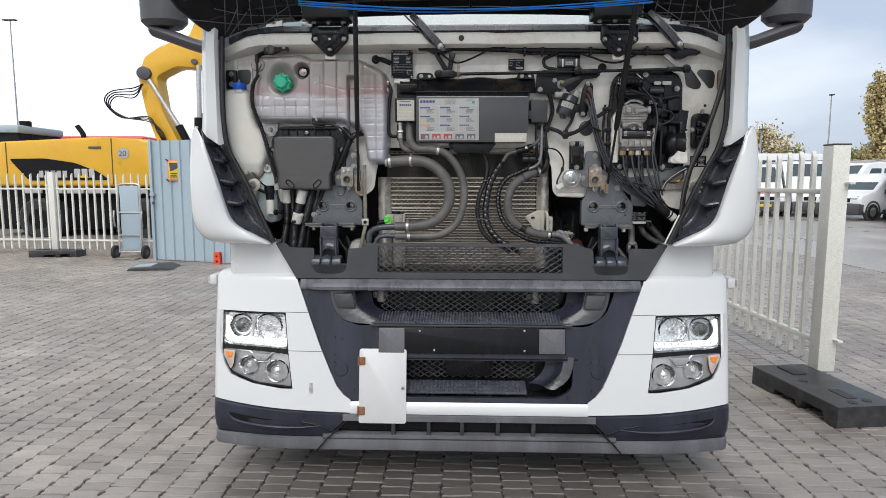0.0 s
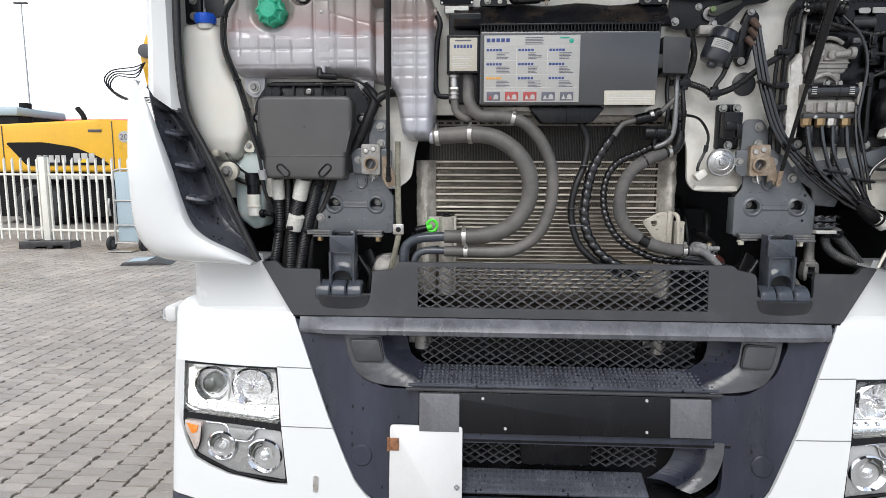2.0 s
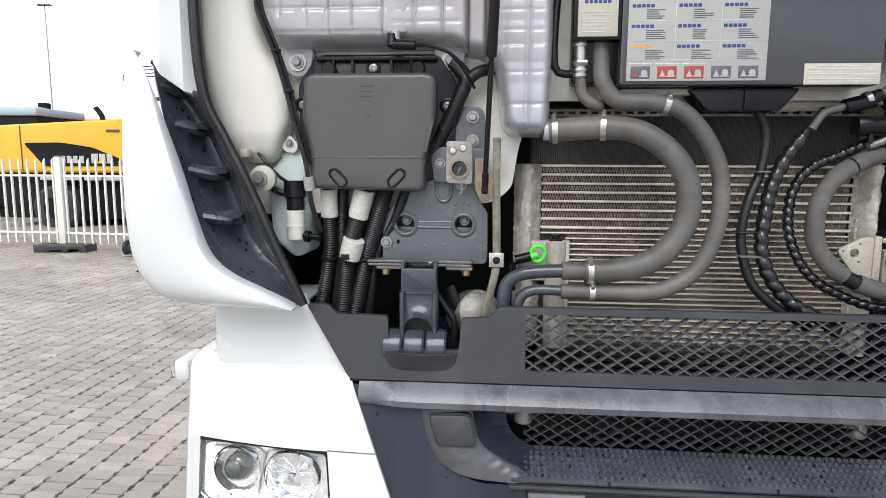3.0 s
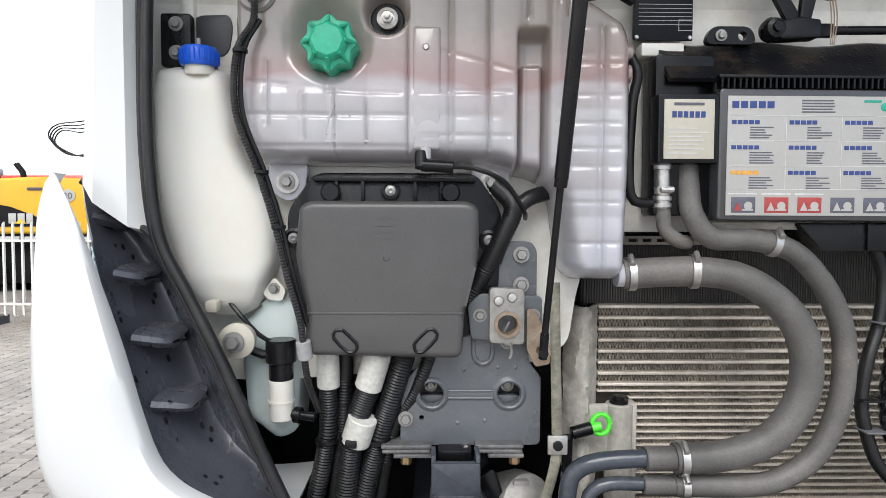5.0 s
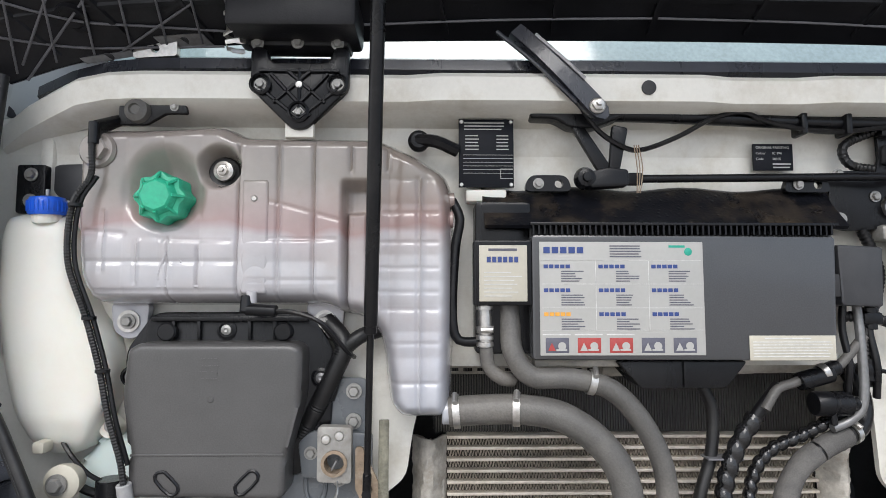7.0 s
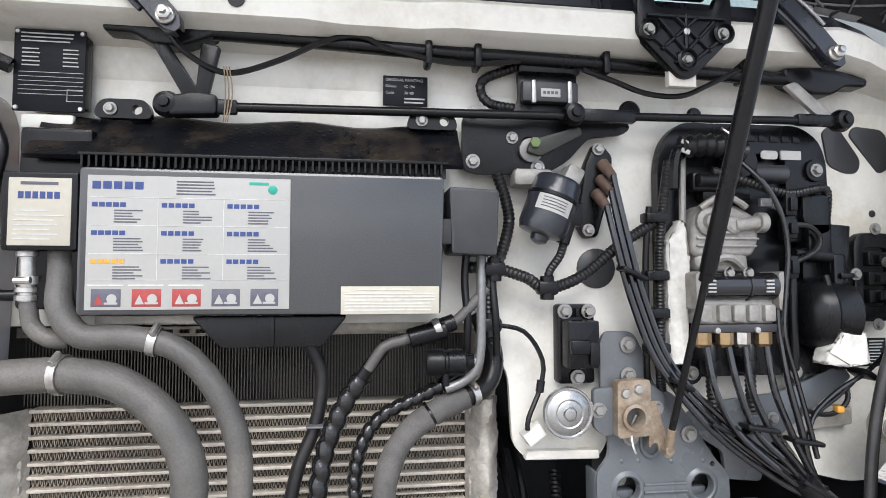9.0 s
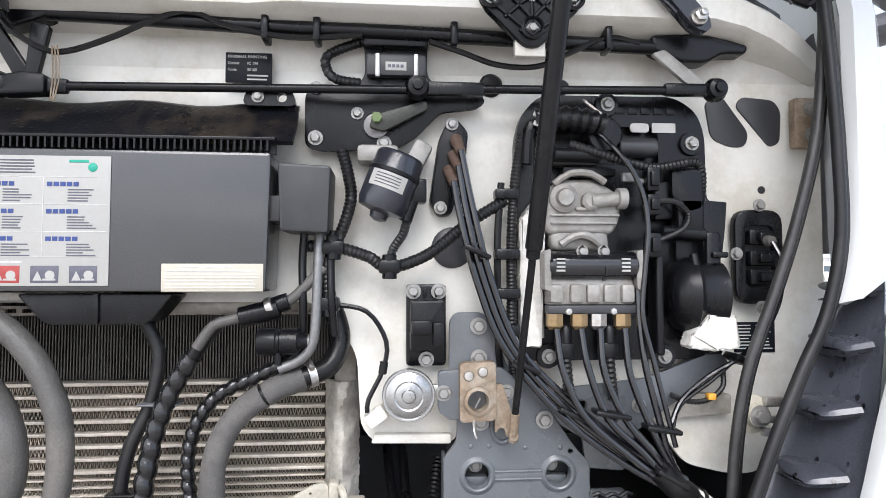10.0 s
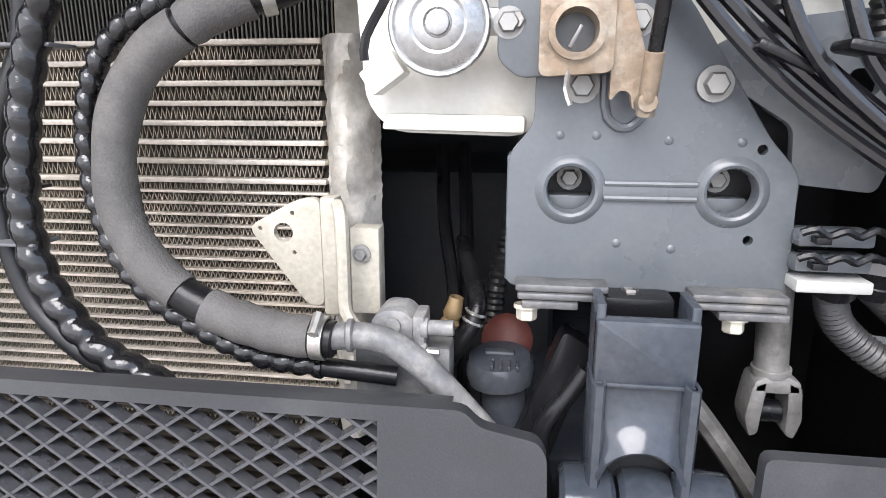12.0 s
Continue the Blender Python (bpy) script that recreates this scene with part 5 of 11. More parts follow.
# cap: eight-lobed grip
lob = []
for i in range(48):
    a = 2 * math.pi * i / 48
    r = 0.041 + 0.0035 * math.cos(8 * a)
    lob.append((CAPX + r * math.cos(a), CAPZ - 0.006 + r * math.sin(a)))
capm = part("filler_cap", join(ext(lob, 0.020, 0.07, bev=0.005), lathe([(0.033, 0), (0.029, 0.014), (0.024, 0.018), (0, 0.019)], (CAPX, 0.022, CAPZ - 0.006), (0, -1, 0), 8)), GREENCAP, tank, "green ribbed filler cap")
for i in range(8):
    a = 2 * math.pi * i / 8
    part("grip_rib", cyl((CAPX + 0.027 * math.cos(a), 0.006, CAPZ - 0.006 + 0.027 * math.sin(a)), (CAPX + 0.042 * math.cos(a), 0.024, CAPZ - 0.006 + 0.042 * math.sin(a)), 0.003, seg=6), GREENCAP, capm)
part("plug_seat", lathe([(0.029, 0), (0.029, 0.006), (0.026, 0.010), (0.020, 0.008), (0, 0.008)], (-0.799, 0.090, 1.982), (0, -1, 0), 24), RUBBER, tank, "dark sunken plug seat")
part("bleed_plug", join(lathe([(0.0175, 0), (0.0175, 0.010), (0.012, 0.012), (0.0115, 0.010), (0, 0.010)], (-0.799, 0.083, 1.984), (0, -1, 0), 22), lathe([(0.0095, 0.008), (0.0095, 0.018), (0.005, 0.019), (0.005, 0.026), (0, 0.027)], (-0.799, 0.083, 1.984), (0, -1, 0), 6)), STEEL, tank, "metal bleed valve")
part("hex_plug", join(lathe([(0.032, -0.012), (0.032, 0.010), (0.028, 0.015), (0, 0.015)], (-1.006, 0.055, 2.014), (0, -1, 0), 26), lathe([(0.021, 0.012), (0.020, 0.026), (0, 0.027)], (-1.006, 0.055, 2.014), (0, -1, 0), 6)), TANK, tank, "pale moulded hexagon plug")
for x in (-0.975, -0.622):
    part("mount_tab", ext(rnd([(x - 0.036, 1.75), (x + 0.036, 1.75), (x + 0.030, 1.70), (x + 0.010, 1.685), (x - 0.010, 1.685), (x - 0.030, 1.70)], 0.012), 0.118, 0.135, bev=0.004), TANK, tank)
    part("mount_washer", lathe([(0.020, 0), (0.020, 0.004), (0, 0.004)], (x, 0.117, 1.717), (0, -1, 0), 20), STEEL, tank)
    bolt(tank, x, 0.112, 1.717, 0.011)
part("side_lug", join(cyl((-1.045, 0.10, 1.895), (-1.045, 0.14, 1.895), 0.022), bx(-1.045, -1.02, 0.11, 0.14, 1.85, 1.91, 0.005)), TANK, tank)
parts("outlet_neck", (cyl((-0.41, 0.085, 1.560), (-0.388, 0.085, 1.560), 0.022), cyl((-0.41, 0.09, 1.90), (-0.39, 0.09, 1.90), 0.016), cyl((-0.41, 0.09, 1.935), (-0.388, 0.09, 1.935), 0.014)), TANK, tank)

# sensor bracket above the tank
sb = thing("sensor_bracket", "black steel bracket with a plug above the coolant tank", "bracket", (-0.93, 0.13, 2.06))
part("bracket_plate", ext(rnd([(-0.983, 2.062), (-0.983, 2.110), (-0.868, 2.106), (-0.862, 2.082), (-0.90, 2.082), (-0.935, 2.062)], 0.005), 0.095, 0.104, bev=0.002), BLACK, sb)
part("rubber_buffer", lathe([(0.022, 0), (0.020, 0.012), (0.010, 0.018), (0.008, 0.014), (0, 0.014)], (-0.948, 0.095, 2.085), (0, -1, 0), 20), HOSE, sb)
part("bracket_stay", bx(-0.98, -0.87, 0.10, 0.145, 2.10, 2.108, 0.002), BLACK, sb)
bolt(sb, -0.885, 0.094, 2.093, 0.006)
shift(sb, 0.0, -0.03, 0.003)

# washer bottle
wash = thing("washer_bottle", "tall white plastic washer bottle with a bright blue cap", "bottle", (-1.08, 0.12, 1.5))
prof_z = [1.486, 1.494, 1.515, 1.545, 1.58, 1.64, 1.69, 1.735, 1.78, 1.86, 1.895, 1.906, 1.911]
prof_l = [-1.100, -1.118, -1.135, -1.150, -1.165, -1.182, -1.190, -1.193, -1.194, -1.194, -1.190, -1.186, -1.172]
prof_r = [-1.052, -1.034, -1.020, -1.008, -0.992, -0.988, -1.002, -1.036, -1.056, -1.066, -1.074, -1.080, -1.092]
rows = []
for z in np.linspace(1.486, 1.911, 46):
    l, r = lerp(z, prof_z, prof_l), lerp(z, prof_z, prof_r)
    dp_ = lerp(z, [1.486, 1.51, 1.55, 1.87, 1.90, 1.911], [0.035, 0.055, 0.068, 0.070, 0.062, 0.035])
    row = []
    for k in range(21):
        a = math.pi * k / 20
        cx_, sy_ = math.cos(a), math.sin(a)
        row.append(((l + r) / 2 - (r - l) / 2 * math.copysign(abs(cx_) ** 0.42, cx_), 0.148 - dp_ * 1.08 * sy_ ** 0.4, z))
    rows.append(row)
part("bottle_body", sheet(rows, 0.003), WHITEPLASTIC, wash, "translucent white bottle")
part("neck", cyl((-1.113, 0.09, 1.894), (-1.113, 0.085, 1.914), 0.024), WHITEPLASTIC, wash)
cap2 = part("bottle_cap", lathe([(0.0, 0.0), (0.029, 0.0), (0.031, 0.004), (0.031, 0.024), (0.027, 0.031), (0.010, 0.034), (0, 0.034)], (-1.113, 0.088, 1.906), (0, -0.06, 1), 26), BLUECAP, wash, "bright blue screw cap")
for i in range(26):
    a = 2 * math.pi * i / 26
    part("cap_rib", cyl((-1.113 + 0.031 * math.cos(a), 0.088 + 0.031 * math.sin(a), 1.911), (-1.113 + 0.031 * math.cos(a), 0.087 + 0.031 * math.sin(a), 1.929), 0.0016, seg=5), BLUECAP, cap2)
part("cap_nub", cyl((-1.113, 0.086, 1.939), (-1.113, 0.085, 1.952), 0.003), LABEL, cap2)
low = rnd([(-1.065, 1.45), (-1.055, 1.30), (-1.00, 1.255), (-0.965, 1.27), (-0.955, 1.50), (-1.0, 1.53), (-1.04, 1.49)], 0.02, 4)
part("lower_tank", ext(low, 0.125, 0.23, bev=0.02, seg=4), BLUEFLUID, wash, "pale blue lower tank")
pm = part("pump", join(cyl((-0.985, 0.10, 1.405), (-0.985, 0.10, 1.445), 0.026), cyl((-0.985, 0.10, 1.375), (-0.985, 0.10, 1.407), 0.021)), BLACK, wash, "black washer pump")
part("pump_body", join(cyl((-0.985, 0.10, 1.305), (-0.985, 0.10, 1.376), 0.021), cyl((-0.985, 0.10, 1.335), (-0.985, 0.10, 1.34), 0.023)), WHITEPLASTIC, wash, "white pump cylinder")
part("pump_spout", join(cyl((-0.985, 0.10, 1.316), (-0.925, 0.09, 1.312), 0.008), cyl((-0.962, 0.097, 1.314), (-0.95, 0.095, 1.313), 0.014)), BLACK, wash)
part("filler_tab", ext(rnd([(-1.019, 1.525), (-0.999, 1.552), (-0.979, 1.53), (-0.985, 1.510), (-1.01, 1.512)], 0.006), 0.112, 0.135), WHITEPLASTIC, wash)
bolt(wash, -0.999, 0.112, 1.532, 0.008)
part("small_hose", tube([(-1.08, 0.10, 1.52), (-1.05, 0.085, 1.49), (-1.02, 0.09, 1.455), (-1.0, 0.10, 1.44)], 0.004, 7), RUBBER, wash)
part("hose_grip", lathe([(0, -0.03), (0.024, -0.03), (0.030, -0.006), (0.030, 0.004), (0.020, 0.010), (0, 0.010)], (-1.048, 0.062, 1.450), (0, -1, 0), 24), CREAM, wash, "cream rubber buffer")
part("grip_nub", bx(-1.100, -1.078, 0.055, 0.085, 1.497, 1.518, 0.006), CREAM, wash)
bolt(wash, -1.050, 0.050, 1.450, 0.014)
part("grip_arm", tube([(-1.05, 0.11, 1.43), (-1.02, 0.115, 1.415), (-0.995, 0.12, 1.42)], 0.008, 8), CONDUIT, wash)

for s, x in ((-1, -1.165), (1, 1.204)):
    x += 0.004
    hb = thing("hinge_stay", "small dark steel stay bolted at the edge of the opening", "bracket", (x, 0.14, 1.95), group="edge stays")
    part("stay_plate", ext(rect(x - 0.028, x + 0.024, 1.895, 1.985, 0.006), 0.132, 0.149, bev=0.003), RUST if s > 0 else BLACK, hb)
    bolt(hb, x, 0.131, 1.966, 0.010)
    bolt(hb, x, 0.131, 1.918, 0.010)
    shift(hb, 0.0, -0.018, 0.018 if s < 0 else 0.010)
for pts in ([(-1.156, 1.985), (-1.140, 2.010), (-1.082, 2.012), (-1.076, 1.990), (-1.083, 1.950), (-1.095, 1.938), (-1.132, 1.946)], [(1.030, 1.990), (1.047, 2.003), (1.064, 2.003), (1.113, 1.937), (1.106, 1.911), (1.079, 1.910), (1.041, 1.925)], [(1.088, 1.986), (1.100, 2.004), (1.162, 1.999), (1.176, 1.978), (1.172, 1.920), (1.153, 1.911)]):
    solo("blanking_patch", ext(rnd(pts, 0.014), 0.146, 0.151, bev=0.002), PANELGREY, "grey adhesive blanking patch on the white firewall", "patch", group="firewall patches")
for x, z, r in ((0.637, 2.013, 0.021), (0.765, 2.013, 0.014), (0.568, 1.725, 0.036)):
    solo("grommet", lathe([(r, -0.004), (r, 0.003), (r * 0.8, 0.007), (0, 0.008)], (x, 0.15, z), (0, -1, 0), 22), RUBBER if r < 0.03 else PANELGREY, "round rubber grommet in the white firewall", "grommet", group="firewall grommets")
# no holes cut: near-black discs paint their shade on the sheet
for x, z in ((1.134, 2.066), (1.136, 1.833), (0.90, 2.10)):
    solo("panel_hole", lathe([(0.007, -0.002), (0.007, 0.0015), (0.004, 0.0015), (0, 0.0005)], (x, 0.15, z), (0, -1, 0), 12), VOIDSHADE, "near-black disc on the firewall sheet, standing for a shaded hole", "hole", group="firewall holes")

# control unit cover
ecu = thing("control_unit_cover", "black plastic control unit cover below the coolant tank", "cover", (-0.80, 0.14, 1.42))
c_out = rnd([(-0.943, 1.668), (-0.925, 1.678), (-0.668, 1.678), (-0.650, 1.668), (-0.650, 1.585), (-0.674, 1.49), (-0.676, 1.418), (-0.934, 1.424), (-0.931, 1.50), (-0.950, 1.585)], 0.016, 4)
cv = part("cover", ext(c_out, 0.050, 0.125, bev=0.012, seg=4), COVER, ecu, "smooth black moulded cover")
part("cover_crease", bx(-0.930, -0.676, 0.0487, 0.053, 1.492, 1.496, 0.001), COVER, cv)
for x, k in ((-0.868, 1), (-0.737, -1)):
    a = radians(-45 * k)
    loop = [(x + math.cos(a) * dx - math.sin(a) * dz, 0.0495, 1.449 + math.sin(a) * dx + math.cos(a) * dz) for dx, dz in ((-0.016, 0.010), (0.016, 0.010), (0.023, 0.0), (0.016, -0.010), (-0.016, -0.010), (-0.023, 0.0), (-0.016, 0.010))]
    part("oval_boss", tube(loop, 0.003, 6), BLACK, cv)
part("moulding_mark", bars(-0.818, -0.786, 1.612, 1.655, 4, 0.0496, 4, 0.45, 0.3), COVER, cv)
part("moulding_dot", lathe([(0.006, 0), (0.005, 0.001), (0, 0.0015)], (-0.80, 0.0497, 1.585), (0, -1, 0), 12), COVER, cv)
b_out = rnd([(-0.978, 1.66), (-0.93, 1.728), (-0.648, 1.728), (-0.604, 1.66), (-0.61, 1.52), (-0.66, 1.44), (-0.94, 1.44), (-0.972, 1.52)], 0.02, 4)
bp_ = part("back_plate", ext(b_out, 0.115, 0.148, bev=0.006), BLACK, ecu)
for x in (-0.89, -0.845, -0.755, -0.71):
    part("plate_rib", bx(x - 0.003, x + 0.003, 0.105, 0.118, 1.68, 1.715, 0.001), BLACK, bp_)
part("top_beam", bx(-0.93, -0.65, 0.103, 0.118, 1.712, 1.722, 0.003), BLACK, bp_)
for x in (-0.900, -0.695):
    part("round_boss", lathe([(0.017, 0), (0.017, 0.012), (0.014, 0.015), (0, 0.015)], (x, 0.115, 1.694), (0, -1, 0), 18), BLACK, bp_)
for x, z in ((-0.798, 1.697), (-0.965, 1.615), (-0.628, 1.612)):
    part("screw", join(lathe([(0.0095, 0), (0.009, 0.004), (0.004, 0.0055), (0, 0.003)], (x, 0.114, z), (0, -1, 0), 16)), BOLTZINC if x > -0.9 and x < -0.7 else DULLSTEEL, ecu, "cross-head screw")
    part("screw_boss", lathe([(0.018, 0), (0.018, 0.010), (0.013, 0.012), (0.013, 0.002), (0, 0.002)], (x, 0.122, z), (0, -1, 0), 16), BLACK, ecu)

shift(ecu, 0.002, -0.008, 0.005)

# wiring looms below the cover
loomdef = [(((-0.905, 0.10, 1.43), (-0.905, 0.11, 1.36), (-0.91, 0.12, 1.26), (-0.94, 0.13, 1.12)), 0.017, 0.003), (((-0.875, 0.12, 1.43), (-0.880, 0.125, 1.33), (-0.885, 0.13, 1.24), (-0.905, 0.14, 1.10)), 0.014, 0.002),
           (((-0.815, 0.09, 1.43), (-0.835, 0.10, 1.36), (-0.862, 0.11, 1.27), (-0.885, 0.13, 1.10)), 0.021, 0.003), (((-0.768, 0.10, 1.43), (-0.795, 0.11, 1.34), (-0.820, 0.12, 1.26), (-0.858, 0.14, 1.10)), 0.020, 0.003),
           (((-0.722, 0.11, 1.43), (-0.752, 0.12, 1.35), (-0.795, 0.13, 1.27), (-0.825, 0.15, 1.10)), 0.012, 0.002), (((-0.62, 0.12, 1.72), (-0.585, 0.10, 1.675), (-0.605, 0.10, 1.62), (-0.635, 0.11, 1.56), (-0.66, 0.12, 1.51)), 0.017, 0.002),
           (((-0.525, 0.12, 1.70), (-0.56, 0.10, 1.688), (-0.59, 0.10, 1.655), (-0.615, 0.115, 1.58)), 0.014, 0.002)]
for pts, r, rib in loomdef:
    lm = thing("wiring_loom", "black corrugated wiring loom running down from the cover", "cable", pts[-1], group="wiring looms")
    part("conduit", tube(pts, r, 12, rib=rib * 0.5, pitch=0.0055), CONDUIT, lm)
    if r > 0.016 and pts[0][2] < 1.5:
        a, b = Vector(pts[0]), Vector(pts[1])
        if r != 0.020:
            part("white_tape", cyl(a.lerp(b, 0.05), a.lerp(b, 1.0), r + 0.003), TAPE, lm, "white cloth tape wrap")
        c = Vector(pts[2])
        part("cable_tie", cyl(c + Vector((0, 0, 0.004)), c - Vector((0, 0, 0.004)), r + 0.004), RUBBER, lm)
tp = thing("cloth_tape_wrap", "white cloth tape round a black loom", "tape", (-0.87, 0.1, 1.3))
part("wrap", cyl((-0.843, 0.095, 1.31), (-0.858, 0.105, 1.262), 0.026), TAPE, tp)
part("tie_head", bx(-0.872, -0.852, 0.072, 0.084, 1.262, 1.275, 0.002), RUBBER, tp)
hl = [(-0.992, 0.09, 2.075), (-1.004, 0.03, 2.03), (-1.004, 0.025, 1.965), (-1.029, 0.02, 1.914), (-1.032, 0.02, 1.82), (-0.998, 0.02, 1.726), (-0.972, 0.02, 1.64), (-0.955, 0.02, 1.565), (-0.936, 0.03, 1.486), (-0.928, 0.04, 1.396), (-0.915, 0.07, 1.33)]
hn = thing("sensor_harness", "black corrugated harness running past the coolant tank", "cable", hl[-1])
part("conduit", tube(hl, 0.0060, 8, rib=0.0010, pitch=0.005), CONDUIT, hn)
part("second_cable", tube([(x + 0.009, y + 0.004, z) for x, y, z in hl[2:9]], 0.0042, 8), RUBBER, hn)
part("elbow_plug", join(cyl((-1.004, 0.03, 2.02), (-1.004, 0.03, 2.058), 0.0095), cyl((-1.004, 0.035, 2.053), (-0.985, 0.075, 2.075), 0.010)), BLACK, hn)
for i in (3, 5, 6):
    c = Vector(hl[i])
    part("cable_tie", cyl(c + Vector((0.005, 0, 0.003)), c + Vector((0.005, 0, -0.003)), 0.0115), RUBBER, hn)
part("sleeve", cyl((-0.933, 0.035, 1.455), (-0.930, 0.04, 1.425), 0.012), mat("grey_sleeve", (0.35, 0.35, 0.35), 0.5, bump=0.05), hn)
lead = [(-0.735, 0.04, 1.745), (-0.70, 0.035, 1.738), (-0.66, 0.03, 1.735), (-0.61, 0.03, 1.715), (-0.575, 0.05, 1.67), (-0.565, 0.09, 1.655)]
ls = thing("level_sensor_lead", "black level sensor plug and lead under the coolant tank", "cable", (-0.73, 0.04, 1.74))
part("lead", tube(lead, 0.004, 7), RUBBER, ls)
part("plug", join(cyl((-0.742, 0.04, 1.74), (-0.69, 0.036, 1.737), 0.010), cyl((-0.742, 0.04, 1.735), (-0.742, 0.045, 1.762), 0.011)), BLACK, ls)


# ---- cab mounts, locks and struts, one each side ----
FOOTSTEEL = mat("grimy_grey_foot_steel", (0.125, 0.125, 0.128), 0.42, metal=0.3, var=0.35, scale=30, bump=0.5, bscale=130, stain=(0.34, 0.32, 0.28), stain_amt=0.6, stain_scale=22)
def cab_mount(s):
    c = 0.655
    g = thing("cab_mount_bracket", "blue-grey pressed steel mount bracket with bolts and two round wells", "bracket", (s * c, 0.14, 1.24), group="cab mount brackets")
    off = 0.010
    X = lambda a: s * a + off
    ba, la = (0.599, 0.593) if s > 0 else (0.578, 0.606)
    out = [(X(0.541), 1.252), (X(0.541), 1.376), (X(0.563), 1.400), (X(0.563), 1.47), (X(0.550), 1.50), (X(0.550), 1.60), (X(0.560), 1.615), (X(0.609), 1.615), (X(0.624), 1.59), (X(0.649), 1.52), (X(0.684), 1.505), (X(0.762), 1.388), (X(0.787), 1.362), (X(0.790), 1.252)]
    h1, h2, hz = X(0.597), X(0.734), 1.344
    pl = part("pressed_plate", ext(rnd(out, 0.012, 3), 0.115, 0.123, holes=(disc(h1, hz, 0.0205, 24), disc(h2, hz, 0.0205, 24), disc(X(0.755), 1.381, 0.0045, 10), disc(X(0.752), 1.302, 0.0045, 10)), bev=0.0035, seg=3), BLUEGREY, g, "blue-grey pressed plate")
    part("side_flange", bx(min(X(0.540), X(0.546)), max(X(0.540), X(0.546)), 0.119, 0.165, 1.256, 1.374, 0.002), BLUEGREY, g)
    part("side_flange", bx(min(X(0.784), X(0.790)), max(X(0.784), X(0.790)), 0.119, 0.165, 1.256, 1.362, 0.002), BLUEGREY, g)
    # near-black sheet added behind the plate, painting in the depth of its wells
    part("inner_web", bx(min(X(0.55), X(0.78)), max(X(0.55), X(0.78)), 0.156, 0.162, 1.25, 1.40, 0), VOIDSHADE, g)
    for h, dx in ((h1, 0.001), (h2, -0.004 if s > 0 else -0.002)):
        part("well_rim", lathe([(0.0200, -0.012), (0.0205, 0.000), (0.0215, 0.0035), (0.0240, 0.0050), (0.0270, 0.0042), (0.0300, 0.0012), (0.0325, -0.0005), (0.0325, -0.003)], (h, 0.1152, hz), (0, -1, 0), 32), BLUEGREY, pl)
        bolt(g, h + dx, 0.150, hz + 0.007, 0.0095)
        part("well_shelf", bx(h - 0.02, h + 0.02, 0.135, 0.156, hz - 0.026, hz - 0.008, 0.002), BLUEGREY, g)
    x0, x1 = min(h1, h2) + 0.029, max(h1, h2) - 0.029
    part("bridge_bead", join(bx(x0 - 0.003, x1 + 0.003, 0.1125, 0.118, hz - 0.0062, hz + 0.0062, 0.0026, 3), cyl((x0, 0.1135, hz + 0.0065), (x1, 0.1135, hz + 0.0065), 0.0028, seg=8), cyl((x0, 0.1135, hz - 0.0065), (x1, 0.1135, hz - 0.0065), 0.0028, seg=8)), BLUEGREY, pl)
    # pressed pocket that runs down from the catch
    gx = 0.649 if s > 0 else -0.634
    part("pressed_pocket", tube([(gx - 0.017, 0.1145, 1.470), (gx - 0.017, 0.1135, 1.418), (gx - 0.010, 0.113, 1.403), (gx, 0.113, 1.3985), (gx + 0.010, 0.113, 1.403), (gx + 0.017, 0.1135, 1.418), (gx + 0.017, 0.1145, 1.470)], 0.0042, 8), BLUEGREY, pl)
    spots = [(X(ba), 1.592, 0.0115, 0.113), (X(ba), 1.539, 0.0115, 0.113)]
    spots += [(0.549, 1.484, 0.0105, 0.100), (0.653, 1.484, 0.0105, 0.100), (0.612, 1.434, 0.012, 0.113), (0.720, 1.435, 0.012, 0.113)] if s > 0 else [(-0.641, 1.487, 0.0095, 0.100), (-0.548, 1.487, 0.0095, 0.100), (-0.592, 1.438, 0.010, 0.113), (-0.770, 1.301, 0.011, 0.113)]
    for x, z, r, y in spots:
        bolt(g, x, y, z, r)
    for x, z in ((0.586, 1.392), (0.617, 1.392), (0.678, 1.388), (0.738, 1.387), (0.640, 1.296), (0.688, 1.292)):
        part("dimple", lathe([(0.0045, 0), (0.0028, 0.0014), (0, 0.0018)], (X(x), 0.1152, z), (0, -1, 0), 8), BLUEGREY, pl)
    # lock catch
    part("catch_plate", ext(rnd([(X(la -0.063), 1.52), (X(la -0.063), 1.455), (X(la -0.045), 1.44), (X(la +0.060), 1.445), (X(la +0.067), 1.505), (X(la +0.045), 1.525)], 0.008), 0.098, 0.110, bev=0.002), BLUEGREY, g)
    part("catch_block", ext(rnd([(X(la -0.029), 1.535), (X(la -0.029), 1.440), (X(la +0.030), 1.443), (X(la +0.030), 1.537)], 0.008), 0.078, 0.100, holes=(disc(X(la +0.000), 1.475, 0.018, 20),), bev=0.003), RUST if s > 0 else CASTALU, g, "rust-stained lock catch")
    part("catch_ring", lathe([(0.017, 0.0), (0.0225, 0.003), (0.0225, 0.006), (0.017, 0.007), (0.016, -0.02), (0.015, -0.0205)], (X(la +0.000), 0.078, 1.475), (0, -1, 0), 22), RUST, g)
    # near-black disc for the shade inside the catch hole
    part("catch_floor", lathe([(0.018, 0), (0.018, 0.002), (0, 0.002)], (X(la +0.000), 0.112, 1.475), (0, -1, 0), 16), VOIDSHADE, g)
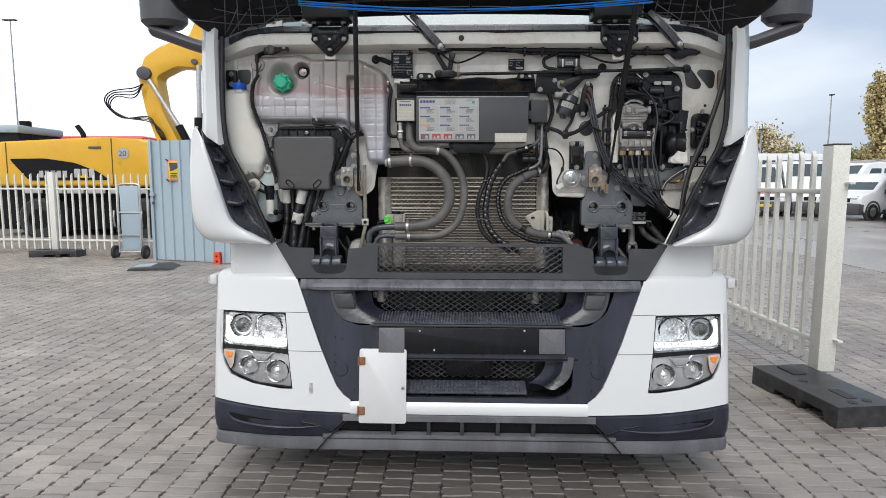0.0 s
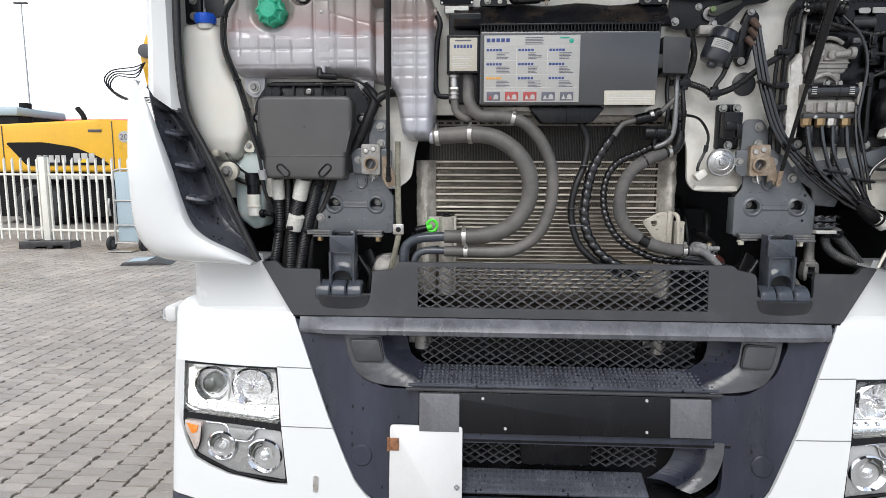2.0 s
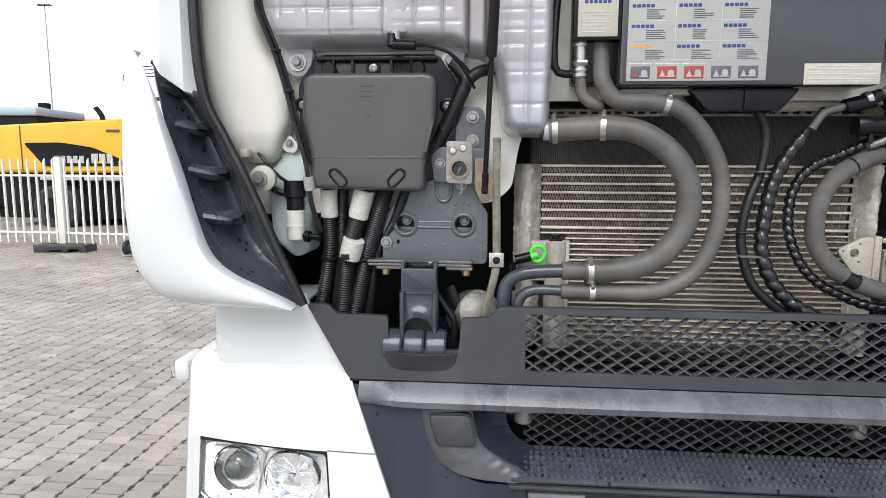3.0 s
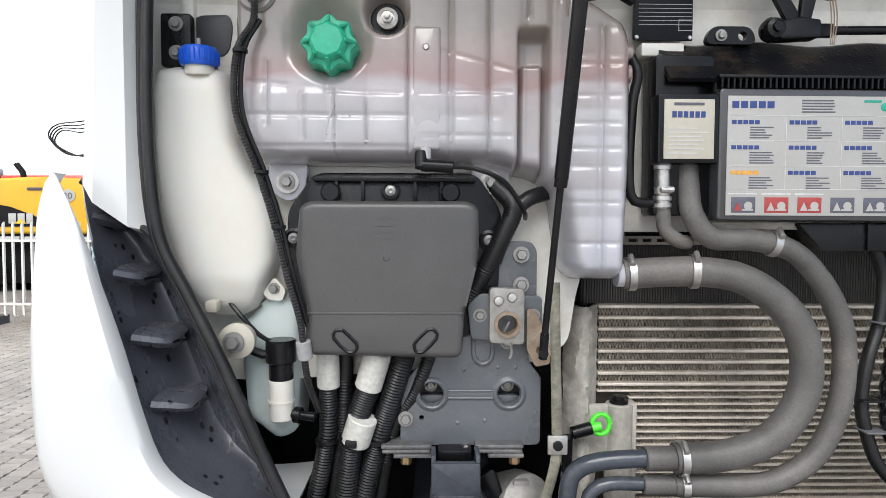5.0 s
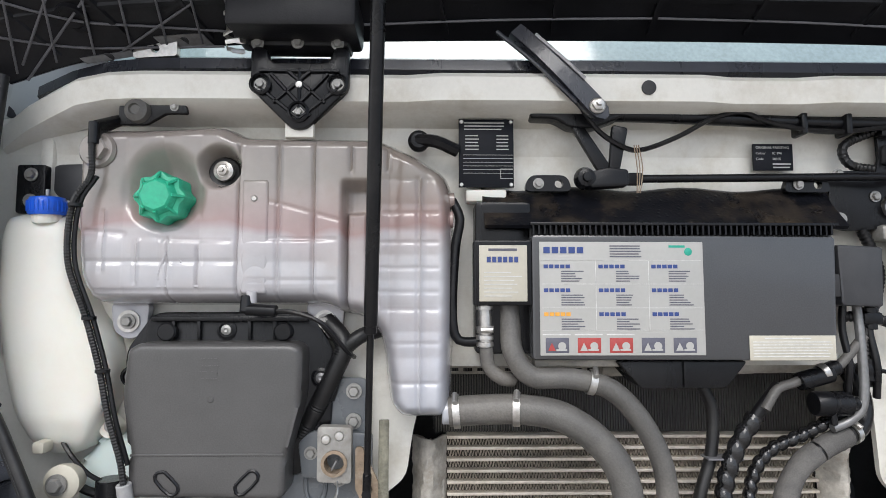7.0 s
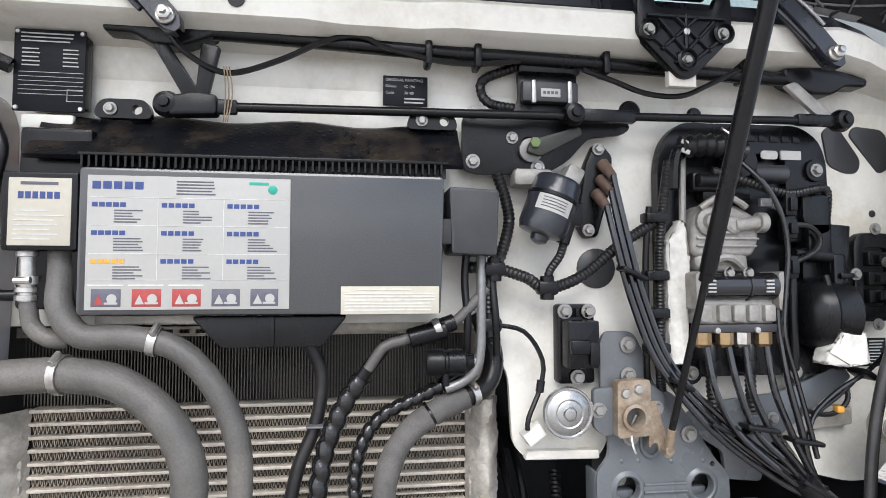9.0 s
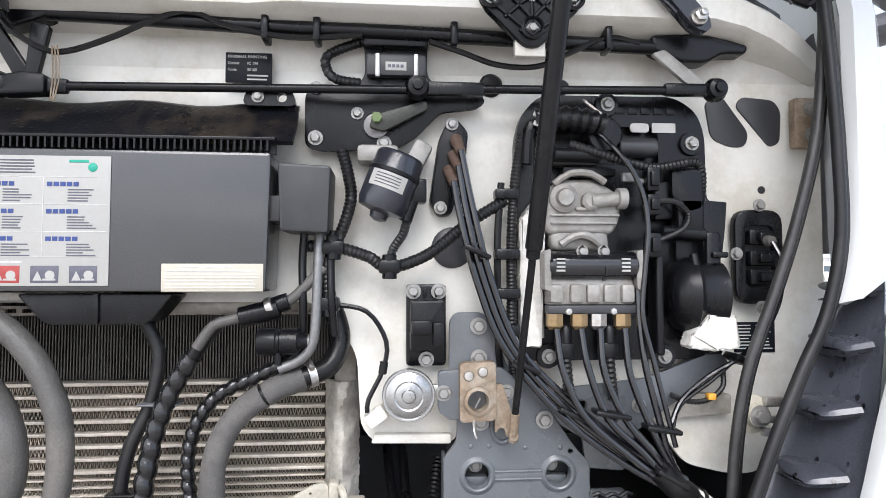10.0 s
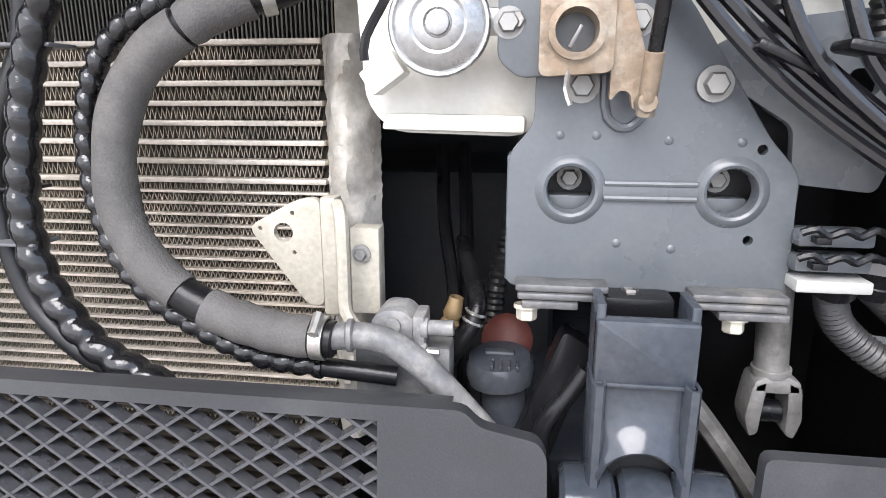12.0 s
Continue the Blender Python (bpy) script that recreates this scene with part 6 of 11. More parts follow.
    part("catch_tongue", moved(bx(-0.0016, 0.0016, -0.004, 0.004, -0.011, 0.008, 0.0008), Matrix.Translation((X(la +0.000), 0.082, 1.472)) @ Matrix.Rotation(radians(28), 4, "Y")), DULLSTEEL, g)
    for dx, dz in ((0.008, 0.046), (-0.015, 0.04)):
        part("catch_rivet", lathe([(0.009, 0), (0.007, 0.004), (0, 0.005)], (X(la +0.000) + dx, 0.078, 1.475 + dz), (0, -1, 0), 12), STEEL, g)
    part("spring_tail", tube([(X(la -0.005), 0.08, 1.445), (X(la -0.007), 0.07, 1.43), (X(la -0.003), 0.068, 1.418)], 0.0022, 5), STEEL, g)
    part("strut_bracket", ext(rnd([(X(la -0.035), 1.50), (X(la -0.047), 1.50), (X(la -0.075), 1.44), (X(la -0.075), 1.405), (X(la -0.050), 1.40), (X(la -0.035), 1.43)] if s < 0 else [(0.632, 1.50), (0.645, 1.50), (0.662, 1.445), (0.663, 1.418), (0.651, 1.413), (0.648, 1.428), (0.640, 1.43), (0.632, 1.42)], 0.005), 0.085, 0.093), RUST, g)
    # clamp feet under the plate
    for x0, x1, bxx, lo in (((0.561, 0.643, 0.572, 0.0), (0.714, 0.794, 0.753, -0.003)) if s > 0 else ((-0.648, -0.564, -0.579, 0.0), (-0.812, -0.724, -0.769, 0.0))):
        part("clamp_foot", join(bx(x0, x1, 0.090, 0.14, 1.2545 + lo, 1.2615 + lo, 0.002), bx(x0 + 0.002, x1 - 0.002, 0.088, 0.135, 1.2475 + lo, 1.2538 + lo, 0.002), bx(x0 + 0.006 if bxx < (x0 + x1) / 2 - 0.01 else x0 + 0.022, x1 - 0.026 if bxx < (x0 + x1) / 2 - 0.01 else x1, 0.086, 0.12, 1.2400 + lo, 1.2468 + lo, 0.0015)), FOOTSTEEL, g)
        part("foot_bolt", join(lathe([(0.012, 0), (0.012, 0.004), (0, 0.004)], (bxx, 0.100, 1.240 + lo), (0, -0.15, -1), 16), lathe([(0.0095, 0.003), (0.0095, 0.013), (0.008, 0.015), (0, 0.015)], (bxx, 0.100, 1.240 + lo), (0, -0.15, -1), 6)), BRASS if s < 0 else CREAM, g)
    part("centre_bolt", lathe([(0.008, 0), (0.008, 0.008), (0, 0.009)], (s * 0.664, 0.108, 1.256), (0, -0.1, -1), 6), STEEL, g)
    # lower lock arm with its three-lobed roller
    a = thing("cab_lock_arm", "dark blue lock arm with a three-part roller", "lock arm", (s * 0.675, 0.06, 1.02), group="cab lock arms")
    k = 0.669 if s > 0 else -0.684
    part("arm_head", join(ext(rnd([(k - 0.041, 1.250), (k + 0.041, 1.250), (k + 0.041, 1.192), (k - 0.041, 1.192)], 0.004), 0.038, 0.050, bev=0.004), *[ext(rnd([(k + q - 0.004, 1.262), (k + q + 0.004, 1.262), (k + q + 0.004, 1.10), (k + q - 0.004, 1.10)], 0.002), 0.044, 0.085, bev=0.002) for q in (-0.037, 0.037)]), DARKBLUE, a)
    part("arm_neck", bx(k - 0.030, k + 0.030, 0.085, 0.12, 1.236, 1.254, 0.003), BLACK, a)
    for sd in (-1, 1):
        part("arm_rail", sheet([[(k + sd * xx, yy, z) for xx, yy in ((0.043, 0.070), (0.043, 0.030), (0.040, 0.025), (0.034, 0.025), (0.031, 0.030), (0.031, 0.050))] for z in (1.198, 1.175, 1.150, 1.125, 1.104, 1.088)], 0.003), DARKBLUE, a)
    # sunk panel between the rails, swept forward at its foot round an arched opening
    rows = []
    for q in np.linspace(0, 1, 9):
        row = []
        for x in np.linspace(-0.033, 0.033, 13):
            foot = 1.108 + 0.032 * math.sqrt(max(0.0, 1 - (x / 0.0335) ** 2))
            row.append((k + x, 0.046 - 0.022 * q ** 3, 1.192 + (foot - 1.192) * q))
        rows.append(row)
    part("arm_panel", sheet(rows, 0.004), DARKBLUE, a)
    # near-black sheet paints the shade under the arch
    part("arm_arch", bx(k - 0.034, k + 0.034, 0.060, 0.066, 1.095, 1.19, 0), VOIDSHADE, a)
    part("arm_seam", bx(k - 0.040, k + 0.040, 0.0355, 0.040, 1.1925, 1.1965, 0.0012), DARKBLUE, a)
    for i, x in enumerate((-0.050, 0.0, 0.050)):
        prof2 = [(0.0, -0.0235), (0.036, -0.0235), (0.041, -0.019), (0.043, 0.0), (0.041, 0.019), (0.036, 0.0235), (0.0, 0.0235)]
        part("roller", lathe(prof2, (k + x + 0.009 * s, 0.045, 1.067), (1, 0, 0), 24), DARKBLUE, a, "dark blue rubber roller")
    part("guide_bar", tube([(k - s * 0.040, 0.10, 1.176), (k - s * 0.056, 0.095, 1.152), (k - s * 0.076, 0.09, 1.126), (k - s * 0.080, 0.09, 1.10), (k - s * 0.074, 0.09, 1.06), (k - s * 0.066, 0.09, 1.02)], 0.0085, 10), BLACK, a, "black bent guide bar")
    # gas strut
    g2 = thing("gas_strut", "black gas strut holding up the front flap", "gas strut", (s * (0.547 if s < 0 else 0.656), 0.06, 1.43), group="gas struts")
    p0 = Vector((-0.538, 0.060, 1.430)) if s < 0 else Vector((0.659, 0.075, 1.420))
    p1 = Vector((-0.498, -0.200, 2.43)) if s < 0 else Vector((0.697, -0.327, 2.50))
    q = (1.715 - p0.z) / (p1.z - p0.z)
    part("rod", cyl(p0.lerp(p1, 0.02), p0.lerp(p1, q), 0.0058, seg=10), RUBBER, g2)
    part("cylinder", cyl(p0.lerp(p1, q), p1, 0.0112 if s < 0 else 0.0128, seg=16), RUBBER, g2, "black painted cylinder")
    part("rod_end", join(cyl(p0 + Vector((0, 0, -0.010)), p0.lerp(p1, 0.035), 0.0075, seg=12), cyl(p0 + Vector((0, -0.010, 0)), p0 + Vector((0, 0.02, 0)), 0.008, seg=10)), RUST if s > 0 else BLACK, g2)
    part("collar", cyl(p0.lerp(p1, q - 0.012), p0.lerp(p1, q + 0.004), 0.0105, seg=14), RUBBER, g2)
    # flap hinge plate: cast, ribbed
    h = thing("flap_hinge", "black cast hinge plate with three bolts under the flap", "hinge", (s * 0.665, 0.06, 2.07), group="flap hinges")
    hx = 0.687 if s > 0 else -0.660
    o = rnd([(hx - 0.086, 2.20), (hx - 0.086, 2.125), (hx - 0.012, 2.052), (hx + 0.012, 2.052), (hx + 0.086, 2.125), (hx + 0.086, 2.20), (hx + 0.058, 2.20), (hx + 0.052, 2.172), (hx - 0.052, 2.172), (hx - 0.058, 2.20)], 0.012, 3)
    hp = part("hinge_plate", ext(o, 0.036, 0.052, bev=0.004), BLACK, h)
    for pa, pb in (((-0.075, 2.13), (0.0, 2.07)), ((0.075, 2.13), (0.0, 2.07)), ((-0.07, 2.155), (0.07, 2.155)), ((-0.05, 2.15), (0.02, 2.075)), ((0.05, 2.15), (-0.02, 2.075)), ((-0.02, 2.155), (0.045, 2.098)), ((0.02, 2.155), (-0.045, 2.098)), ((0.0, 2.16), (0.0, 2.07))):
        part("cast_rib", cyl((hx + pa[0], 0.034, pa[1]), (hx + pb[0], 0.034, pb[1]), 0.0035, seg=6), BLACK, hp)
    for dx, dz in ((-0.067, 2.130), (0.067, 2.130), (0.0, 2.081)):
        part("bolt_well", lathe([(0.017, 0), (0.019, 0.008), (0.015, 0.010), (0.013, 0.004), (0, 0.004)], (hx + dx, 0.037, dz), (0, -1, 0), 18), BLACK, hp)
        bolt(h, hx + dx, 0.034, dz, 0.0085)
    part("centre_pin", lathe([(0.007, 0), (0.006, 0.004), (0, 0.005)], (hx, 0.035, 2.13), (0, -1, 0), 10), STEEL, hp)
    part("hinge_shim", bx(hx - 0.026, hx + 0.024, 0.045, 0.06, 2.04, 2.07, 0.002), FIREWALL, hp)
    shift(h, 0.0, 0.004, -0.009 if s > 0 else -0.001)


for s in (-1, 1):
    cab_mount(s)

# braided earth strap by the coolant side mount
st = thing("earth_strap", "braided tinned earth strap hanging beside the mount bracket", "strap", (-0.54, 0.1, 1.1))
part("braid", tube([(-0.512, 0.095, 1.545), (-0.512, 0.085, 1.45), (-0.510, 0.08, 1.35), (-0.509, 0.078, 1.265), (-0.515, 0.075, 1.22), (-0.530, 0.08, 1.16), (-0.548, 0.09, 1.09)], 0.009, 8, 0.008, flat=0.4), BRAID, st)
part("strap_tab", bx(-0.526, -0.492, 0.068, 0.076, 1.252, 1.285, 0.002), STEEL, st)
part("strap_screw", lathe([(0.009, 0), (0.008, 0.004), (0, 0.005)], (-0.509, 0.068, 1.268), (0, -1, 0), 12), RUBBER, st)


# ---- radiator pack ----
ic = thing("charge_air_cooler", "dusty aluminium charge air cooler with dirty finned rows", "radiator", (0, 0.26, 1.03))
part("fin_bed", bx(-0.40, 0.345, 0.242, 0.30, 0.82, 1.484, 0), FIN, ic, "dirty fin bed")
BAR = mat("dusty_cooler_tube", (0.66, 0.60, 0.52), 0.48, metal=0.25, var=0.25, scale=9, bump=0.3, bscale=120, stain=(0.30, 0.24, 0.17), stain_amt=0.5, stain_scale=6, island=0.1)
TUBE_Z = [1.484 - 0.0219 * k for k in range(8)]
for z in TUBE_Z:
    part("cooler_tube", bx(-0.398, 0.343, 0.224, 0.262, z - 0.0031, z + 0.0031, 0.0014), BAR, ic)
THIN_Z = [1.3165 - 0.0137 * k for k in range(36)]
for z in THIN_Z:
    # lower tubes take the dark fin colour, painting in shade behind the mesh
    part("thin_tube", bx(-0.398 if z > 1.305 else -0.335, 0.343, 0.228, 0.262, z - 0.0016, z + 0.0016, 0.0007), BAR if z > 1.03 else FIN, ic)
rn = random.Random(5)
fv, ff = [], []
for levels, gap, x0, step in ((TUBE_Z, (0.0031, 0.0188), -0.396, 0.0066), (THIN_Z[:22], (0.0016, 0.0121), -0.333, 0.0066)):
    for zz in levels:
        n_ = int((0.341 - x0) / step)
        za, zb = zz - gap[0], zz - gap[1]
        for i in range(n_):
            x = x0 + step * i
            w = 0.0011
            j1, j2 = rn.uniform(-0.0008, 0.0008), rn.uniform(-0.0008, 0.0008)
            n = len(fv)
            # one leg down, one leg up, each a thin slat seen edge on
            a, b, c = x + j1, x + step * 0.5 + j2, x + step
            fv += [(a, 0.234, za), (a + w, 0.234, za), (b + w, 0.234, zb), (b, 0.234, zb), (c, 0.234, za), (c + w, 0.234, za), (a, 0.26, za), (b, 0.26, zb), (c, 0.26, za)]
            ff += [(n, n + 1, n + 2, n + 3), (n + 3, n + 2, n + 5, n + 4), (n, n + 3, n + 7, n + 6), (n + 3, n + 4, n + 8, n + 7)]
me = bpy.data.meshes.new("corrugated_fin")
me.from_pydata(fv, [], ff)
me.materials.append(FINWIRE)
o = new("corrugated_fin", me)
o.parent = ic
o.matrix_parent_inverse = Matrix.Translation(-Vector(ic.location))
tagged(o, kind="stuff")
TANKALU = mat("weathered_cast_tank", (0.47, 0.445, 0.40), 0.62, metal=0.1, var=0.35, scale=24, bump=0.8, bscale=90, stain=(0.24, 0.20, 0.155), stain_amt=0.6, stain_scale=18)
for x0, x1, nm in ((-0.466, -0.398, "end_tank"), (0.343, 0.405, "end_tank")):
    pr = [[(x0 + (x1 - x0) * u, 0.235 - 0.045 * math.sin(math.pi * min(1, max(0, u * (1.0 if x0 > 0 else 1.0)))), zq) for u in np.linspace(0, 1, 13)] for zq in np.linspace(1.03, 1.488, 70)]
    pr = [[(px_ + rn.uniform(-1, 1) * 0.0014, py_ - 0.0075 * max(0, math.sin(pz_ * 61 + 3 * math.sin(px_ * 90))) * max(0, math.sin(px_ * 140 + 2 * math.sin(pz_ * 37))) + rn.uniform(-1, 1) * 0.0022, pz_) for px_, py_, pz_ in row] for row in pr]
    part(nm, sheet(pr, 0.01), TANKALU, ic, "weathered cast aluminium end tank")
    wx = x1 - 0.012 if x0 < 0 else x0 + 0.012
    part("weld_bead", tube([(wx + 0.002 * math.sin(k * 1.7), 0.222, 1.03 + 0.0445 * k) for k in range(11)], lambda u: 0.006 + 0.0015 * math.sin(u * 130), 7, 0.006), ALU, ic)
part("header_cylinder", join(cyl((-0.362, 0.205, 1.03), (-0.362, 0.205, 1.30), 0.026), bx(-0.340, -0.328, 0.20, 0.23, 1.03, 1.30, 0.002)), ALU, ic, "pale aluminium receiver cylinder")
part("header_cap", lathe([(0.018, 0), (0.018, 0.008), (0.012, 0.010), (0.012, 0.016), (0, 0.017)], (-0.362, 0.205, 1.298), (0, 0, 1), 14), BLACK, ic)
part("side_bracket", join(bx(-0.43, -0.385, 0.195, 0.205, 1.20, 1.30, 0.002), bx(-0.46, -0.42, 0.17, 0.20, 1.24, 1.26, 0.003)), ALU, ic)

cd = thing("condenser", "black finned condenser above the charge air cooler", "radiator", (0, 0.29, 1.47))
part("core", bx(-0.425, 0.385, 0.262, 0.32, 1.486, 1.632, 0), FINDARK, cd)
fv, ff = [], []
for i in range(150):
    x = -0.42 + 0.80 * i / 150
    n = len(fv)
    fv += [(x, 0.252, 1.488), (x + 0.0022, 0.252, 1.488), (x + 0.0022, 0.252, 1.628), (x, 0.252, 1.628), (x, 0.265, 1.478), (x + 0.0022, 0.265, 1.478), (x + 0.0022, 0.265, 1.628), (x, 0.265, 1.628)]
    ff += [(n, n + 1, n + 2, n + 3), (n, n + 3, n + 7, n + 4), (n + 1, n + 5, n + 6, n + 2)]
me = bpy.data.meshes.new("condenser_fin")
me.from_pydata(fv, [], ff)
me.materials.append(mat("grey_condenser_fin", (0.10, 0.095, 0.085), 0.5, metal=0.4, var=0.3, scale=12, bump=0.1))
o = new("condenser_fin", me)
o.parent = cd
o.matrix_parent_inverse = Matrix.Translation(-Vector(cd.location))
tagged(o, kind="stuff")
part("perforated_edge", ext(rect(-0.43, 0.38, 1.605, 1.622), 0.243, 0.25, holes=[rect(-0.42 + 0.028 * k, -0.402 + 0.028 * k, 1.610, 1.617) for k in range(28)]), ALU, cd, "slotted metal edge strip")
part("cross_tube", tube([(-0.1, 0.19, 1.622), (0.12, 0.19, 1.625), (0.34, 0.20, 1.628), (0.39, 0.22, 1.60)], 0.016, 10), ALU, cd)
part("frame_side", bx(0.36, 0.40, 0.22, 0.26, 1.30, 1.62, 0.006), ALU, cd)

# triangular bracket on the cooler
DUSTYCREAM = mat("dusty_cream_paint", (0.45, 0.42, 0.35), 0.5, var=0.12, scale=14, bump=0.3, bscale=160, stain=(0.27, 0.24, 0.19), stain_amt=0.5, stain_scale=12)
tri = thing("cooler_bracket", "dusty pale triangular bracket with a round hole on the cooler", "bracket", (0.33, 0.17, 1.2))
part("triangle_plate", ext(rnd([(0.258, 1.284), (0.312, 1.314), (0.338, 1.318), (0.338, 1.20), (0.320, 1.20)], 0.012), 0.168, 0.176, holes=(disc(0.297, 1.279, 0.0105, 16), disc(0.272, 1.283, 0.0025, 8), disc(0.308, 1.300, 0.0025, 8), disc(0.308, 1.258, 0.0025, 8)), bev=0.0015), DUSTYCREAM, tri)
parts("fold", (bx(0.338, 0.356, 0.165, 0.19, 1.19, 1.318, 0.004), bx(0.366, 0.398, 0.175, 0.20, 1.19, 1.285, 0.003)), DUSTYCREAM, tri)
bolt(tri, 0.379, 0.173, 1.258, 0.008)
part("bent_tube", tube([(0.358, 0.165, 1.31), (0.366, 0.15, 1.30), (0.368, 0.145, 1.25), (0.370, 0.14, 1.205), (0.385, 0.13, 1.19)], 0.007, 8), DUSTYCREAM, tri)

shift(tri, 0.020, -0.012, 0.008)

# ---- coolant hoses ----
def hose(name, label, pts, r, clamps=(), material=None, cat="hose", rib=0.0):
    t = thing(name, label, cat, pts[-1], group="hoses of the engine bay")
    part("rubber_hose", tube(pts, r, 14, 0.01, rib=rib), material or HOSE, t)
    line = spline(pts, 0.004)
    for u in clamps:
        i = min(len(line) - 2, max(1, int(u * (len(line) - 1))))
        p = Vector(line[i])
        d = (Vector(line[i + 1]) - Vector(line[i - 1])).normalized()
        c = part("hose_clamp", join(lathe([(r + 0.001, -0.006), (r + 0.0035, -0.006), (r + 0.0035, 0.006), (r + 0.001, 0.006)], p, d, 20)), STEEL, t, "steel hose clamp")
        upv = Vector((0, -0.6, 0.8)) - d * d.dot(Vector((0, -0.6, 0.8)))
        upv.normalize()
        sd = d.cross(upv)
        part("clamp_screw", cyl(p + upv * (r + 0.006) - sd * 0.011, p + upv * (r + 0.006) + sd * 0.011, 0.005, seg=8), STEEL, c)
    return t


hose("upper_coolant_hose", "thick dusty rubber coolant hose curving down over the cooler",
     [(-0.398, 0.085, 1.560), (-0.327, 0.08, 1.565), (-0.268, 0.07, 1.566), (-0.207, 0.062, 1.556), (-0.151, 0.055, 1.522), (-0.112, 0.05, 1.474), (-0.096, 0.05, 1.415), (-0.103, 0.05, 1.355), (-0.136, 0.05, 1.302), (-0.182, 0.055, 1.268), (-0.246, 0.06, 1.251), (-0.312, 0.062, 1.248)], 0.0260, (0.02, 0.17, 0.985))
hose("lower_coolant_hose", "dusty rubber coolant hose running beside the thick one",
     [(-0.292, 0.085, 1.760), (-0.290, 0.08, 1.71), (-0.286, 0.07, 1.663), (-0.254, 0.065, 1.623), (-0.188, 0.063, 1.620), (-0.122, 0.062, 1.603), (-0.074, 0.06, 1.557), (-0.040, 0.058, 1.495), (-0.027, 0.058, 1.435), (-0.031, 0.058, 1.350), (-0.060, 0.058, 1.270), (-0.108, 0.058, 1.225), (-0.173, 0.06, 1.202), (-0.310, 0.065, 1.200)], 0.0185, (0.27, 0.985))
mp1 = hose("metal_coolant_pipe", "dark blue painted steel coolant pipe ends", [(-0.300, 0.062, 1.248), (-0.372, 0.064, 1.247), (-0.44, 0.066, 1.241), (-0.475, 0.07, 1.225), (-0.490, 0.07, 1.195), (-0.494, 0.07, 1.10)], 0.0155, (), DARKBLUE, "pipe")
part("pipe_end", cyl((-0.362, 0.062, 1.248), (-0.305, 0.062, 1.248), 0.021), HOSE, mp1)
mp2 = hose("metal_coolant_pipe", "dark blue painted steel coolant pipe ends", [(-0.295, 0.065, 1.200), (-0.368, 0.07, 1.201), (-0.42, 0.07, 1.201), (-0.446, 0.07, 1.190), (-0.458, 0.07, 1.165), (-0.460, 0.07, 1.09)], 0.012, (), DARKBLUE, "pipe")
part("pipe_end", cyl((-0.362, 0.068, 1.200), (-0.295, 0.065, 1.200), 0.017), HOSE, mp2)
hose("heater_pipe", "bare steel heater pipe with a rubber elbow", [(-0.335, 0.08, 1.735), (-0.332, 0.08, 1.66), (-0.326, 0.08, 1.635), (-0.305, 0.08, 1.618), (-0.285, 0.09, 1.615)], 0.0125, (0.22,), HOSE, "pipe")
hpipe = thing("heater_stub", "bare steel heater pipe stub below the small label box", "pipe", (-0.334, 0.08, 1.67))
part("stub_tube", cyl((-0.335, 0.078, 1.752), (-0.334, 0.078, 1.672), 0.0118), STEEL, hpipe)
for z in (1.742, 1.690, 1.678):
    part("stub_ring", cyl((-0.335, 0.078, z - 0.004), (-0.335, 0.078, z + 0.004), 0.0155), STEEL, hpipe)
hose("vent_hose", "thin black vent hose beside the coolant tank", [(-0.392, 0.09, 1.935), (-0.378, 0.085, 1.90), (-0.386, 0.085, 1.85), (-0.392, 0.08, 1.75), (-0.388, 0.08, 1.695), (-0.370, 0.08, 1.682), (-0.335, 0.085, 1.684), (-0.305, 0.09, 1.688)], 0.0085, (), RUBBER)
ret = [(0.350, 0.16, 1.645), (0.369, 0.15, 1.607), (0.377, 0.14, 1.565), (0.361, 0.125, 1.527), (0.322, 0.108, 1.511), (0.278, 0.1, 1.494), (0.229, 0.095, 1.463), (0.200, 0.09, 1.421), (0.187, 0.085, 1.370), (0.192, 0.08, 1.312), (0.224, 0.072, 1.265), (0.272, 0.068, 1.234), (0.336, 0.066, 1.214), (0.398, 0.065, 1.209)]
SLEEVE = mat("grey_foam_sleeve", (0.102, 0.098, 0.094), 0.62, var=0.2, scale=16, bump=0.5, bscale=420, stain=(0.19, 0.18, 0.165), stain_amt=0.45, stain_scale=8, spec=0.25)
rh = hose("return_hose", "return hose in a cut grey foam sleeve over the cooler", ret, 0.0172, (0.235, 0.985), RUBBER)
for a, b in ((0.255, 0.342), (0.353, 0.802), (0.821, 0.975)):
    ln_ = spline(ret, 0.004)
    seg_ = ln_[int(a * (len(ln_) - 1)):int(b * (len(ln_) - 1)) + 1:5]
    part("foam_sleeve", tube(seg_, lambda u: 0.0196 + 0.0006 * math.sin(u * 23), 16, 0.006), SLEEVE, rh, "grey foam sleeve")
GREYPIPE = mat("dusty_grey_painted_pipe", (0.15, 0.15, 0.152), 0.5, var=0.3, scale=22, bump=0.4, bscale=140, stain=(0.42, 0.40, 0.36), stain_amt=0.6, stain_scale=16)
rp = hose("return_pipe", "dusty grey painted coolant pipe bending down from the hose", [(0.392, 0.068, 1.210), (0.418, 0.072, 1.211), (0.445, 0.075, 1.206), (0.470, 0.077, 1.189), (0.495, 0.08, 1.164), (0.525, 0.085, 1.128), (0.56, 0.09, 1.085)], 0.0128, (), GREYPIPE, "pipe")
part("pipe_bead", lathe([(0.0128, -0.004), (0.0155, -0.002), (0.0155, 0.002), (0.0128, 0.004)], (0.412, 0.071, 1.2115), (1, 0.1, 0), 20), GREYPIPE, rp)
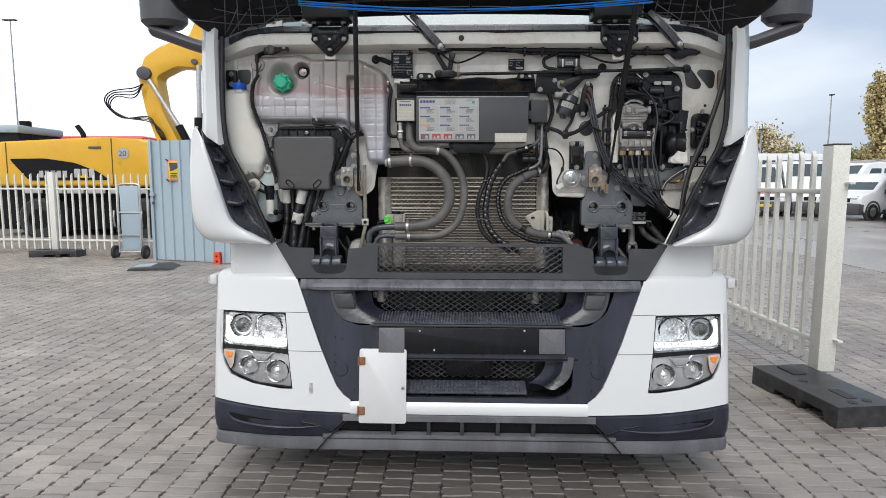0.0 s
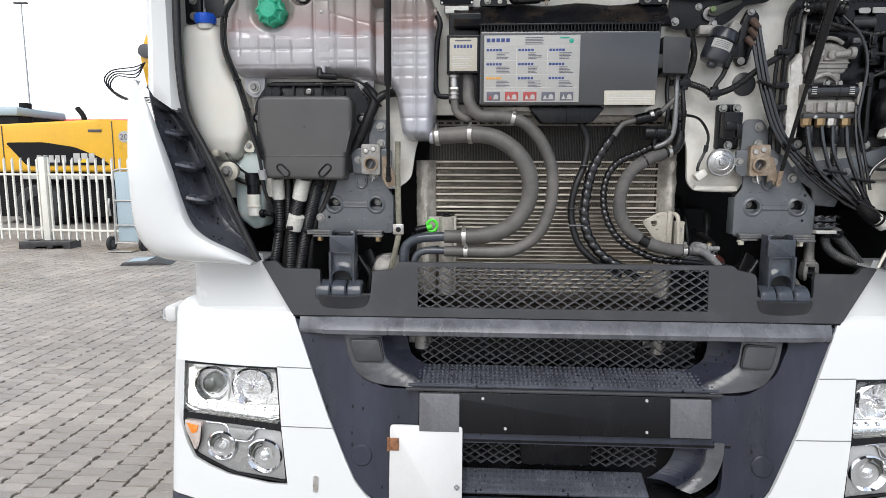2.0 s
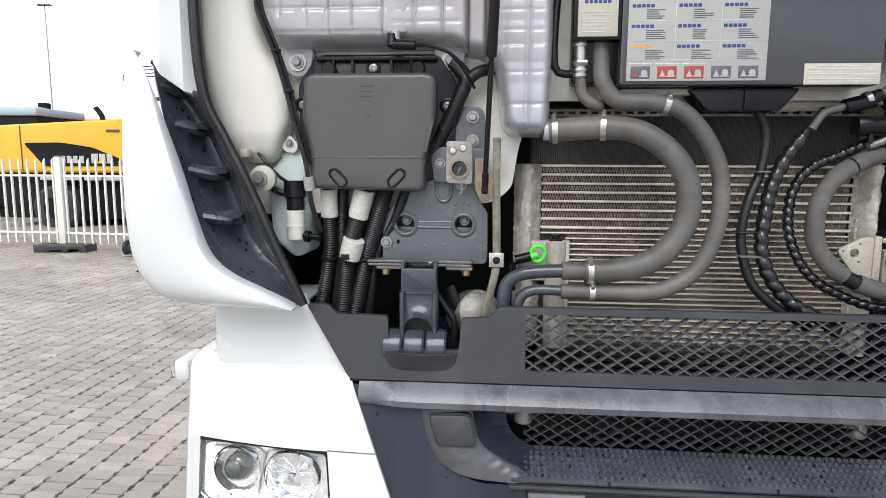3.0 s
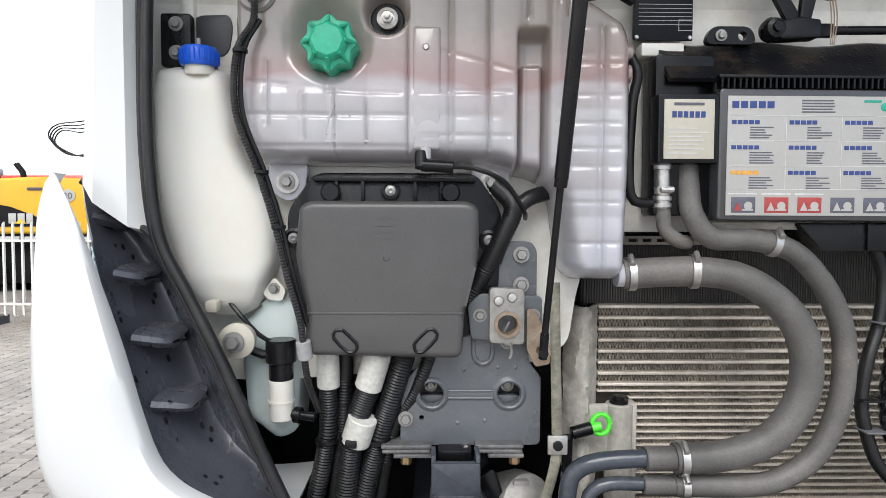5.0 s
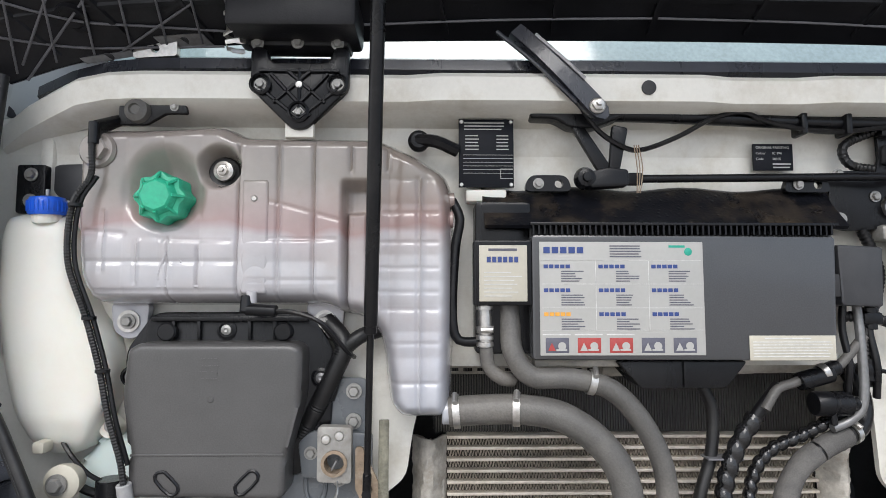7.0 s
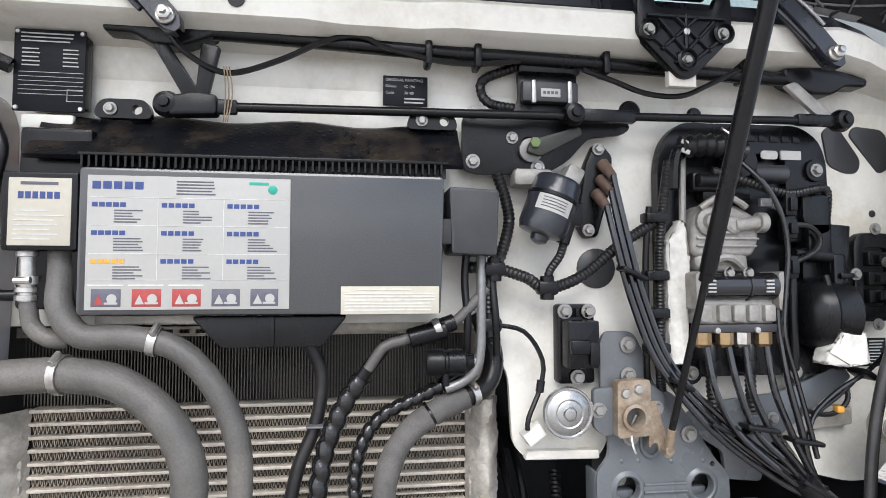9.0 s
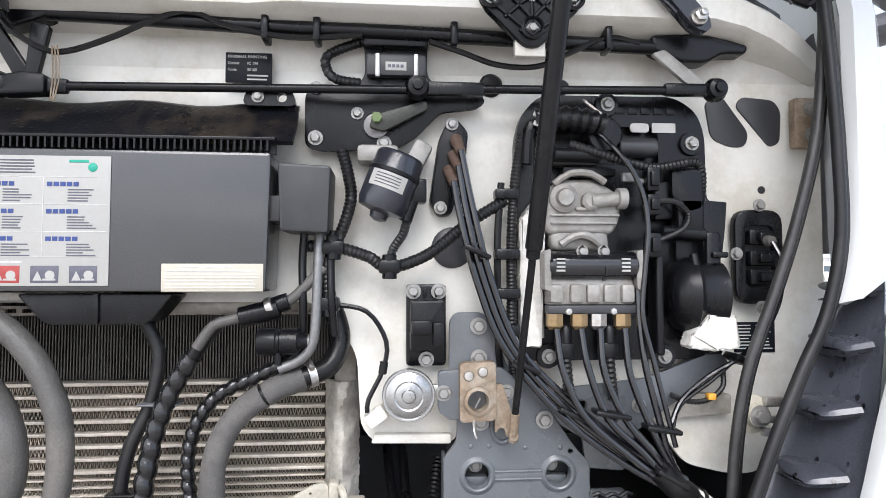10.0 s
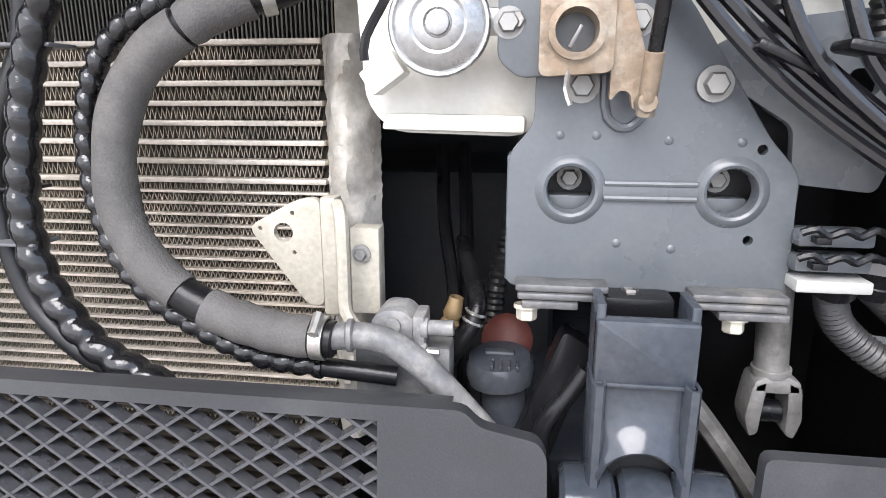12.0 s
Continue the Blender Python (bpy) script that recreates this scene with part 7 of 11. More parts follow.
fb = part("fitting_block", ext(rnd([(0.428, 1.190), (0.424, 1.216), (0.436, 1.230), (0.458, 1.230), (0.470, 1.218), (0.474, 1.192)], 0.006, 3), 0.092, 0.130, bev=0.004), GREYPIPE, rp, "cast fitting")
part("fitting_lug", join(bx(0.466, 0.478, 0.088, 0.125, 1.180, 1.226, 0.003), bx(0.432, 0.452, 0.086, 0.10, 1.196, 1.206, 0.003), cyl((0.447, 0.094, 1.215), (0.447, 0.088, 1.215), 0.008)), GREYPIPE, rp)
part("side_stub", join(cyl((0.472, 0.095, 1.213), (0.505, 0.095, 1.214), 0.0075), cyl((0.474, 0.095, 1.213), (0.481, 0.095, 1.213), 0.0098)), GREYPIPE, rp)
part("stub_screw", join(cyl((0.470, 0.09, 1.192), (0.492, 0.09, 1.191), 0.0042, seg=8), cyl((0.474, 0.09, 1.192), (0.480, 0.09, 1.192), 0.0072, seg=6)), STEEL, rp)
part("foot_plate", bx(0.405, 0.50, 0.105, 0.14, 1.135, 1.188, 0.003), GREYPIPE, rp)
part("brass_joint", lathe([(0.0085, 0), (0.0105, 0.005), (0.0085, 0.010), (0.0105, 0.015), (0.009, 0.022), (0.0075, 0.034)], (0.492, 0.16, 1.190), (0.25, 0, 1), 12), BRASS, rp, "brass joint")
part("fuel_line", tube([(0.484, 0.15, 1.188), (0.480, 0.145, 1.150), (0.465, 0.14, 1.115)], 0.006, 8), RUBBER, rp)
part("black_branch", tube([(0.452, 0.16, 1.105), (0.477, 0.16, 1.135), (0.503, 0.16, 1.170), (0.520, 0.165, 1.200), (0.519, 0.185, 1.218), (0.508, 0.23, 1.232), (0.492, 0.30, 1.25)], 0.0105, 12), RUBBER, rp)
for u in (1.196, 1.206):
    part("branch_ring", lathe([(0.0105, -0.002), (0.0125, 0), (0.0105, 0.002)], (0.517 + (u - 1.196) * 0.3, 0.162, u), (0.4, 0.1, 1), 14), STEEL, rp)

sp1 = [(0.192, 0.09, 1.605), (0.151, 0.095, 1.549), (0.120, 0.10, 1.499), (0.096, 0.10, 1.440), (0.084, 0.095, 1.373), (0.079, 0.09, 1.314), (0.092, 0.085, 1.254), (0.125, 0.08, 1.203), (0.163, 0.075, 1.172), (0.205, 0.075, 1.150), (0.25, 0.08, 1.12)]
a = hose("spiral_wrapped_hose", "black hose wrapped in a shiny black spiral over the cooler", sp1, 0.0115, (), RUBBER)
SPIRAL = mat("shiny_black_wrap", (0.010, 0.010, 0.012), 0.12, var=0.2, scale=30, bump=0.35, bscale=70, coat=0.6, rvar=0.06)
WRAP = mat("glossy_spiral_wrap", (0.010, 0.010, 0.011), 0.17, var=0.4, scale=40, bump=0.7, bscale=75, rvar=0.08, spec=0.6)
part("spiral_wrap", wrapped(sp1[1:], 0.0132, 0.0030, 0.028), WRAP, a, "shiny spiral wrap")
co = [(0.045, 0.12, 1.645), (0.064, 0.122, 1.606), (0.087, 0.125, 1.548), (0.078, 0.12, 1.472), (0.052, 0.11, 1.406), (0.040, 0.105, 1.338), (0.045, 0.10, 1.284), (0.066, 0.095, 1.223), (0.111, 0.09, 1.176), (0.153, 0.09, 1.150), (0.20, 0.09, 1.12)]
cc = hose("cable_sheath", "finely ribbed black cable sheath tied to the spiral hose", co, 0.0115, (), CONDUIT, "cable", rib=0.0008)
for p, q2 in ((3, 0.12), (5, 0.09), (6, 0.09)):
    c = Vector(co[p])
    part("cable_tie", bx(c.x - 0.014, c.x + 0.050, c.y - 0.024, c.y + 0.014, c.z - 0.002, c.z + 0.002, 0.002), LIPGREY if p != 5 else RUBBER, cc, "grey cable tie")
sp2 = [(0.330, 0.11, 1.562), (0.290, 0.11, 1.535), (0.242, 0.112, 1.511), (0.188, 0.115, 1.485), (0.156, 0.115, 1.447), (0.142, 0.112, 1.396), (0.145, 0.108, 1.335), (0.166, 0.10, 1.276), (0.201, 0.095, 1.233), (0.252, 0.09, 1.203), (0.312, 0.085, 1.180), (0.382, 0.08, 1.174), (0.452, 0.085, 1.166)]
a = hose("spiral_wrapped_hose", "thin black hose with a tight spiral wrap", sp2, 0.0095, (), RUBBER)
part("spiral_wrap", wrapped(sp2[1:-1], 0.0090, 0.0032, 0.020), WRAP, a)
pr = [(0.355, 0.095, 1.69), (0.30, 0.09, 1.636), (0.258, 0.088, 1.622), (0.212, 0.085, 1.607), (0.185, 0.083, 1.598), (0.160, 0.08, 1.563)]
a = hose("refrigerant_pipe", "bare aluminium refrigerant pipe with black joints", pr, 0.0085, (), HOSE, "pipe")
part("pipe_joint", join(cyl((0.30, 0.09, 1.636), (0.262, 0.088, 1.623), 0.014), cyl((0.285, 0.088, 1.625), (0.225, 0.085, 1.610), 0.0165)), BLACK, a)
part("bright_ring", cyl((0.277, 0.087, 1.628), (0.266, 0.087, 1.624), 0.0168), STEEL, a)
vp = [(0.347, 0.10, 1.76), (0.345, 0.09, 1.68), (0.343, 0.085, 1.60), (0.335, 0.085, 1.560), (0.312, 0.09, 1.538), (0.285, 0.09, 1.528)]
a = hose("service_pipe", "grey aluminium service pipe bending under the dryer", vp, 0.008, (), mat("dull_grey_pipe", (0.22, 0.22, 0.22), 0.4, metal=0.5, bump=0.1), "pipe")
part("valve_stub", cyl((0.285, 0.085, 1.555), (0.285, 0.085, 1.535), 0.006), BLACK, a)
dr = thing("pressure_switch", "small black cylindrical pressure switch on the refrigerant pipe", "switch", (0.29, 0.09, 1.57))
part("switch_body", lathe([(0, 0), (0.020, 0), (0.022, 0.004), (0.022, 0.028), (0.020, 0.030), (0.020, 0.034), (0.022, 0.036), (0.022, 0.062), (0.015, 0.068), (0.013, 0.078), (0, 0.078)], (0.253, 0.09, 1.571), (1, 0, 0), 20), BLACK, dr)
part("switch_nut", cyl((0.329, 0.09, 1.571), (0.342, 0.09, 1.571), 0.012, seg=6), STEEL, dr)
for k, (x, y) in enumerate(((0.322, 0.10), (0.368, 0.095))):
    a = hose("control_pipe", "thin black control pipe beside the heater box", [(x, y, 1.75), (x - 0.003, y, 1.70), (x, y - 0.01, 1.64), (x + 0.004 * k, y, 1.58)], 0.0065, (), RUBBER, "pipe")

lim = thing("dipstick_handle", "lime green dipstick ring by the cooler", "dipstick", (-0.41, 0.16, 1.26))
part("ring", tube([(-0.408 + 0.017 * math.cos(t), 0.165, 1.272 + 0.019 * math.sin(t)) for t in np.linspace(0, 6.2, 12)], 0.005, 8), LIME, lim, "lime green ring")
part("grip", cyl((-0.428, 0.165, 1.264), (-0.408, 0.165, 1.268), 0.009), LIME, lim)
part("shaft", join(cyl((-0.462, 0.165, 1.255), (-0.425, 0.165, 1.265), 0.012), cyl((-0.47, 0.165, 1.25), (-0.47, 0.17, 1.18), 0.010)), BLACK, lim)
ob_ = thing("steering_gear_housing", "pale cast housing low beside the coolant pipes", "housing", (-0.56, 0.2, 1.1))
part("casting", lathe([(0, -0.06), (0.055, -0.05), (0.062, 0.0), (0.055, 0.04), (0.03, 0.06), (0, 0.062)], (-0.562, 0.18, 1.115), (0.4, -0.8, 0.3), 20), CASTALU, ob_)
part("casting_lug", bx(-0.575, -0.545, 0.14, 0.17, 1.155, 1.175, 0.004), CASTALU, ob_)

# ---- heater box with its labels ----
hb = thing("heater_box", "wide dark grey plastic heater box with paper labels across the firewall", "heater box", (0.02, 0.13, 1.65))
HEATER = mat("satin_dark_grey_cover", (0.046, 0.047, 0.050), 0.24, coat=0.6, var=0.12, scale=5, bump=0.06, bscale=400, stain=(0.06, 0.06, 0.062), stain_amt=0.3, rvar=0.08)
part("front_cover", ext(rnd([(-0.250, 1.652), (-0.250, 1.868), (0.284, 1.866), (0.278, 1.650)], 0.008), 0.060, 0.148, bev=0.005), HEATER, hb, "dark grey front cover")
top = [[(x, y, z + 0.004 * math.sin(x * 30) * (z > 1.93)) for x in np.linspace(-0.33, 0.315, 20)] for y, z in ((0.066, 1.885), (0.075, 1.895), (0.11, 1.93), (0.125, 1.955), (0.14, 1.962))]
TRAY = mat("dirty_wet_tray", (0.006, 0.0065, 0.009), 0.30, var=0.3, scale=9, bump=0.25, bscale=200, drops=0.4, spec=0.22, stain=(0.10, 0.075, 0.05), stain_amt=0.6, stain_scale=5.5)
part("top_cover", sheet(top, 0.008), TRAY, hb, "wet black sloping top cover")
part("grille_bar", bx(-0.252, 0.290, 0.058, 0.070, 1.884, 1.889, 0.001), BLACK, hb)
for k in range(54):
    x = -0.248 + 0.0099 * k
    part("grille_tooth", bx(x, x + 0.003, 0.059, 0.075, 1.868, 1.885, 0), BLACK, hb)
part("grille_back", bx(-0.25, 0.288, 0.078, 0.085, 1.866, 1.89, 0), VOIDSHADE, hb)
part("side_box", ext(rnd([(0.296, 1.745), (0.292, 1.852), (0.374, 1.848), (0.370, 1.742)], 0.006), 0.068, 0.148, bev=0.004), PANELGREY, hb)
part("side_gap", bx(0.280, 0.296, 0.070, 0.14, 1.76, 1.80, 0.002), VOIDSHADE, hb)
part("left_body", ext(rnd([(-0.345, 1.66), (-0.345, 1.93), (-0.245, 1.93), (-0.245, 1.66)], 0.008), 0.09, 0.148, bev=0.005), BLACK, hb)
for x in (-0.21, 0.27):
    part("lug", ext(rnd([(x - 0.045, 1.952), (x - 0.035, 1.982), (x + 0.035, 1.982), (x + 0.045, 1.952)], 0.015), 0.108, 0.122, holes=(disc(x + 0.02, 1.966, 0.008, 12),)), BLACK, hb)
    bolt(hb, x - 0.018, 0.107, 1.966, 0.008)
duct = rnd([(-0.10, 1.648), (0.135, 1.648), (0.095, 1.600), (-0.055, 1.600)], 0.01)
part("drain_duct", join(ext(duct, 0.085, 0.15, bev=0.004), bx(0.018, 0.024, 0.080, 0.09, 1.602, 1.648, 0.001)), BLACK, hb)
part("bottom_rail", join(bx(-0.24, 0.05, 0.10, 0.13, 1.636, 1.650, 0.003)), ALU, hb)
# main label: a chart of grid cells, brand marks left as bars
L1 = part("chart_label", bx(-0.237, 0.048, 0.0580, 0.0598, 1.660, 1.855, 0.0008), LABEL, hb, "white printed fluids chart")
part("title_bar", join(*[bx(-0.230 + 0.0145 * k, -0.219 + 0.0145 * k, 0.0570, 0.0580, 1.835, 1.846, 0) for k in range(5)]), INKBLUE, L1)
part("title_lines", bars(-0.115, -0.06, 1.827, 1.850, 5, 0.0578, 9, 0.4, 0.1), INK, L1)
part("green_drop", lathe([(0.007, 0), (0.006, 0.0006), (0, 0.0008)], (0.022, 0.0578, 1.838), (0, -1, 0), 14), INKGREEN, L1)
part("small_mark", bx(-0.012, 0.016, 0.0572, 0.058, 1.845, 1.849, 0), INKGREEN, L1)
for zc in (1.823, 1.782, 1.741, 1.703):
    part("grid_line", bx(-0.233, 0.044, 0.0574, 0.058, zc - 0.0004, zc + 0.0004, 0), INKPALE, L1)
for xc in (-0.140, -0.048):
    part("grid_line", bx(xc - 0.0004, xc + 0.0004, 0.0574, 0.058, 1.703, 1.823, 0), INKPALE, L1)
k = 0
for zc in (1.823, 1.782, 1.741):
    for xc in (-0.230, -0.135, -0.043):
        k += 1
        ink = INKORANGE if (zc == 1.741 and xc < -0.2) else INKBLUE
        part("name_mark", join(*[bx(xc + 0.0095 * i, xc + 0.0095 * i + 0.0075, 0.0572, 0.058, zc - 0.014, zc - 0.0075, 0) for i in range(5)]), ink, L1)
        part("fine_print", bars(xc + 0.030, xc + 0.072, zc - 0.038, zc - 0.017, 5, 0.0578, k, 0.4, 0.5), INK, L1)
for k in range(3):
    part("note_line", bx(-0.233 + 0.055 * k, -0.185 + 0.055 * k, 0.0574, 0.058, 1.6945, 1.6965, 0), INKPALE, L1)
for i in range(5):
    x = -0.228 + 0.055 * i
    red = i < 3
    ic_ = part("warning_icon", bx(x, x + 0.040, 0.0574, 0.0581, 1.6645, 1.690, 0.0005), INK if i in (0, 3, 4) else INKRED, L1, "square warning pictogram")
    part("icon_triangle", ext([(x + 0.004, 1.668), (x + 0.017, 1.668), (x + 0.0105, 1.682)], 0.0568, 0.0574), INKRED if i == 0 else LABEL, ic_)
    part("icon_shape", join(lathe([(0.007, 0), (0.007, 0.0005), (0, 0.0006)], (x + 0.028, 0.0574, 1.676), (0, -1, 0), 10), bx(x + 0.018, x + 0.036, 0.0568, 0.0574, 1.668, 1.671, 0)), LABEL, ic_)
L2 = part("notice_label", bx(0.124, 0.2745, 0.0582, 0.0600, 1.651, 1.6935, 0.0008), CREAM, hb, "cream notice label with fine print")
part("notice_print", bars(0.130, 0.270, 1.655, 1.685, 6, 0.0580, 41, 0.35, 0.08), INKPALE, L2)
part("notice_heading", bars(0.150, 0.25, 1.686, 1.691, 1, 0.0580, 42, 0.4, 0.3), INKPALE, L2)
L3b = part("label_box", ext(rnd([(-0.350, 1.745), (-0.350, 1.858), (-0.250, 1.858), (-0.250, 1.745)], 0.004), 0.060, 0.095, bev=0.003), BLACK, hb)
L3 = part("coolant_label", bx(-0.341, -0.258, 0.0585, 0.0602, 1.752, 1.849, 0.0008), CREAM, hb, "cream coolant label with blue heading")
part("label_heading", bars(-0.325, -0.275, 1.838, 1.844, 1, 0.0583, 51, 0.7, 0.05), INK, L3)
part("label_name", join(*[bx(-0.328 + 0.0095 * i, -0.321 + 0.0095 * i, 0.0577, 0.0585, 1.819, 1.829, 0) for i in range(6)]), INKBLUE, L3)
part("label_print", bars(-0.333, -0.266, 1.758, 1.805, 7, 0.0583, 52, 0.25, 0.3), INKPALE, L3)

shift(hb, -0.006, -0.014, 0.001)

# ---- data plates on the cross panel ----
dp = thing("data_plate", "black data plate with white rows on a dark mount", "plate", (-0.32, 0.12, 2.03))
part("plate_sheet", bx(-0.378, -0.276, 0.120, 0.123, 1.962, 2.090, 0.001), DARKPLATE, dp)
part("plate_mount", bx(-0.372, -0.276, 0.123, 0.149, 1.97, 2.085, 0.003), BLACK, dp)
part("plate_print", join(bars(-0.368, -0.285, 2.068, 2.086, 3, 0.1196, 61, 0.35, 0.2), bars(-0.366, -0.34, 2.03, 2.062, 5, 0.1196, 62, 0.3, 0.1), bars(-0.308, -0.285, 2.03, 2.062, 5, 0.1196, 63, 0.3, 0.1), bars(-0.370, -0.278, 1.985, 2.026, 6, 0.1196, 64, 0.12, 0.0)), LABEL, dp)
part("plate_box", join(bx(-0.300, -0.278, 0.119, 0.1196, 1.978, 1.979, 0), bx(-0.300, -0.278, 0.119, 0.1196, 1.996, 1.997, 0), bx(-0.301, -0.300, 0.119, 0.1196, 1.978, 1.997, 0)), LABEL, dp)
for x in (-0.373, -0.281):
    for z in (1.967, 2.085):
        part("plate_rivet", lathe([(0.004, 0), (0.003, 0.002), (0, 0.002)], (x, 0.120, z), (0, -1, 0), 8), STEEL, dp)
part("white_tag", bx(-0.365, -0.29, 0.118, 0.15, 1.935, 1.958, 0.004), WHITEPLASTIC, dp)
part("plate_arm", tube([(-0.455, 0.12, 2.05), (-0.42, 0.11, 2.045), (-0.38, 0.12, 2.03)], 0.012, 8), BLACK, dp)
part("arm_knob", lathe([(0.020, 0), (0.020, 0.008), (0.014, 0.014), (0, 0.015)], (-0.452, 0.125, 2.048), (0, -1, 0), 16), BLACK, dp)
shift(dp, -0.001, -0.014, 0.0)
pp = thing("paint_code_plate", "small black paint code plate with white lettering", "plate", (0.227, 0.14, 2.0))
part("plate_sheet", bx(0.189, 0.265, 0.143, 0.149, 1.989, 2.040, 0.001), DARKPLATE, pp)
text(pp, "ORIGINAL PAINTING", 0.193, 0.1425, 2.0305, 0.0068, LABEL)
text(pp, "Colour", 0.193, 0.1425, 2.0195, 0.0065, LABEL)
text(pp, "IC 194", 0.225, 0.1425, 2.0195, 0.0065, LABEL)
text(pp, "Code", 0.193, 0.1425, 2.0085, 0.0065, LABEL)
text(pp, "50105", 0.225, 0.1425, 2.0085, 0.0065, LABEL)
part("plate_print", bars(0.225, 0.262, 1.991, 2.004, 2, 0.1426, 71, 0.4, 0.2), LABEL, pp)
shift(pp, -0.005, -0.016, 0.012)

# ---- wiper linkage ----
wl = thing("wiper_linkage", "black wiper linkage with long rods across the firewall", "wiper linkage", (0.45, 0.12, 1.9))
w_out = rnd([(0.318, 1.886), (0.318, 1.975), (0.332, 1.992), (0.405, 1.992), (0.418, 2.010), (0.414, 2.092), (0.524, 2.092), (0.522, 2.010), (0.540, 1.992), (0.612, 1.985), (0.624, 1.968), (0.606, 1.955), (0.545, 1.948), (0.505, 1.905), (0.470, 1.884), (0.345, 1.878)], 0.012, 3)
part("base_plate", ext(w_out, 0.116, 0.124, holes=(disc(0.437, 1.926, 0.021, 18),), bev=0.002), BLACK, wl, "black pressed base plate")
part("plate_flange", bx(0.414, 0.524, 0.100, 0.124, 2.055, 2.096, 0.004), BLACK, wl)
part("mount_block", bx(0.420, 0.520, 0.098, 0.118, 2.004, 2.040, 0.004), PANELGREY, wl, "grey mount block")
for x in (0.439, 0.503):
    part("clamp_strip", bx(x - 0.004, x + 0.004, 0.093, 0.10, 2.000, 2.040, 0.002), STEEL, wl)
stk = part("sticker", bx(0.452, 0.487, 0.0968, 0.0985, 2.012, 2.027, 0.001), LABEL, wl, "tiny white sticker")
part("sticker_print", join(*[bx(0.456 + 0.007 * k, 0.461 + 0.007 * k, 0.0962, 0.0968, 2.017, 2.022, 0) for k in range(4)]), INK, stk)
part("support_tube", tube([(-0.115, 0.10, 2.092), (0.01, 0.10, 2.089), (0.256, 0.10, 2.080), (0.413, 0.10, 2.078), (0.619, 0.10, 2.073), (0.828, 0.10, 2.067), (0.915, 0.10, 2.066)], 0.0125, 10), BLACK, wl)
for xa, xb, za, zb in ((-0.155, 0.506, 1.968, 1.977), (0.506, 1.010, 1.979, 1.988)):
    part("drive_rod", cyl((xa, 0.088, za), (xb, 0.088, zb), 0.0075, seg=10), BLACK, wl)
    part("rod_flat", bx(xa + 0.01, xa + 0.11, 0.080, 0.094, za - 0.011, za + 0.012, 0.004), BLACK, wl)
part("rod_end_flat", bx(0.925, 1.015, 0.078, 0.096, 1.977, 1.999, 0.006), BLACK, wl)
for x, z in ((0.505, 1.980), (1.016, 1.989), (-0.150, 1.969)):
    part("ball_joint", lathe([(0.019, -0.012), (0.021, 0.0), (0.016, 0.012), (0.009, 0.014), (0.008, 0.020), (0, 0.021)], (x, 0.084, z), (0, -1, 0), 18), BLACK, wl)
part("crank_arm", ext(rnd([(0.425, 1.915), (0.432, 1.935), (0.520, 1.962), (0.524, 1.947), (0.45, 1.908)], 0.006), 0.092, 0.100, bev=0.002), mat("yellow_grey_crank", (0.035, 0.036, 0.030), 0.40, metal=0.3, bump=0.2), wl)
part("crank_nut", lathe([(0.009, 0), (0.009, 0.008), (0, 0.009)], (0.438, 0.092, 1.930), (0, -1, 0), 6), mat("green_thread_paint", (0.13, 0.19, 0.07), 0.5, bump=0.2), wl, "green painted nut")
part("shaft_ring", lathe([(0.019, 0), (0.021, 0.012), (0.014, 0.014), (0, 0.014)], (0.437, 0.118, 1.921), (0, -1, 0), 20), DULLSTEEL, wl)
for x, z in ((0.336, 1.900), (0.336, 1.985), (0.450, 1.893), (0.405, 1.943)):
    bolt(wl, x, 0.115, z, 0.010 if z < 1.91 else 0.0085)
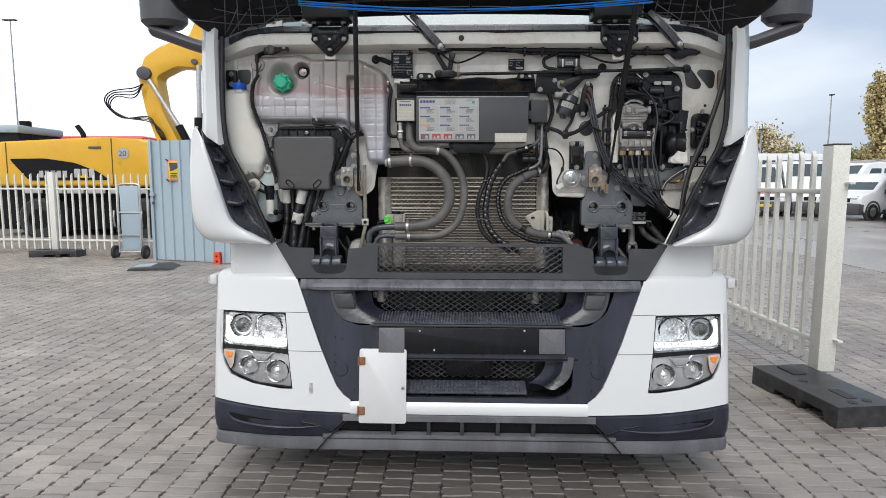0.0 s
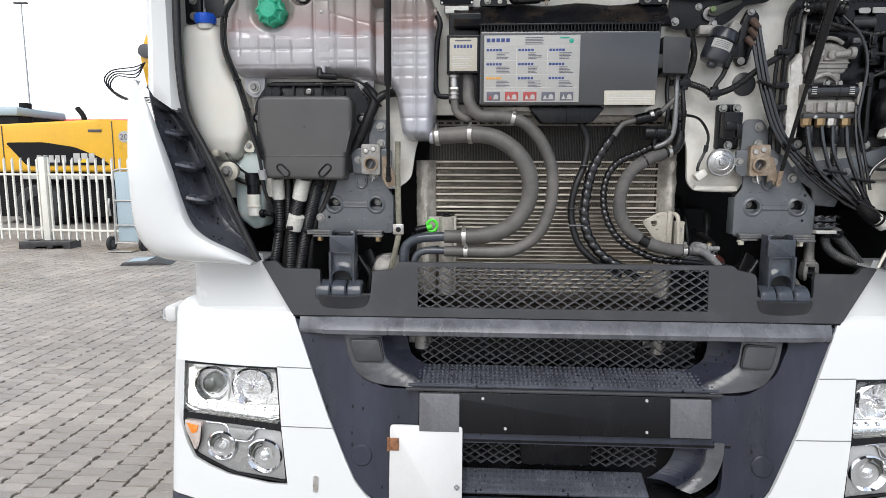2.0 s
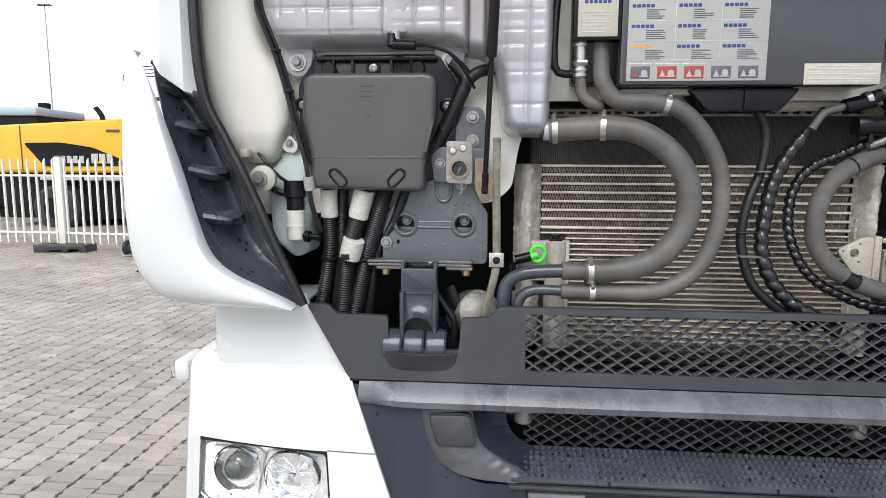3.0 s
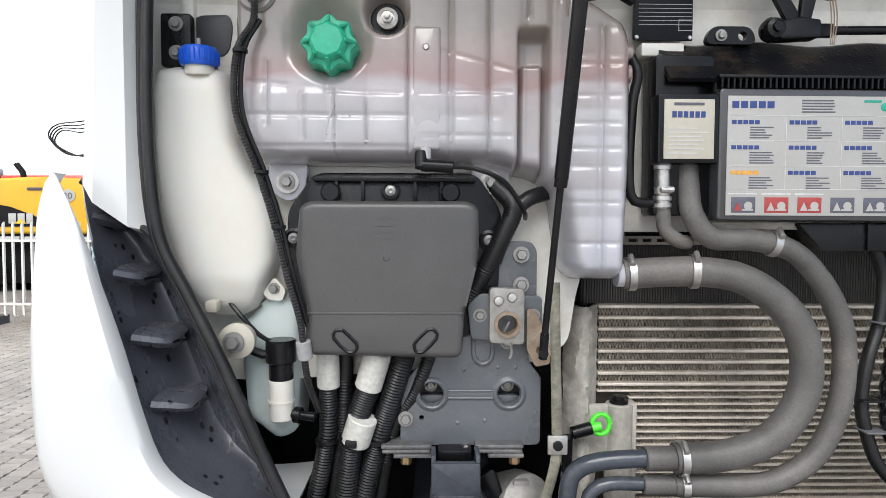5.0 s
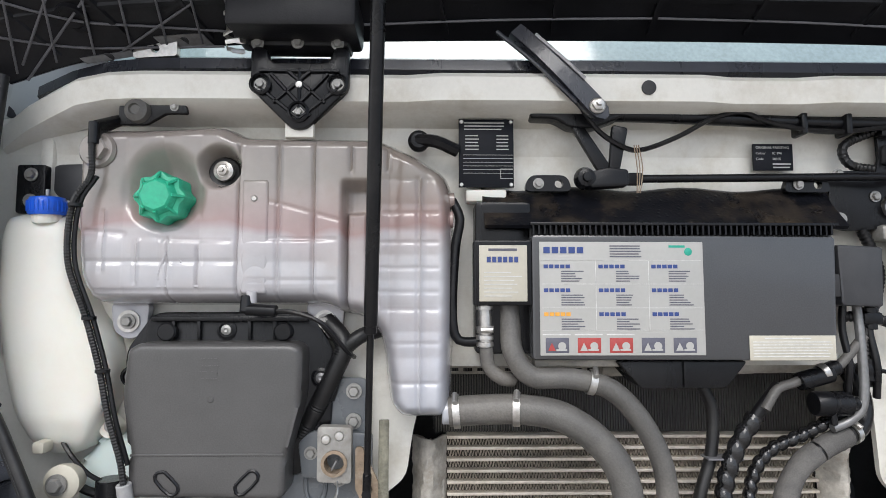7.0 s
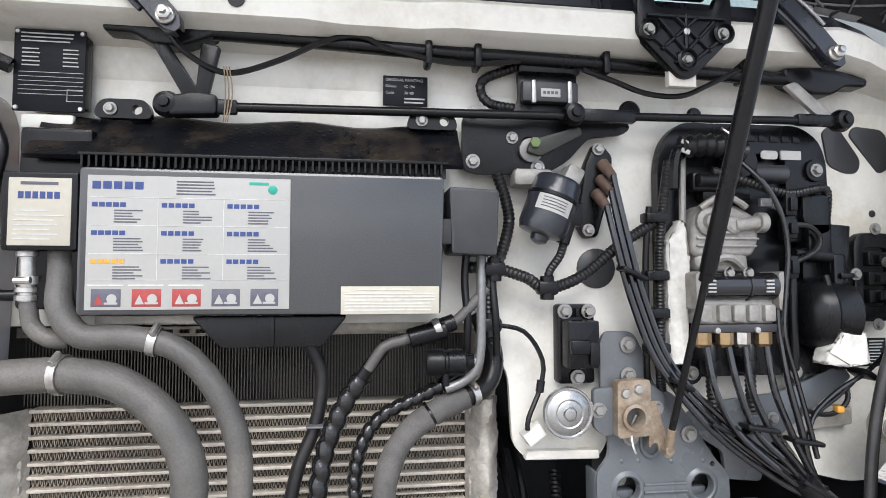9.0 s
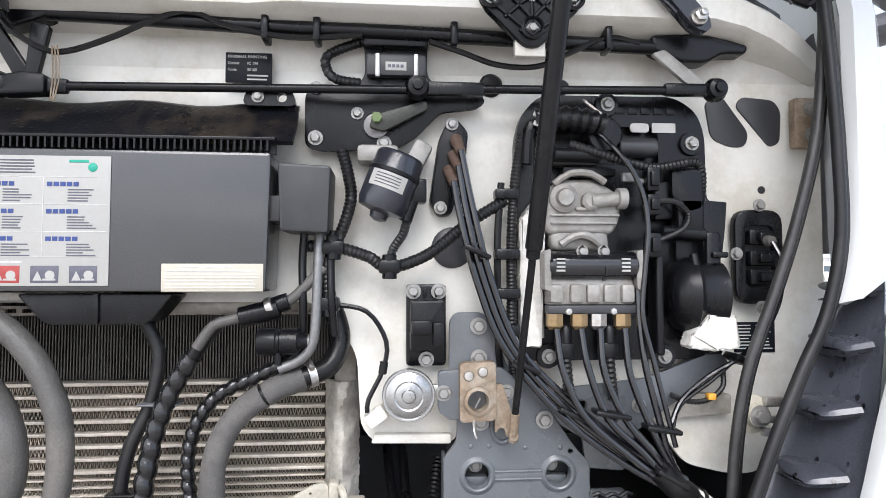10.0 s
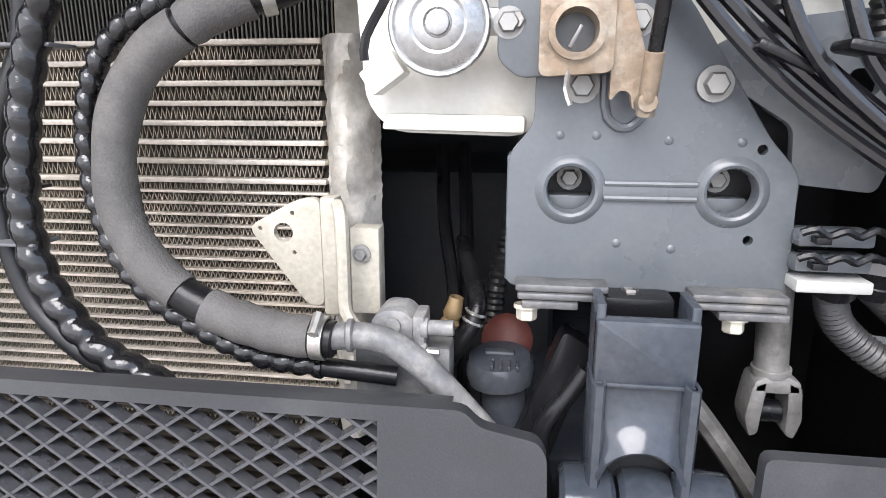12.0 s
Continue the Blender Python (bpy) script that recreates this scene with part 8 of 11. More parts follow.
# spindle arms at both ends
WORN = mat("worn_arm_edge", (0.42, 0.42, 0.43), 0.4, metal=0.4, bump=0.15)
for sx, name in ((0.0, "wiper_arm"), (1.105, "wiper_arm")):
    ox = 0.025 if sx else 0.0
    nut = Vector((-0.140, 0.022, 2.087)) if not sx else Vector((0.962, 0.022, 2.092))
    along, across = Vector((-0.669, 0, 0.743)), Vector((0.743, 0, 0.669))
    rows = []
    for q_ in np.linspace(-0.026, 0.205, 20):
        w_ = lerp(q_, [-0.026, -0.018, 0.0, 0.05, 0.16, 0.33], [0.006, 0.0150, 0.0185, 0.0175, 0.0150, 0.013])
        mid = nut + along * q_ + Vector((0, 0.012 + 1.0 * max(0.0, q_ - 0.04) ** 2, 0))
        rows.append([mid + across * (w_ * a_) + Vector((0, b_, 0)) for a_, b_ in ((-1.0, 0.022), (-1.0, 0.004), (-0.86, 0.0), (-0.4, 0.0), (0.4, 0.0), (0.86, 0.0), (1.0, 0.004), (1.0, 0.022))])
    q = part(name, sheet(rows, 0.003), WETBLACK, wl, "black wiper arm root, wet")
    part("arm_edge", tube([nut + along * a_ + across * b_ + Vector((0, 0.009 + 1.0 * max(0.0, a_ - 0.04) ** 2, 0)) for a_, b_ in ((0.050, 0.0170), (0.10, 0.0150), (0.17, 0.0135))], 0.0030, 6), WORN, q)
    part("arm_rod", tube([nut + along * a_ + across * b_ + Vector((0, 0.016 + 1.0 * max(0.0, a_ - 0.04) ** 2, 0)) for a_, b_ in ((0.03, -0.021), (0.07, -0.023), (0.14, -0.024), (0.225, -0.026))], 0.0042, 8), WETBLACK, q)
    part("arm_nut", join(lathe([(0.0145, 0), (0.0145, 0.004), (0.012, 0.006), (0, 0.006)], nut + Vector((0, 0.012, 0)), (0, -1, 0.1), 18), lathe([(0.0115, 0.004), (0.0115, 0.012), (0.008, 0.014), (0.006, 0.014), (0.006, 0.020), (0, 0.021)], nut + Vector((0, 0.012, 0)), (0, -1, 0.1), 6)), STEEL, wl, "bright spindle nut")
    flip, sz = (-1, 0.026) if sx else (1, 0.0)
    part("spindle_body", ext(rnd([(sx + ox - 0.15 + flip * (x_ - sx - ox + 0.15), z_ - sz) for x_, z_ in [(sx + ox - 0.25, 2.097), (sx + ox - 0.20, 2.106), (sx + ox - 0.163, 2.113), (sx + ox - 0.076, 2.110), (sx + ox - 0.079, 2.084), (sx + ox - 0.132, 2.064), (sx + ox - 0.174, 2.064), (sx + ox - 0.203, 2.081), (sx + ox - 0.247, 2.082)]], 0.010), 0.088, 0.122, bev=0.007, seg=3), BLACK, wl, "black cast spindle body")
part("lower_link", ext(rnd([(-0.174, 2.064), (-0.150, 2.064), (-0.096, 1.982), (-0.125, 1.980)], 0.006), 0.083, 0.093, bev=0.003), BLACK, wl)
part("link_cross", ext(rnd([(-0.100, 2.068), (-0.071, 2.062), (-0.088, 1.982), (-0.108, 1.984)], 0.006), 0.078, 0.088, bev=0.003), BLACK, wl)
part("link_block", ext(rnd([(-0.144, 1.980), (-0.110, 1.988), (-0.074, 1.984), (-0.074, 1.954), (-0.144, 1.950)], 0.006), 0.072, 0.098, bev=0.004), BLACK, wl)
part("far_lever", ext(rnd([(0.905, 2.050), (0.928, 2.058), (1.000, 2.002), (0.985, 1.988), (0.960, 2.004)], 0.006), 0.085, 0.094, bev=0.003), CASTALU, wl, "pale worn lever")
for k in range(3):
    part("tie_wire", tube([(-0.064 + 0.004 * k, 0.072, 2.028), (-0.060 + 0.005 * k, 0.07, 1.985), (-0.062 + 0.003 * k, 0.068, 1.94)], 0.0011, 5), RUST, wl, "thin rusty tie wire")
shift(wl, 0.0, 0.0, 0.006)
cable = [(-0.215, 0.08, 2.165), (-0.197, 0.075, 2.141), (-0.163, 0.072, 2.105), (-0.127, 0.072, 2.055), (-0.08, 0.075, 2.026), (-0.043, 0.078, 2.024), (0.022, 0.08, 2.049), (0.088, 0.085, 2.084), (0.143, 0.085, 2.096), (0.187, 0.085, 2.079), (0.266, 0.085, 2.063), (0.33, 0.09, 2.062), (0.413, 0.09, 2.07)]
wc = thing("washer_hose", "thin black washer hose looping along the wiper tube", "hose", (0.2, 0.09, 2.05))
part("hose", tube(cable, 0.0048, 7), RUBBER, wc)
part("hose_far", tube([(0.525, 0.09, 2.062), (0.58, 0.09, 2.045), (0.638, 0.085, 2.024), (0.704, 0.085, 2.023), (0.760, 0.085, 2.047), (0.828, 0.09, 2.078), (0.885, 0.09, 2.07)], 0.0048, 7), RUBBER, wc)
for x in (0.257, 0.34, 0.566, 0.83):
    part("clip", bx(x - 0.006, x + 0.006, 0.080, 0.118, 2.055, 2.100, 0.004), BLACK, wc)
shift(wc, 0.0, 0.0, 0.004)

wm = thing("wiper_motor", "black cylindrical wiper motor with a white label hanging from the linkage", "motor", (0.45, 0.1, 1.76))
ax = Vector((-0.040, 0.0, -0.107)).normalized()
top_ = Vector((0.479, 0.085, 1.872))
part("can", lathe([(0, 0), (0.036, 0), (0.040, 0.006), (0.040, 0.022), (0.042, 0.026), (0.042, 0.085), (0.038, 0.096), (0.016, 0.101), (0.014, 0.110), (0.006, 0.114), (0, 0.114)], top_, ax, 26), WETBLACK, wm, "black motor can")
part("band", lathe([(0.0425, 0.030), (0.0435, 0.031), (0.0435, 0.036), (0.0425, 0.037)], top_, ax, 26), BLACK, wm)
side_ = Vector((0.107, 0, -0.040)).normalized()
lab = []
for i in range(7):
    a = radians(-42 + 14 * i - 6)
    lab.append([top_ + ax * h + (Vector((0, -1, 0)) * math.cos(a) + side_ * math.sin(a)) * 0.0426 for h in (0.038, 0.064)])
lp = part("motor_label", sheet(lab, 0.0006), LABEL, wm, "white motor label")
for h in (0.043, 0.048, 0.053, 0.058):
    part("label_line", tube([top_ + ax * h + (Vector((0, -1, 0)) * math.cos(radians(a)) + side_ * math.sin(radians(a))) * 0.0433 for a in (-35, -15, 5, 22)], 0.0006, 4), INK, lp)
part("gear_housing", join(bx(0.405, 0.475, 0.10, 0.145, 1.865, 1.895, 0.008), moved(bx(-0.016, 0.016, -0.02, 0.02, -0.045, 0.035, 0.006), Matrix.Translation((0.502, 0.115, 1.868)) @ Matrix.Rotation(radians(28), 4, "Y"))), CASTALU, wm, "cast gear housing")
part("motor_plug", join(bx(0.490, 0.520, 0.08, 0.11, 1.795, 1.835, 0.004), cyl((0.497, 0.09, 1.80), (0.485, 0.09, 1.765), 0.011)), BLACK, wm)
part("motor_lead", tube([(0.490, 0.09, 1.775), (0.482, 0.095, 1.745), (0.466, 0.10, 1.72), (0.460, 0.10, 1.695)], 0.008, 8, rib=0.0012, pitch=0.006), CONDUIT, wm)

# ---- harness across the white panel ----
fh = thing("front_harness", "black corrugated harness branching over the firewall", "cable", (0.45, 0.1, 1.69))
part("branch", tube([(0.380, 0.12, 1.885), (0.392, 0.11, 1.84), (0.396, 0.105, 1.80), (0.380, 0.10, 1.745), (0.360, 0.10, 1.715)], 0.0105, 9, rib=0.0015, pitch=0.007), CONDUIT, fh)
part("branch", tube([(0.325, 0.11, 1.725), (0.369, 0.10, 1.724), (0.424, 0.10, 1.708), (0.460, 0.10, 1.690), (0.524, 0.10, 1.712), (0.588, 0.10, 1.762), (0.653, 0.10, 1.803)], 0.0105, 9, rib=0.0015, pitch=0.007), CONDUIT, fh)
part("branch", tube([(0.369, 0.10, 1.722), (0.360, 0.10, 1.690), (0.360, 0.10, 1.64), (0.366, 0.105, 1.60)], 0.010, 9, rib=0.0015, pitch=0.007), CONDUIT, fh)
part("branch", tube([(0.413, 0.12, 2.075), (0.357, 0.12, 2.05), (0.353, 0.12, 2.025), (0.370, 0.12, 2.008), (0.41, 0.12, 2.002)], 0.009, 9, rib=0.0015, pitch=0.007), CONDUIT, fh)
for x, z in ((0.369, 1.722), (0.460, 1.691), (0.362, 1.63)):
    part("tee_joint", join(bx(x - 0.018, x + 0.018, 0.085, 0.112, z - 0.012, z + 0.012, 0.006), cyl((x, 0.098, z - 0.02), (x, 0.098, z + 0.02), 0.012)), BLACK, fh)
part("horn_wire", tube([(0.366, 0.11, 1.630), (0.423, 0.11, 1.617), (0.455, 0.11, 1.568), (0.450, 0.11, 1.522), (0.427, 0.10, 1.475), (0.425, 0.10, 1.455)], 0.0042, 7), RUBBER, fh)
part("wire_boot", cyl((0.452, 0.11, 1.535), (0.449, 0.11, 1.515), 0.007), RUBBER, fh)

# ---- pipe gland plate with three capped pipes ----
gl = thing("pipe_gland", "long black gland plate with three brown pipe boots", "gland", (0.55, 0.14, 1.78))
g_out = rnd([(0.534, 1.905), (0.552, 1.943), (0.566, 1.943), (0.586, 1.920), (0.580, 1.865), (0.556, 1.775), (0.534, 1.772), (0.518, 1.797)], 0.008, 3)
part("gland_plate", ext(g_out, 0.130, 0.150, bev=0.005), BLACK, gl)
bolt(gl, 0.557, 0.129, 1.932, 0.009)
bolt(gl, 0.537, 0.129, 1.787, 0.009)
for k, (x, z) in enumerate(((0.563, 1.905), (0.559, 1.878), (0.551, 1.852))):
    part("pipe_boot", cyl((x, 0.125, z), (x + 0.006, 0.095, z - 0.028), 0.0115, 0.008, 12), mat("brown_boot", (0.11, 0.072, 0.055), 0.6, var=0.3, scale=40, bump=0.3) if k == 0 else bpy.data.materials["brown_boot"], gl)
    o = (2 - k) * 0.012 - 0.012
    part("air_pipe", tube([(x + 0.006, 0.095, z - 0.025), (0.578 + o, 0.085, 1.77), (0.605 + o, 0.08, 1.662), (0.650 + o, 0.075, 1.553), (0.740 + o * 0.6, 0.07, 1.453 + o), (0.850 + o * 0.3, 0.065, 1.370 + o), (0.93, 0.06, 1.330 + o)], 0.0058, 8), SPIRAL, gl, "shiny black air pipe")
for x, z in ((0.592, 1.71), (0.672, 1.525), (0.745, 1.448)):
    part("cable_tie", moved(bx(-0.024, 0.024, 0.060, 0.092, -0.004, 0.004, 0.003), Matrix.Translation((x, 0, z)) @ Matrix.Rotation(radians(25), 4, "Y")), RUBBER, gl)

shift(gl, 0.009, -0.002, 0.005)

# ---- relay block and horn ----
rl = thing("relay_block", "black relay block with three bolts on the white firewall", "relay", (0.522, 0.14, 1.524))
part("relay_base", ext(rect(0.488, 0.556, 1.524, 1.662, 0.008), 0.128, 0.150, bev=0.004), BLACK, rl)
part("relay_body", ext(rect(0.494, 0.550, 1.555, 1.635, 0.004), 0.092, 0.130, bev=0.004), BLACK, rl)
part("relay_ridge", join(bx(0.496, 0.530, 0.080, 0.095, 1.580, 1.604, 0.004), bx(0.531, 0.548, 0.086, 0.095, 1.560, 1.600, 0.003)), BLACK, rl)
for k in range(3):
    part("relay_rib", bx(0.500 + 0.018 * k, 0.504 + 0.018 * k, 0.116, 0.13, 1.640, 1.655, 0.001), BLACK, rl)
for x, z in ((0.500, 1.650), (0.543, 1.650), (0.522, 1.536)):
    bolt(rl, x, 0.125, z, 0.0105)
ho = thing("horn", "round silver disc horn at the foot of the white panel", "horn", (0.487, 0.1, 1.487))
part("disc", lathe([(0, -0.03), (0.030, -0.028), (0.040, -0.014), (0.043, -0.004), (0.043, 0.002), (0.0415, 0.0045), (0.039, 0.0045), (0.0375, 0.0030), (0.033, 0.0062), (0.024, 0.0092), (0.0215, 0.0080), (0.0195, 0.0092), (0.012, 0.0100), (0.0112, 0.0080), (0.0100, 0.0085), (0.0095, 0.0125), (0.004, 0.0140), (0, 0.0130)], (0.490, 0.088, 1.486), (0, -1, 0), 36), HORNSILVER, ho, "pressed silver disc")
part("horn_bracket", bx(0.525, 0.575, 0.10, 0.11, 1.478, 1.500, 0.003), STEEL, ho)
bolt(ho, 0.553, 0.098, 1.489, 0.009)
part("horn_lug", moved(bx(-0.018, 0.018, 0.10, 0.13, -0.012, 0.012, 0.003), Matrix.Translation((0.437, 0, 1.448)) @ Matrix.Rotation(radians(-35), 4, "Y")), FIREWALL, ho)

shift(ho, 0.002, 0.003, -0.003)

# ---- pedal box plate with the foot brake valve ----
pb = thing("pedal_plate", "black moulded pedal plate bolted to the white firewall", "plate", (0.83, 0.15, 1.52))
p_out = rnd([(0.660, 1.520), (0.660, 1.900), (0.672, 1.945), (0.705, 1.978), (0.945, 1.980), (0.985, 1.955), (1.000, 1.915), (1.002, 1.795), (1.030, 1.795), (1.028, 1.745), (1.022, 1.70), (1.030, 1.655), (1.026, 1.560), (0.985, 1.520)], 0.02, 4)
part("plate", ext(p_out, 0.128, 0.150, holes=(rnd([(0.700, 1.57), (0.700, 1.925), (0.915, 1.925), (0.915, 1.82), (0.945, 1.78), (0.945, 1.60)], 0.02),), bev=0.008, seg=3), BLACK, pb, "black moulded plate")
part("well", bx(0.69, 0.955, 0.143, 0.1495, 1.56, 1.935, 0), BLACK, pb)
part("left_rim", tube([(0.705, 0.12, 1.93), (0.700, 0.115, 1.85), (0.698, 0.115, 1.70), (0.700, 0.115, 1.56)], 0.006, 8), CASTALU, pb)
for x, z in ((0.822, 1.962), (0.973, 1.896), (0.715, 1.528), (0.918, 1.526)):
    part("bolt_boss", lathe([(0.022, 0), (0.020, 0.008), (0, 0.008)], (x, 0.130, z), (0, -1, 0), 18), BLACK, pb)
    bolt(pb, x, 0.122, z, 0.010)
part("embossed_mark", join(*[bx(0.838 + 0.023 * k, 0.855 + 0.023 * k, 0.1255, 0.129, 1.947, 1.963, 0.002) for k in range(5)]), BLACK, pb)
part("oval_tag", ext(rnd(rect(0.864, 0.898, 1.915, 1.931), 0.008, 5), 0.1255, 0.128), LABEL, pb)
part("white_tag", ext(rect(0.904, 0.946, 1.915, 1.932, 0.002), 0.1255, 0.128), LABEL, pb)
part("bellows", tube([(0.690, 0.10, 1.925), (0.73, 0.092, 1.928), (0.77, 0.09, 1.924), (0.800, 0.095, 1.918)], 0.022, 14, rib=0.005, pitch=0.014), RUBBER, pb, "black rubber bellows")
part("cup", lathe([(0.034, 0), (0.034, 0.025), (0.028, 0.034), (0.012, 0.036), (0, 0.036)], (0.810, 0.135, 1.905), (0, -1, 0), 24), BLACK, pb)
part("stalk", cyl((0.775, 0.11, 1.965), (0.800, 0.09, 1.935), 0.003, seg=6), STEEL, pb)
part("solenoid", cyl((0.838, 0.120, 1.886), (0.905, 0.120, 1.886), 0.017), PANELGREY, pb, "grey solenoid cylinder")
part("elbow", tube([(0.695, 0.10, 1.92), (0.680, 0.095, 1.915), (0.674, 0.095, 1.89), (0.672, 0.095, 1.85)], 0.010, 8), RUBBER, pb)
for z in (1.93, 1.915):
    part("foil_scrap", moved(bx(-0.008, 0.008, 0.082, 0.086, -0.004, 0.004, 0.001), Matrix.Translation((0.690, 0, z)) @ Matrix.Rotation(radians(20), 4, "Y")), LABEL, pb)
loomv = [(0.666, 0.10, 1.90), (0.654, 0.10, 1.82), (0.649, 0.105, 1.74), (0.648, 0.105, 1.65), (0.650, 0.11, 1.55), (0.656, 0.12, 1.50)]
part("side_loom", tube(loomv, 0.0090, 10, rib=0.0014, pitch=0.006), CONDUIT, pb)
part("side_loom_thin", tube([(x - 0.022, y + 0.006, z) for x, y, z in loomv[1:]], 0.006, 8), RUBBER, pb)
for z in (1.80, 1.70, 1.635, 1.575):
    part("loom_clip", bx(0.620, 0.661, 0.090, 0.12, z - 0.009, z + 0.009, 0.004), BLACK, pb)
part("corrugated_lead", tube([(0.748, 0.10, 1.886), (0.80, 0.09, 1.868), (0.850, 0.085, 1.852), (0.890, 0.085, 1.845), (0.930, 0.09, 1.852), (0.970, 0.10, 1.858), (0.984, 0.11, 1.835), (0.986, 0.12, 1.79)], 0.0085, 9, rib=0.0016, pitch=0.007), CONDUIT, pb)
part("lead_tail", tube([(0.893, 0.085, 1.79), (0.925, 0.085, 1.787), (0.948, 0.09, 1.768), (0.940, 0.09, 1.745), (0.905, 0.09, 1.727), (0.885, 0.09, 1.722)], 0.0055, 8, rib=0.001, pitch=0.006), CONDUIT, pb)
for z0, z1 in ((1.845, 1.805), (1.80, 1.765), (1.735, 1.695)):
    part("connector", join(bx(0.872, 0.894, 0.075, 0.10, z1, z0, 0.003), bx(0.876, 0.890, 0.068, 0.076, z1 + 0.008, z0 - 0.008, 0.002)), BLACK, pb)
part("thin_pipe", tube([(0.797, 0.09, 1.902), (0.825, 0.075, 1.866), (0.849, 0.072, 1.830), (0.864, 0.07, 1.788), (0.869, 0.07, 1.736), (0.863, 0.07, 1.674), (0.857, 0.068, 1.60), (0.872, 0.065, 1.53), (0.890, 0.06, 1.45), (0.905, 0.06, 1.39)], 0.0045, 8), SPIRAL, pb)
part("side_flap", ext(rnd([(0.925, 1.80), (0.925, 1.85), (0.985, 1.85), (0.985, 1.775), (0.955, 1.765)], 0.01), 0.10, 0.13, bev=0.008), BLACK, pb)
part("square_flap", ext(rnd([(0.980, 1.795), (1.028, 1.792), (1.022, 1.74), (1.018, 1.70), (0.985, 1.69)], 0.004), 0.108, 0.128, bev=0.002), BLACK, pb)
vol = part("blower_scroll", join(lathe([(0, 0), (0.040, 0.004), (0.056, 0.014), (0.064, 0.030), (0.066, 0.045), (0.060, 0.050), (0.056, 0.056), (0.056, 0.095), (0, 0.095)], (0.918, 0.125, 1.632), (1, -0.15, 0), 30), bx(0.893, 0.908, 0.095, 0.135, 1.53, 1.70, 0.005, 3), bx(0.985, 1.012, 0.10, 0.135, 1.53, 1.74, 0.006, 2)), BLACK, pb, "black blower scroll")
part("scroll_rib", tube([(0.955, 0.088, 1.70), (0.958, 0.080, 1.66), (0.96, 0.080, 1.60)], 0.007, 8), BLACK, pb)
parts("dark_slot", [bx(0.992, 1.020, 0.092, 0.112, 1.56 + 0.045 * k, 1.570 + 0.045 * k, 0.003) for k in range(4)], BLACK, pb)
part("upper_housing", join(bx(0.935, 0.985, 0.10, 0.132, 1.73, 1.80, 0.008), bx(0.90, 0.935, 0.112, 0.134, 1.76, 1.83, 0.006), cyl((0.91, 0.11, 1.74), (0.985, 0.11, 1.735), 0.012)), BLACK, pb)
part("linkage_stub", join(bx(0.715, 0.80, 0.105, 0.135, 1.85, 1.885, 0.008), bx(0.74, 0.835, 0.115, 0.140, 1.835, 1.858, 0.005), cyl((0.72, 0.10, 1.868), (0.80, 0.105, 1.868), 0.012)), RUBBER, pb)
part("cable_eye", join(bx(0.835, 0.858, 0.09, 0.10, 1.822, 1.838, 0.003), cyl((0.858, 0.095, 1.826), (0.872, 0.095, 1.822), 0.006)), DULLSTEEL, pb)
fv = rnd([(0.702, 1.798), (0.711, 1.796), (0.717, 1.738), (0.712, 1.654), (0.711, 1.545), (0.678, 1.548), (0.676, 1.623), (0.673, 1.665), (0.676, 1.759), (0.686, 1.774)], 0.004, 3)


def torn(outline, y0, y1, seed):
    rn_ = random.Random(seed)
    b = ext(outline, y0, y1, bev=0.004)
    bmesh.ops.subdivide_edges(b, edges=list(b.edges), cuts=4)
    for v in b.verts:
        v.co += Vector((rn_.uniform(-1, 1), rn_.uniform(-1, 1), rn_.uniform(-1, 1))) * 0.0016
    return b


part("torn_foam", torn([(x - 0.012, z) for x, z in fv], 0.104, 0.132, 1), FOAM, pb, "torn white foam")
part("torn_foam", torn(rnd([(0.934, 1.546), (0.942, 1.570), (0.962, 1.585), (0.969, 1.603), (1.017, 1.600), (1.024, 1.545), (0.98, 1.540)], 0.006), 0.07, 0.10, 2), FOAM, pb, "torn white foam")

shift(pb, 0.014, -0.008, 0.012)

bv = thing("brake_valve", "pale cast alloy foot brake valve with four pipe unions", "valve", (0.785, 0.1, 1.6))
part("valve_body", ext(rnd([(0.715, 1.760), (0.718, 1.815), (0.740, 1.838), (0.800, 1.838), (0.845, 1.812), (0.843, 1.770), (0.830, 1.745), (0.72, 1.745)], 0.014, 4), 0.085, 0.15, bev=0.012, seg=3), CASTALU, bv, "pale cast valve body")
part("valve_dome", join(lathe([(0.024, 0), (0.024, 0.008), (0.016, 0.012), (0.013, 0.020), (0, 0.021)], (0.745, 0.086, 1.805), (0, -1, 0), 22), lathe([(0.016, 0), (0.015, 0.010), (0.010, 0.014), (0, 0.014)], (0.790, 0.086, 1.800), (0, -1, 0), 20), cyl((0.79, 0.08, 1.800), (0.845, 0.08, 1.805), 0.012), cyl((0.835, 0.08, 1.805), (0.850, 0.08, 1.805), 0.018)), CASTALU, bv)
part("casting_arc", tube([(0.728, 0.08, 1.828), (0.755, 0.078, 1.846), (0.79, 0.078, 1.846), (0.815, 0.08, 1.832)], 0.006, 8), CASTALU, bv)
parts("casting_line", (bx(0.722, 0.84, 0.080, 0.088, 1.775, 1.779, 0.0015), bx(0.722, 0.835, 0.079, 0.088, 1.762, 1.766, 0.0015), bx(0.765, 0.80, 0.078, 0.09, 1.784, 1.79, 0.002)), CASTALU, bv)
part("valve_neck", ext(rnd([(0.728, 1.718), (0.722, 1.745), (0.745, 1.757), (0.785, 1.762), (0.822, 1.752), (0.825, 1.718)], 0.010), 0.088, 0.14, bev=0.008, seg=3), CASTALU, bv)
part("neck_arch", tube([(0.74, 0.084, 1.728), (0.762, 0.080, 1.742), (0.785, 0.080, 1.742), (0.806, 0.084, 1.728)], 0.007, 8), CASTALU, bv)
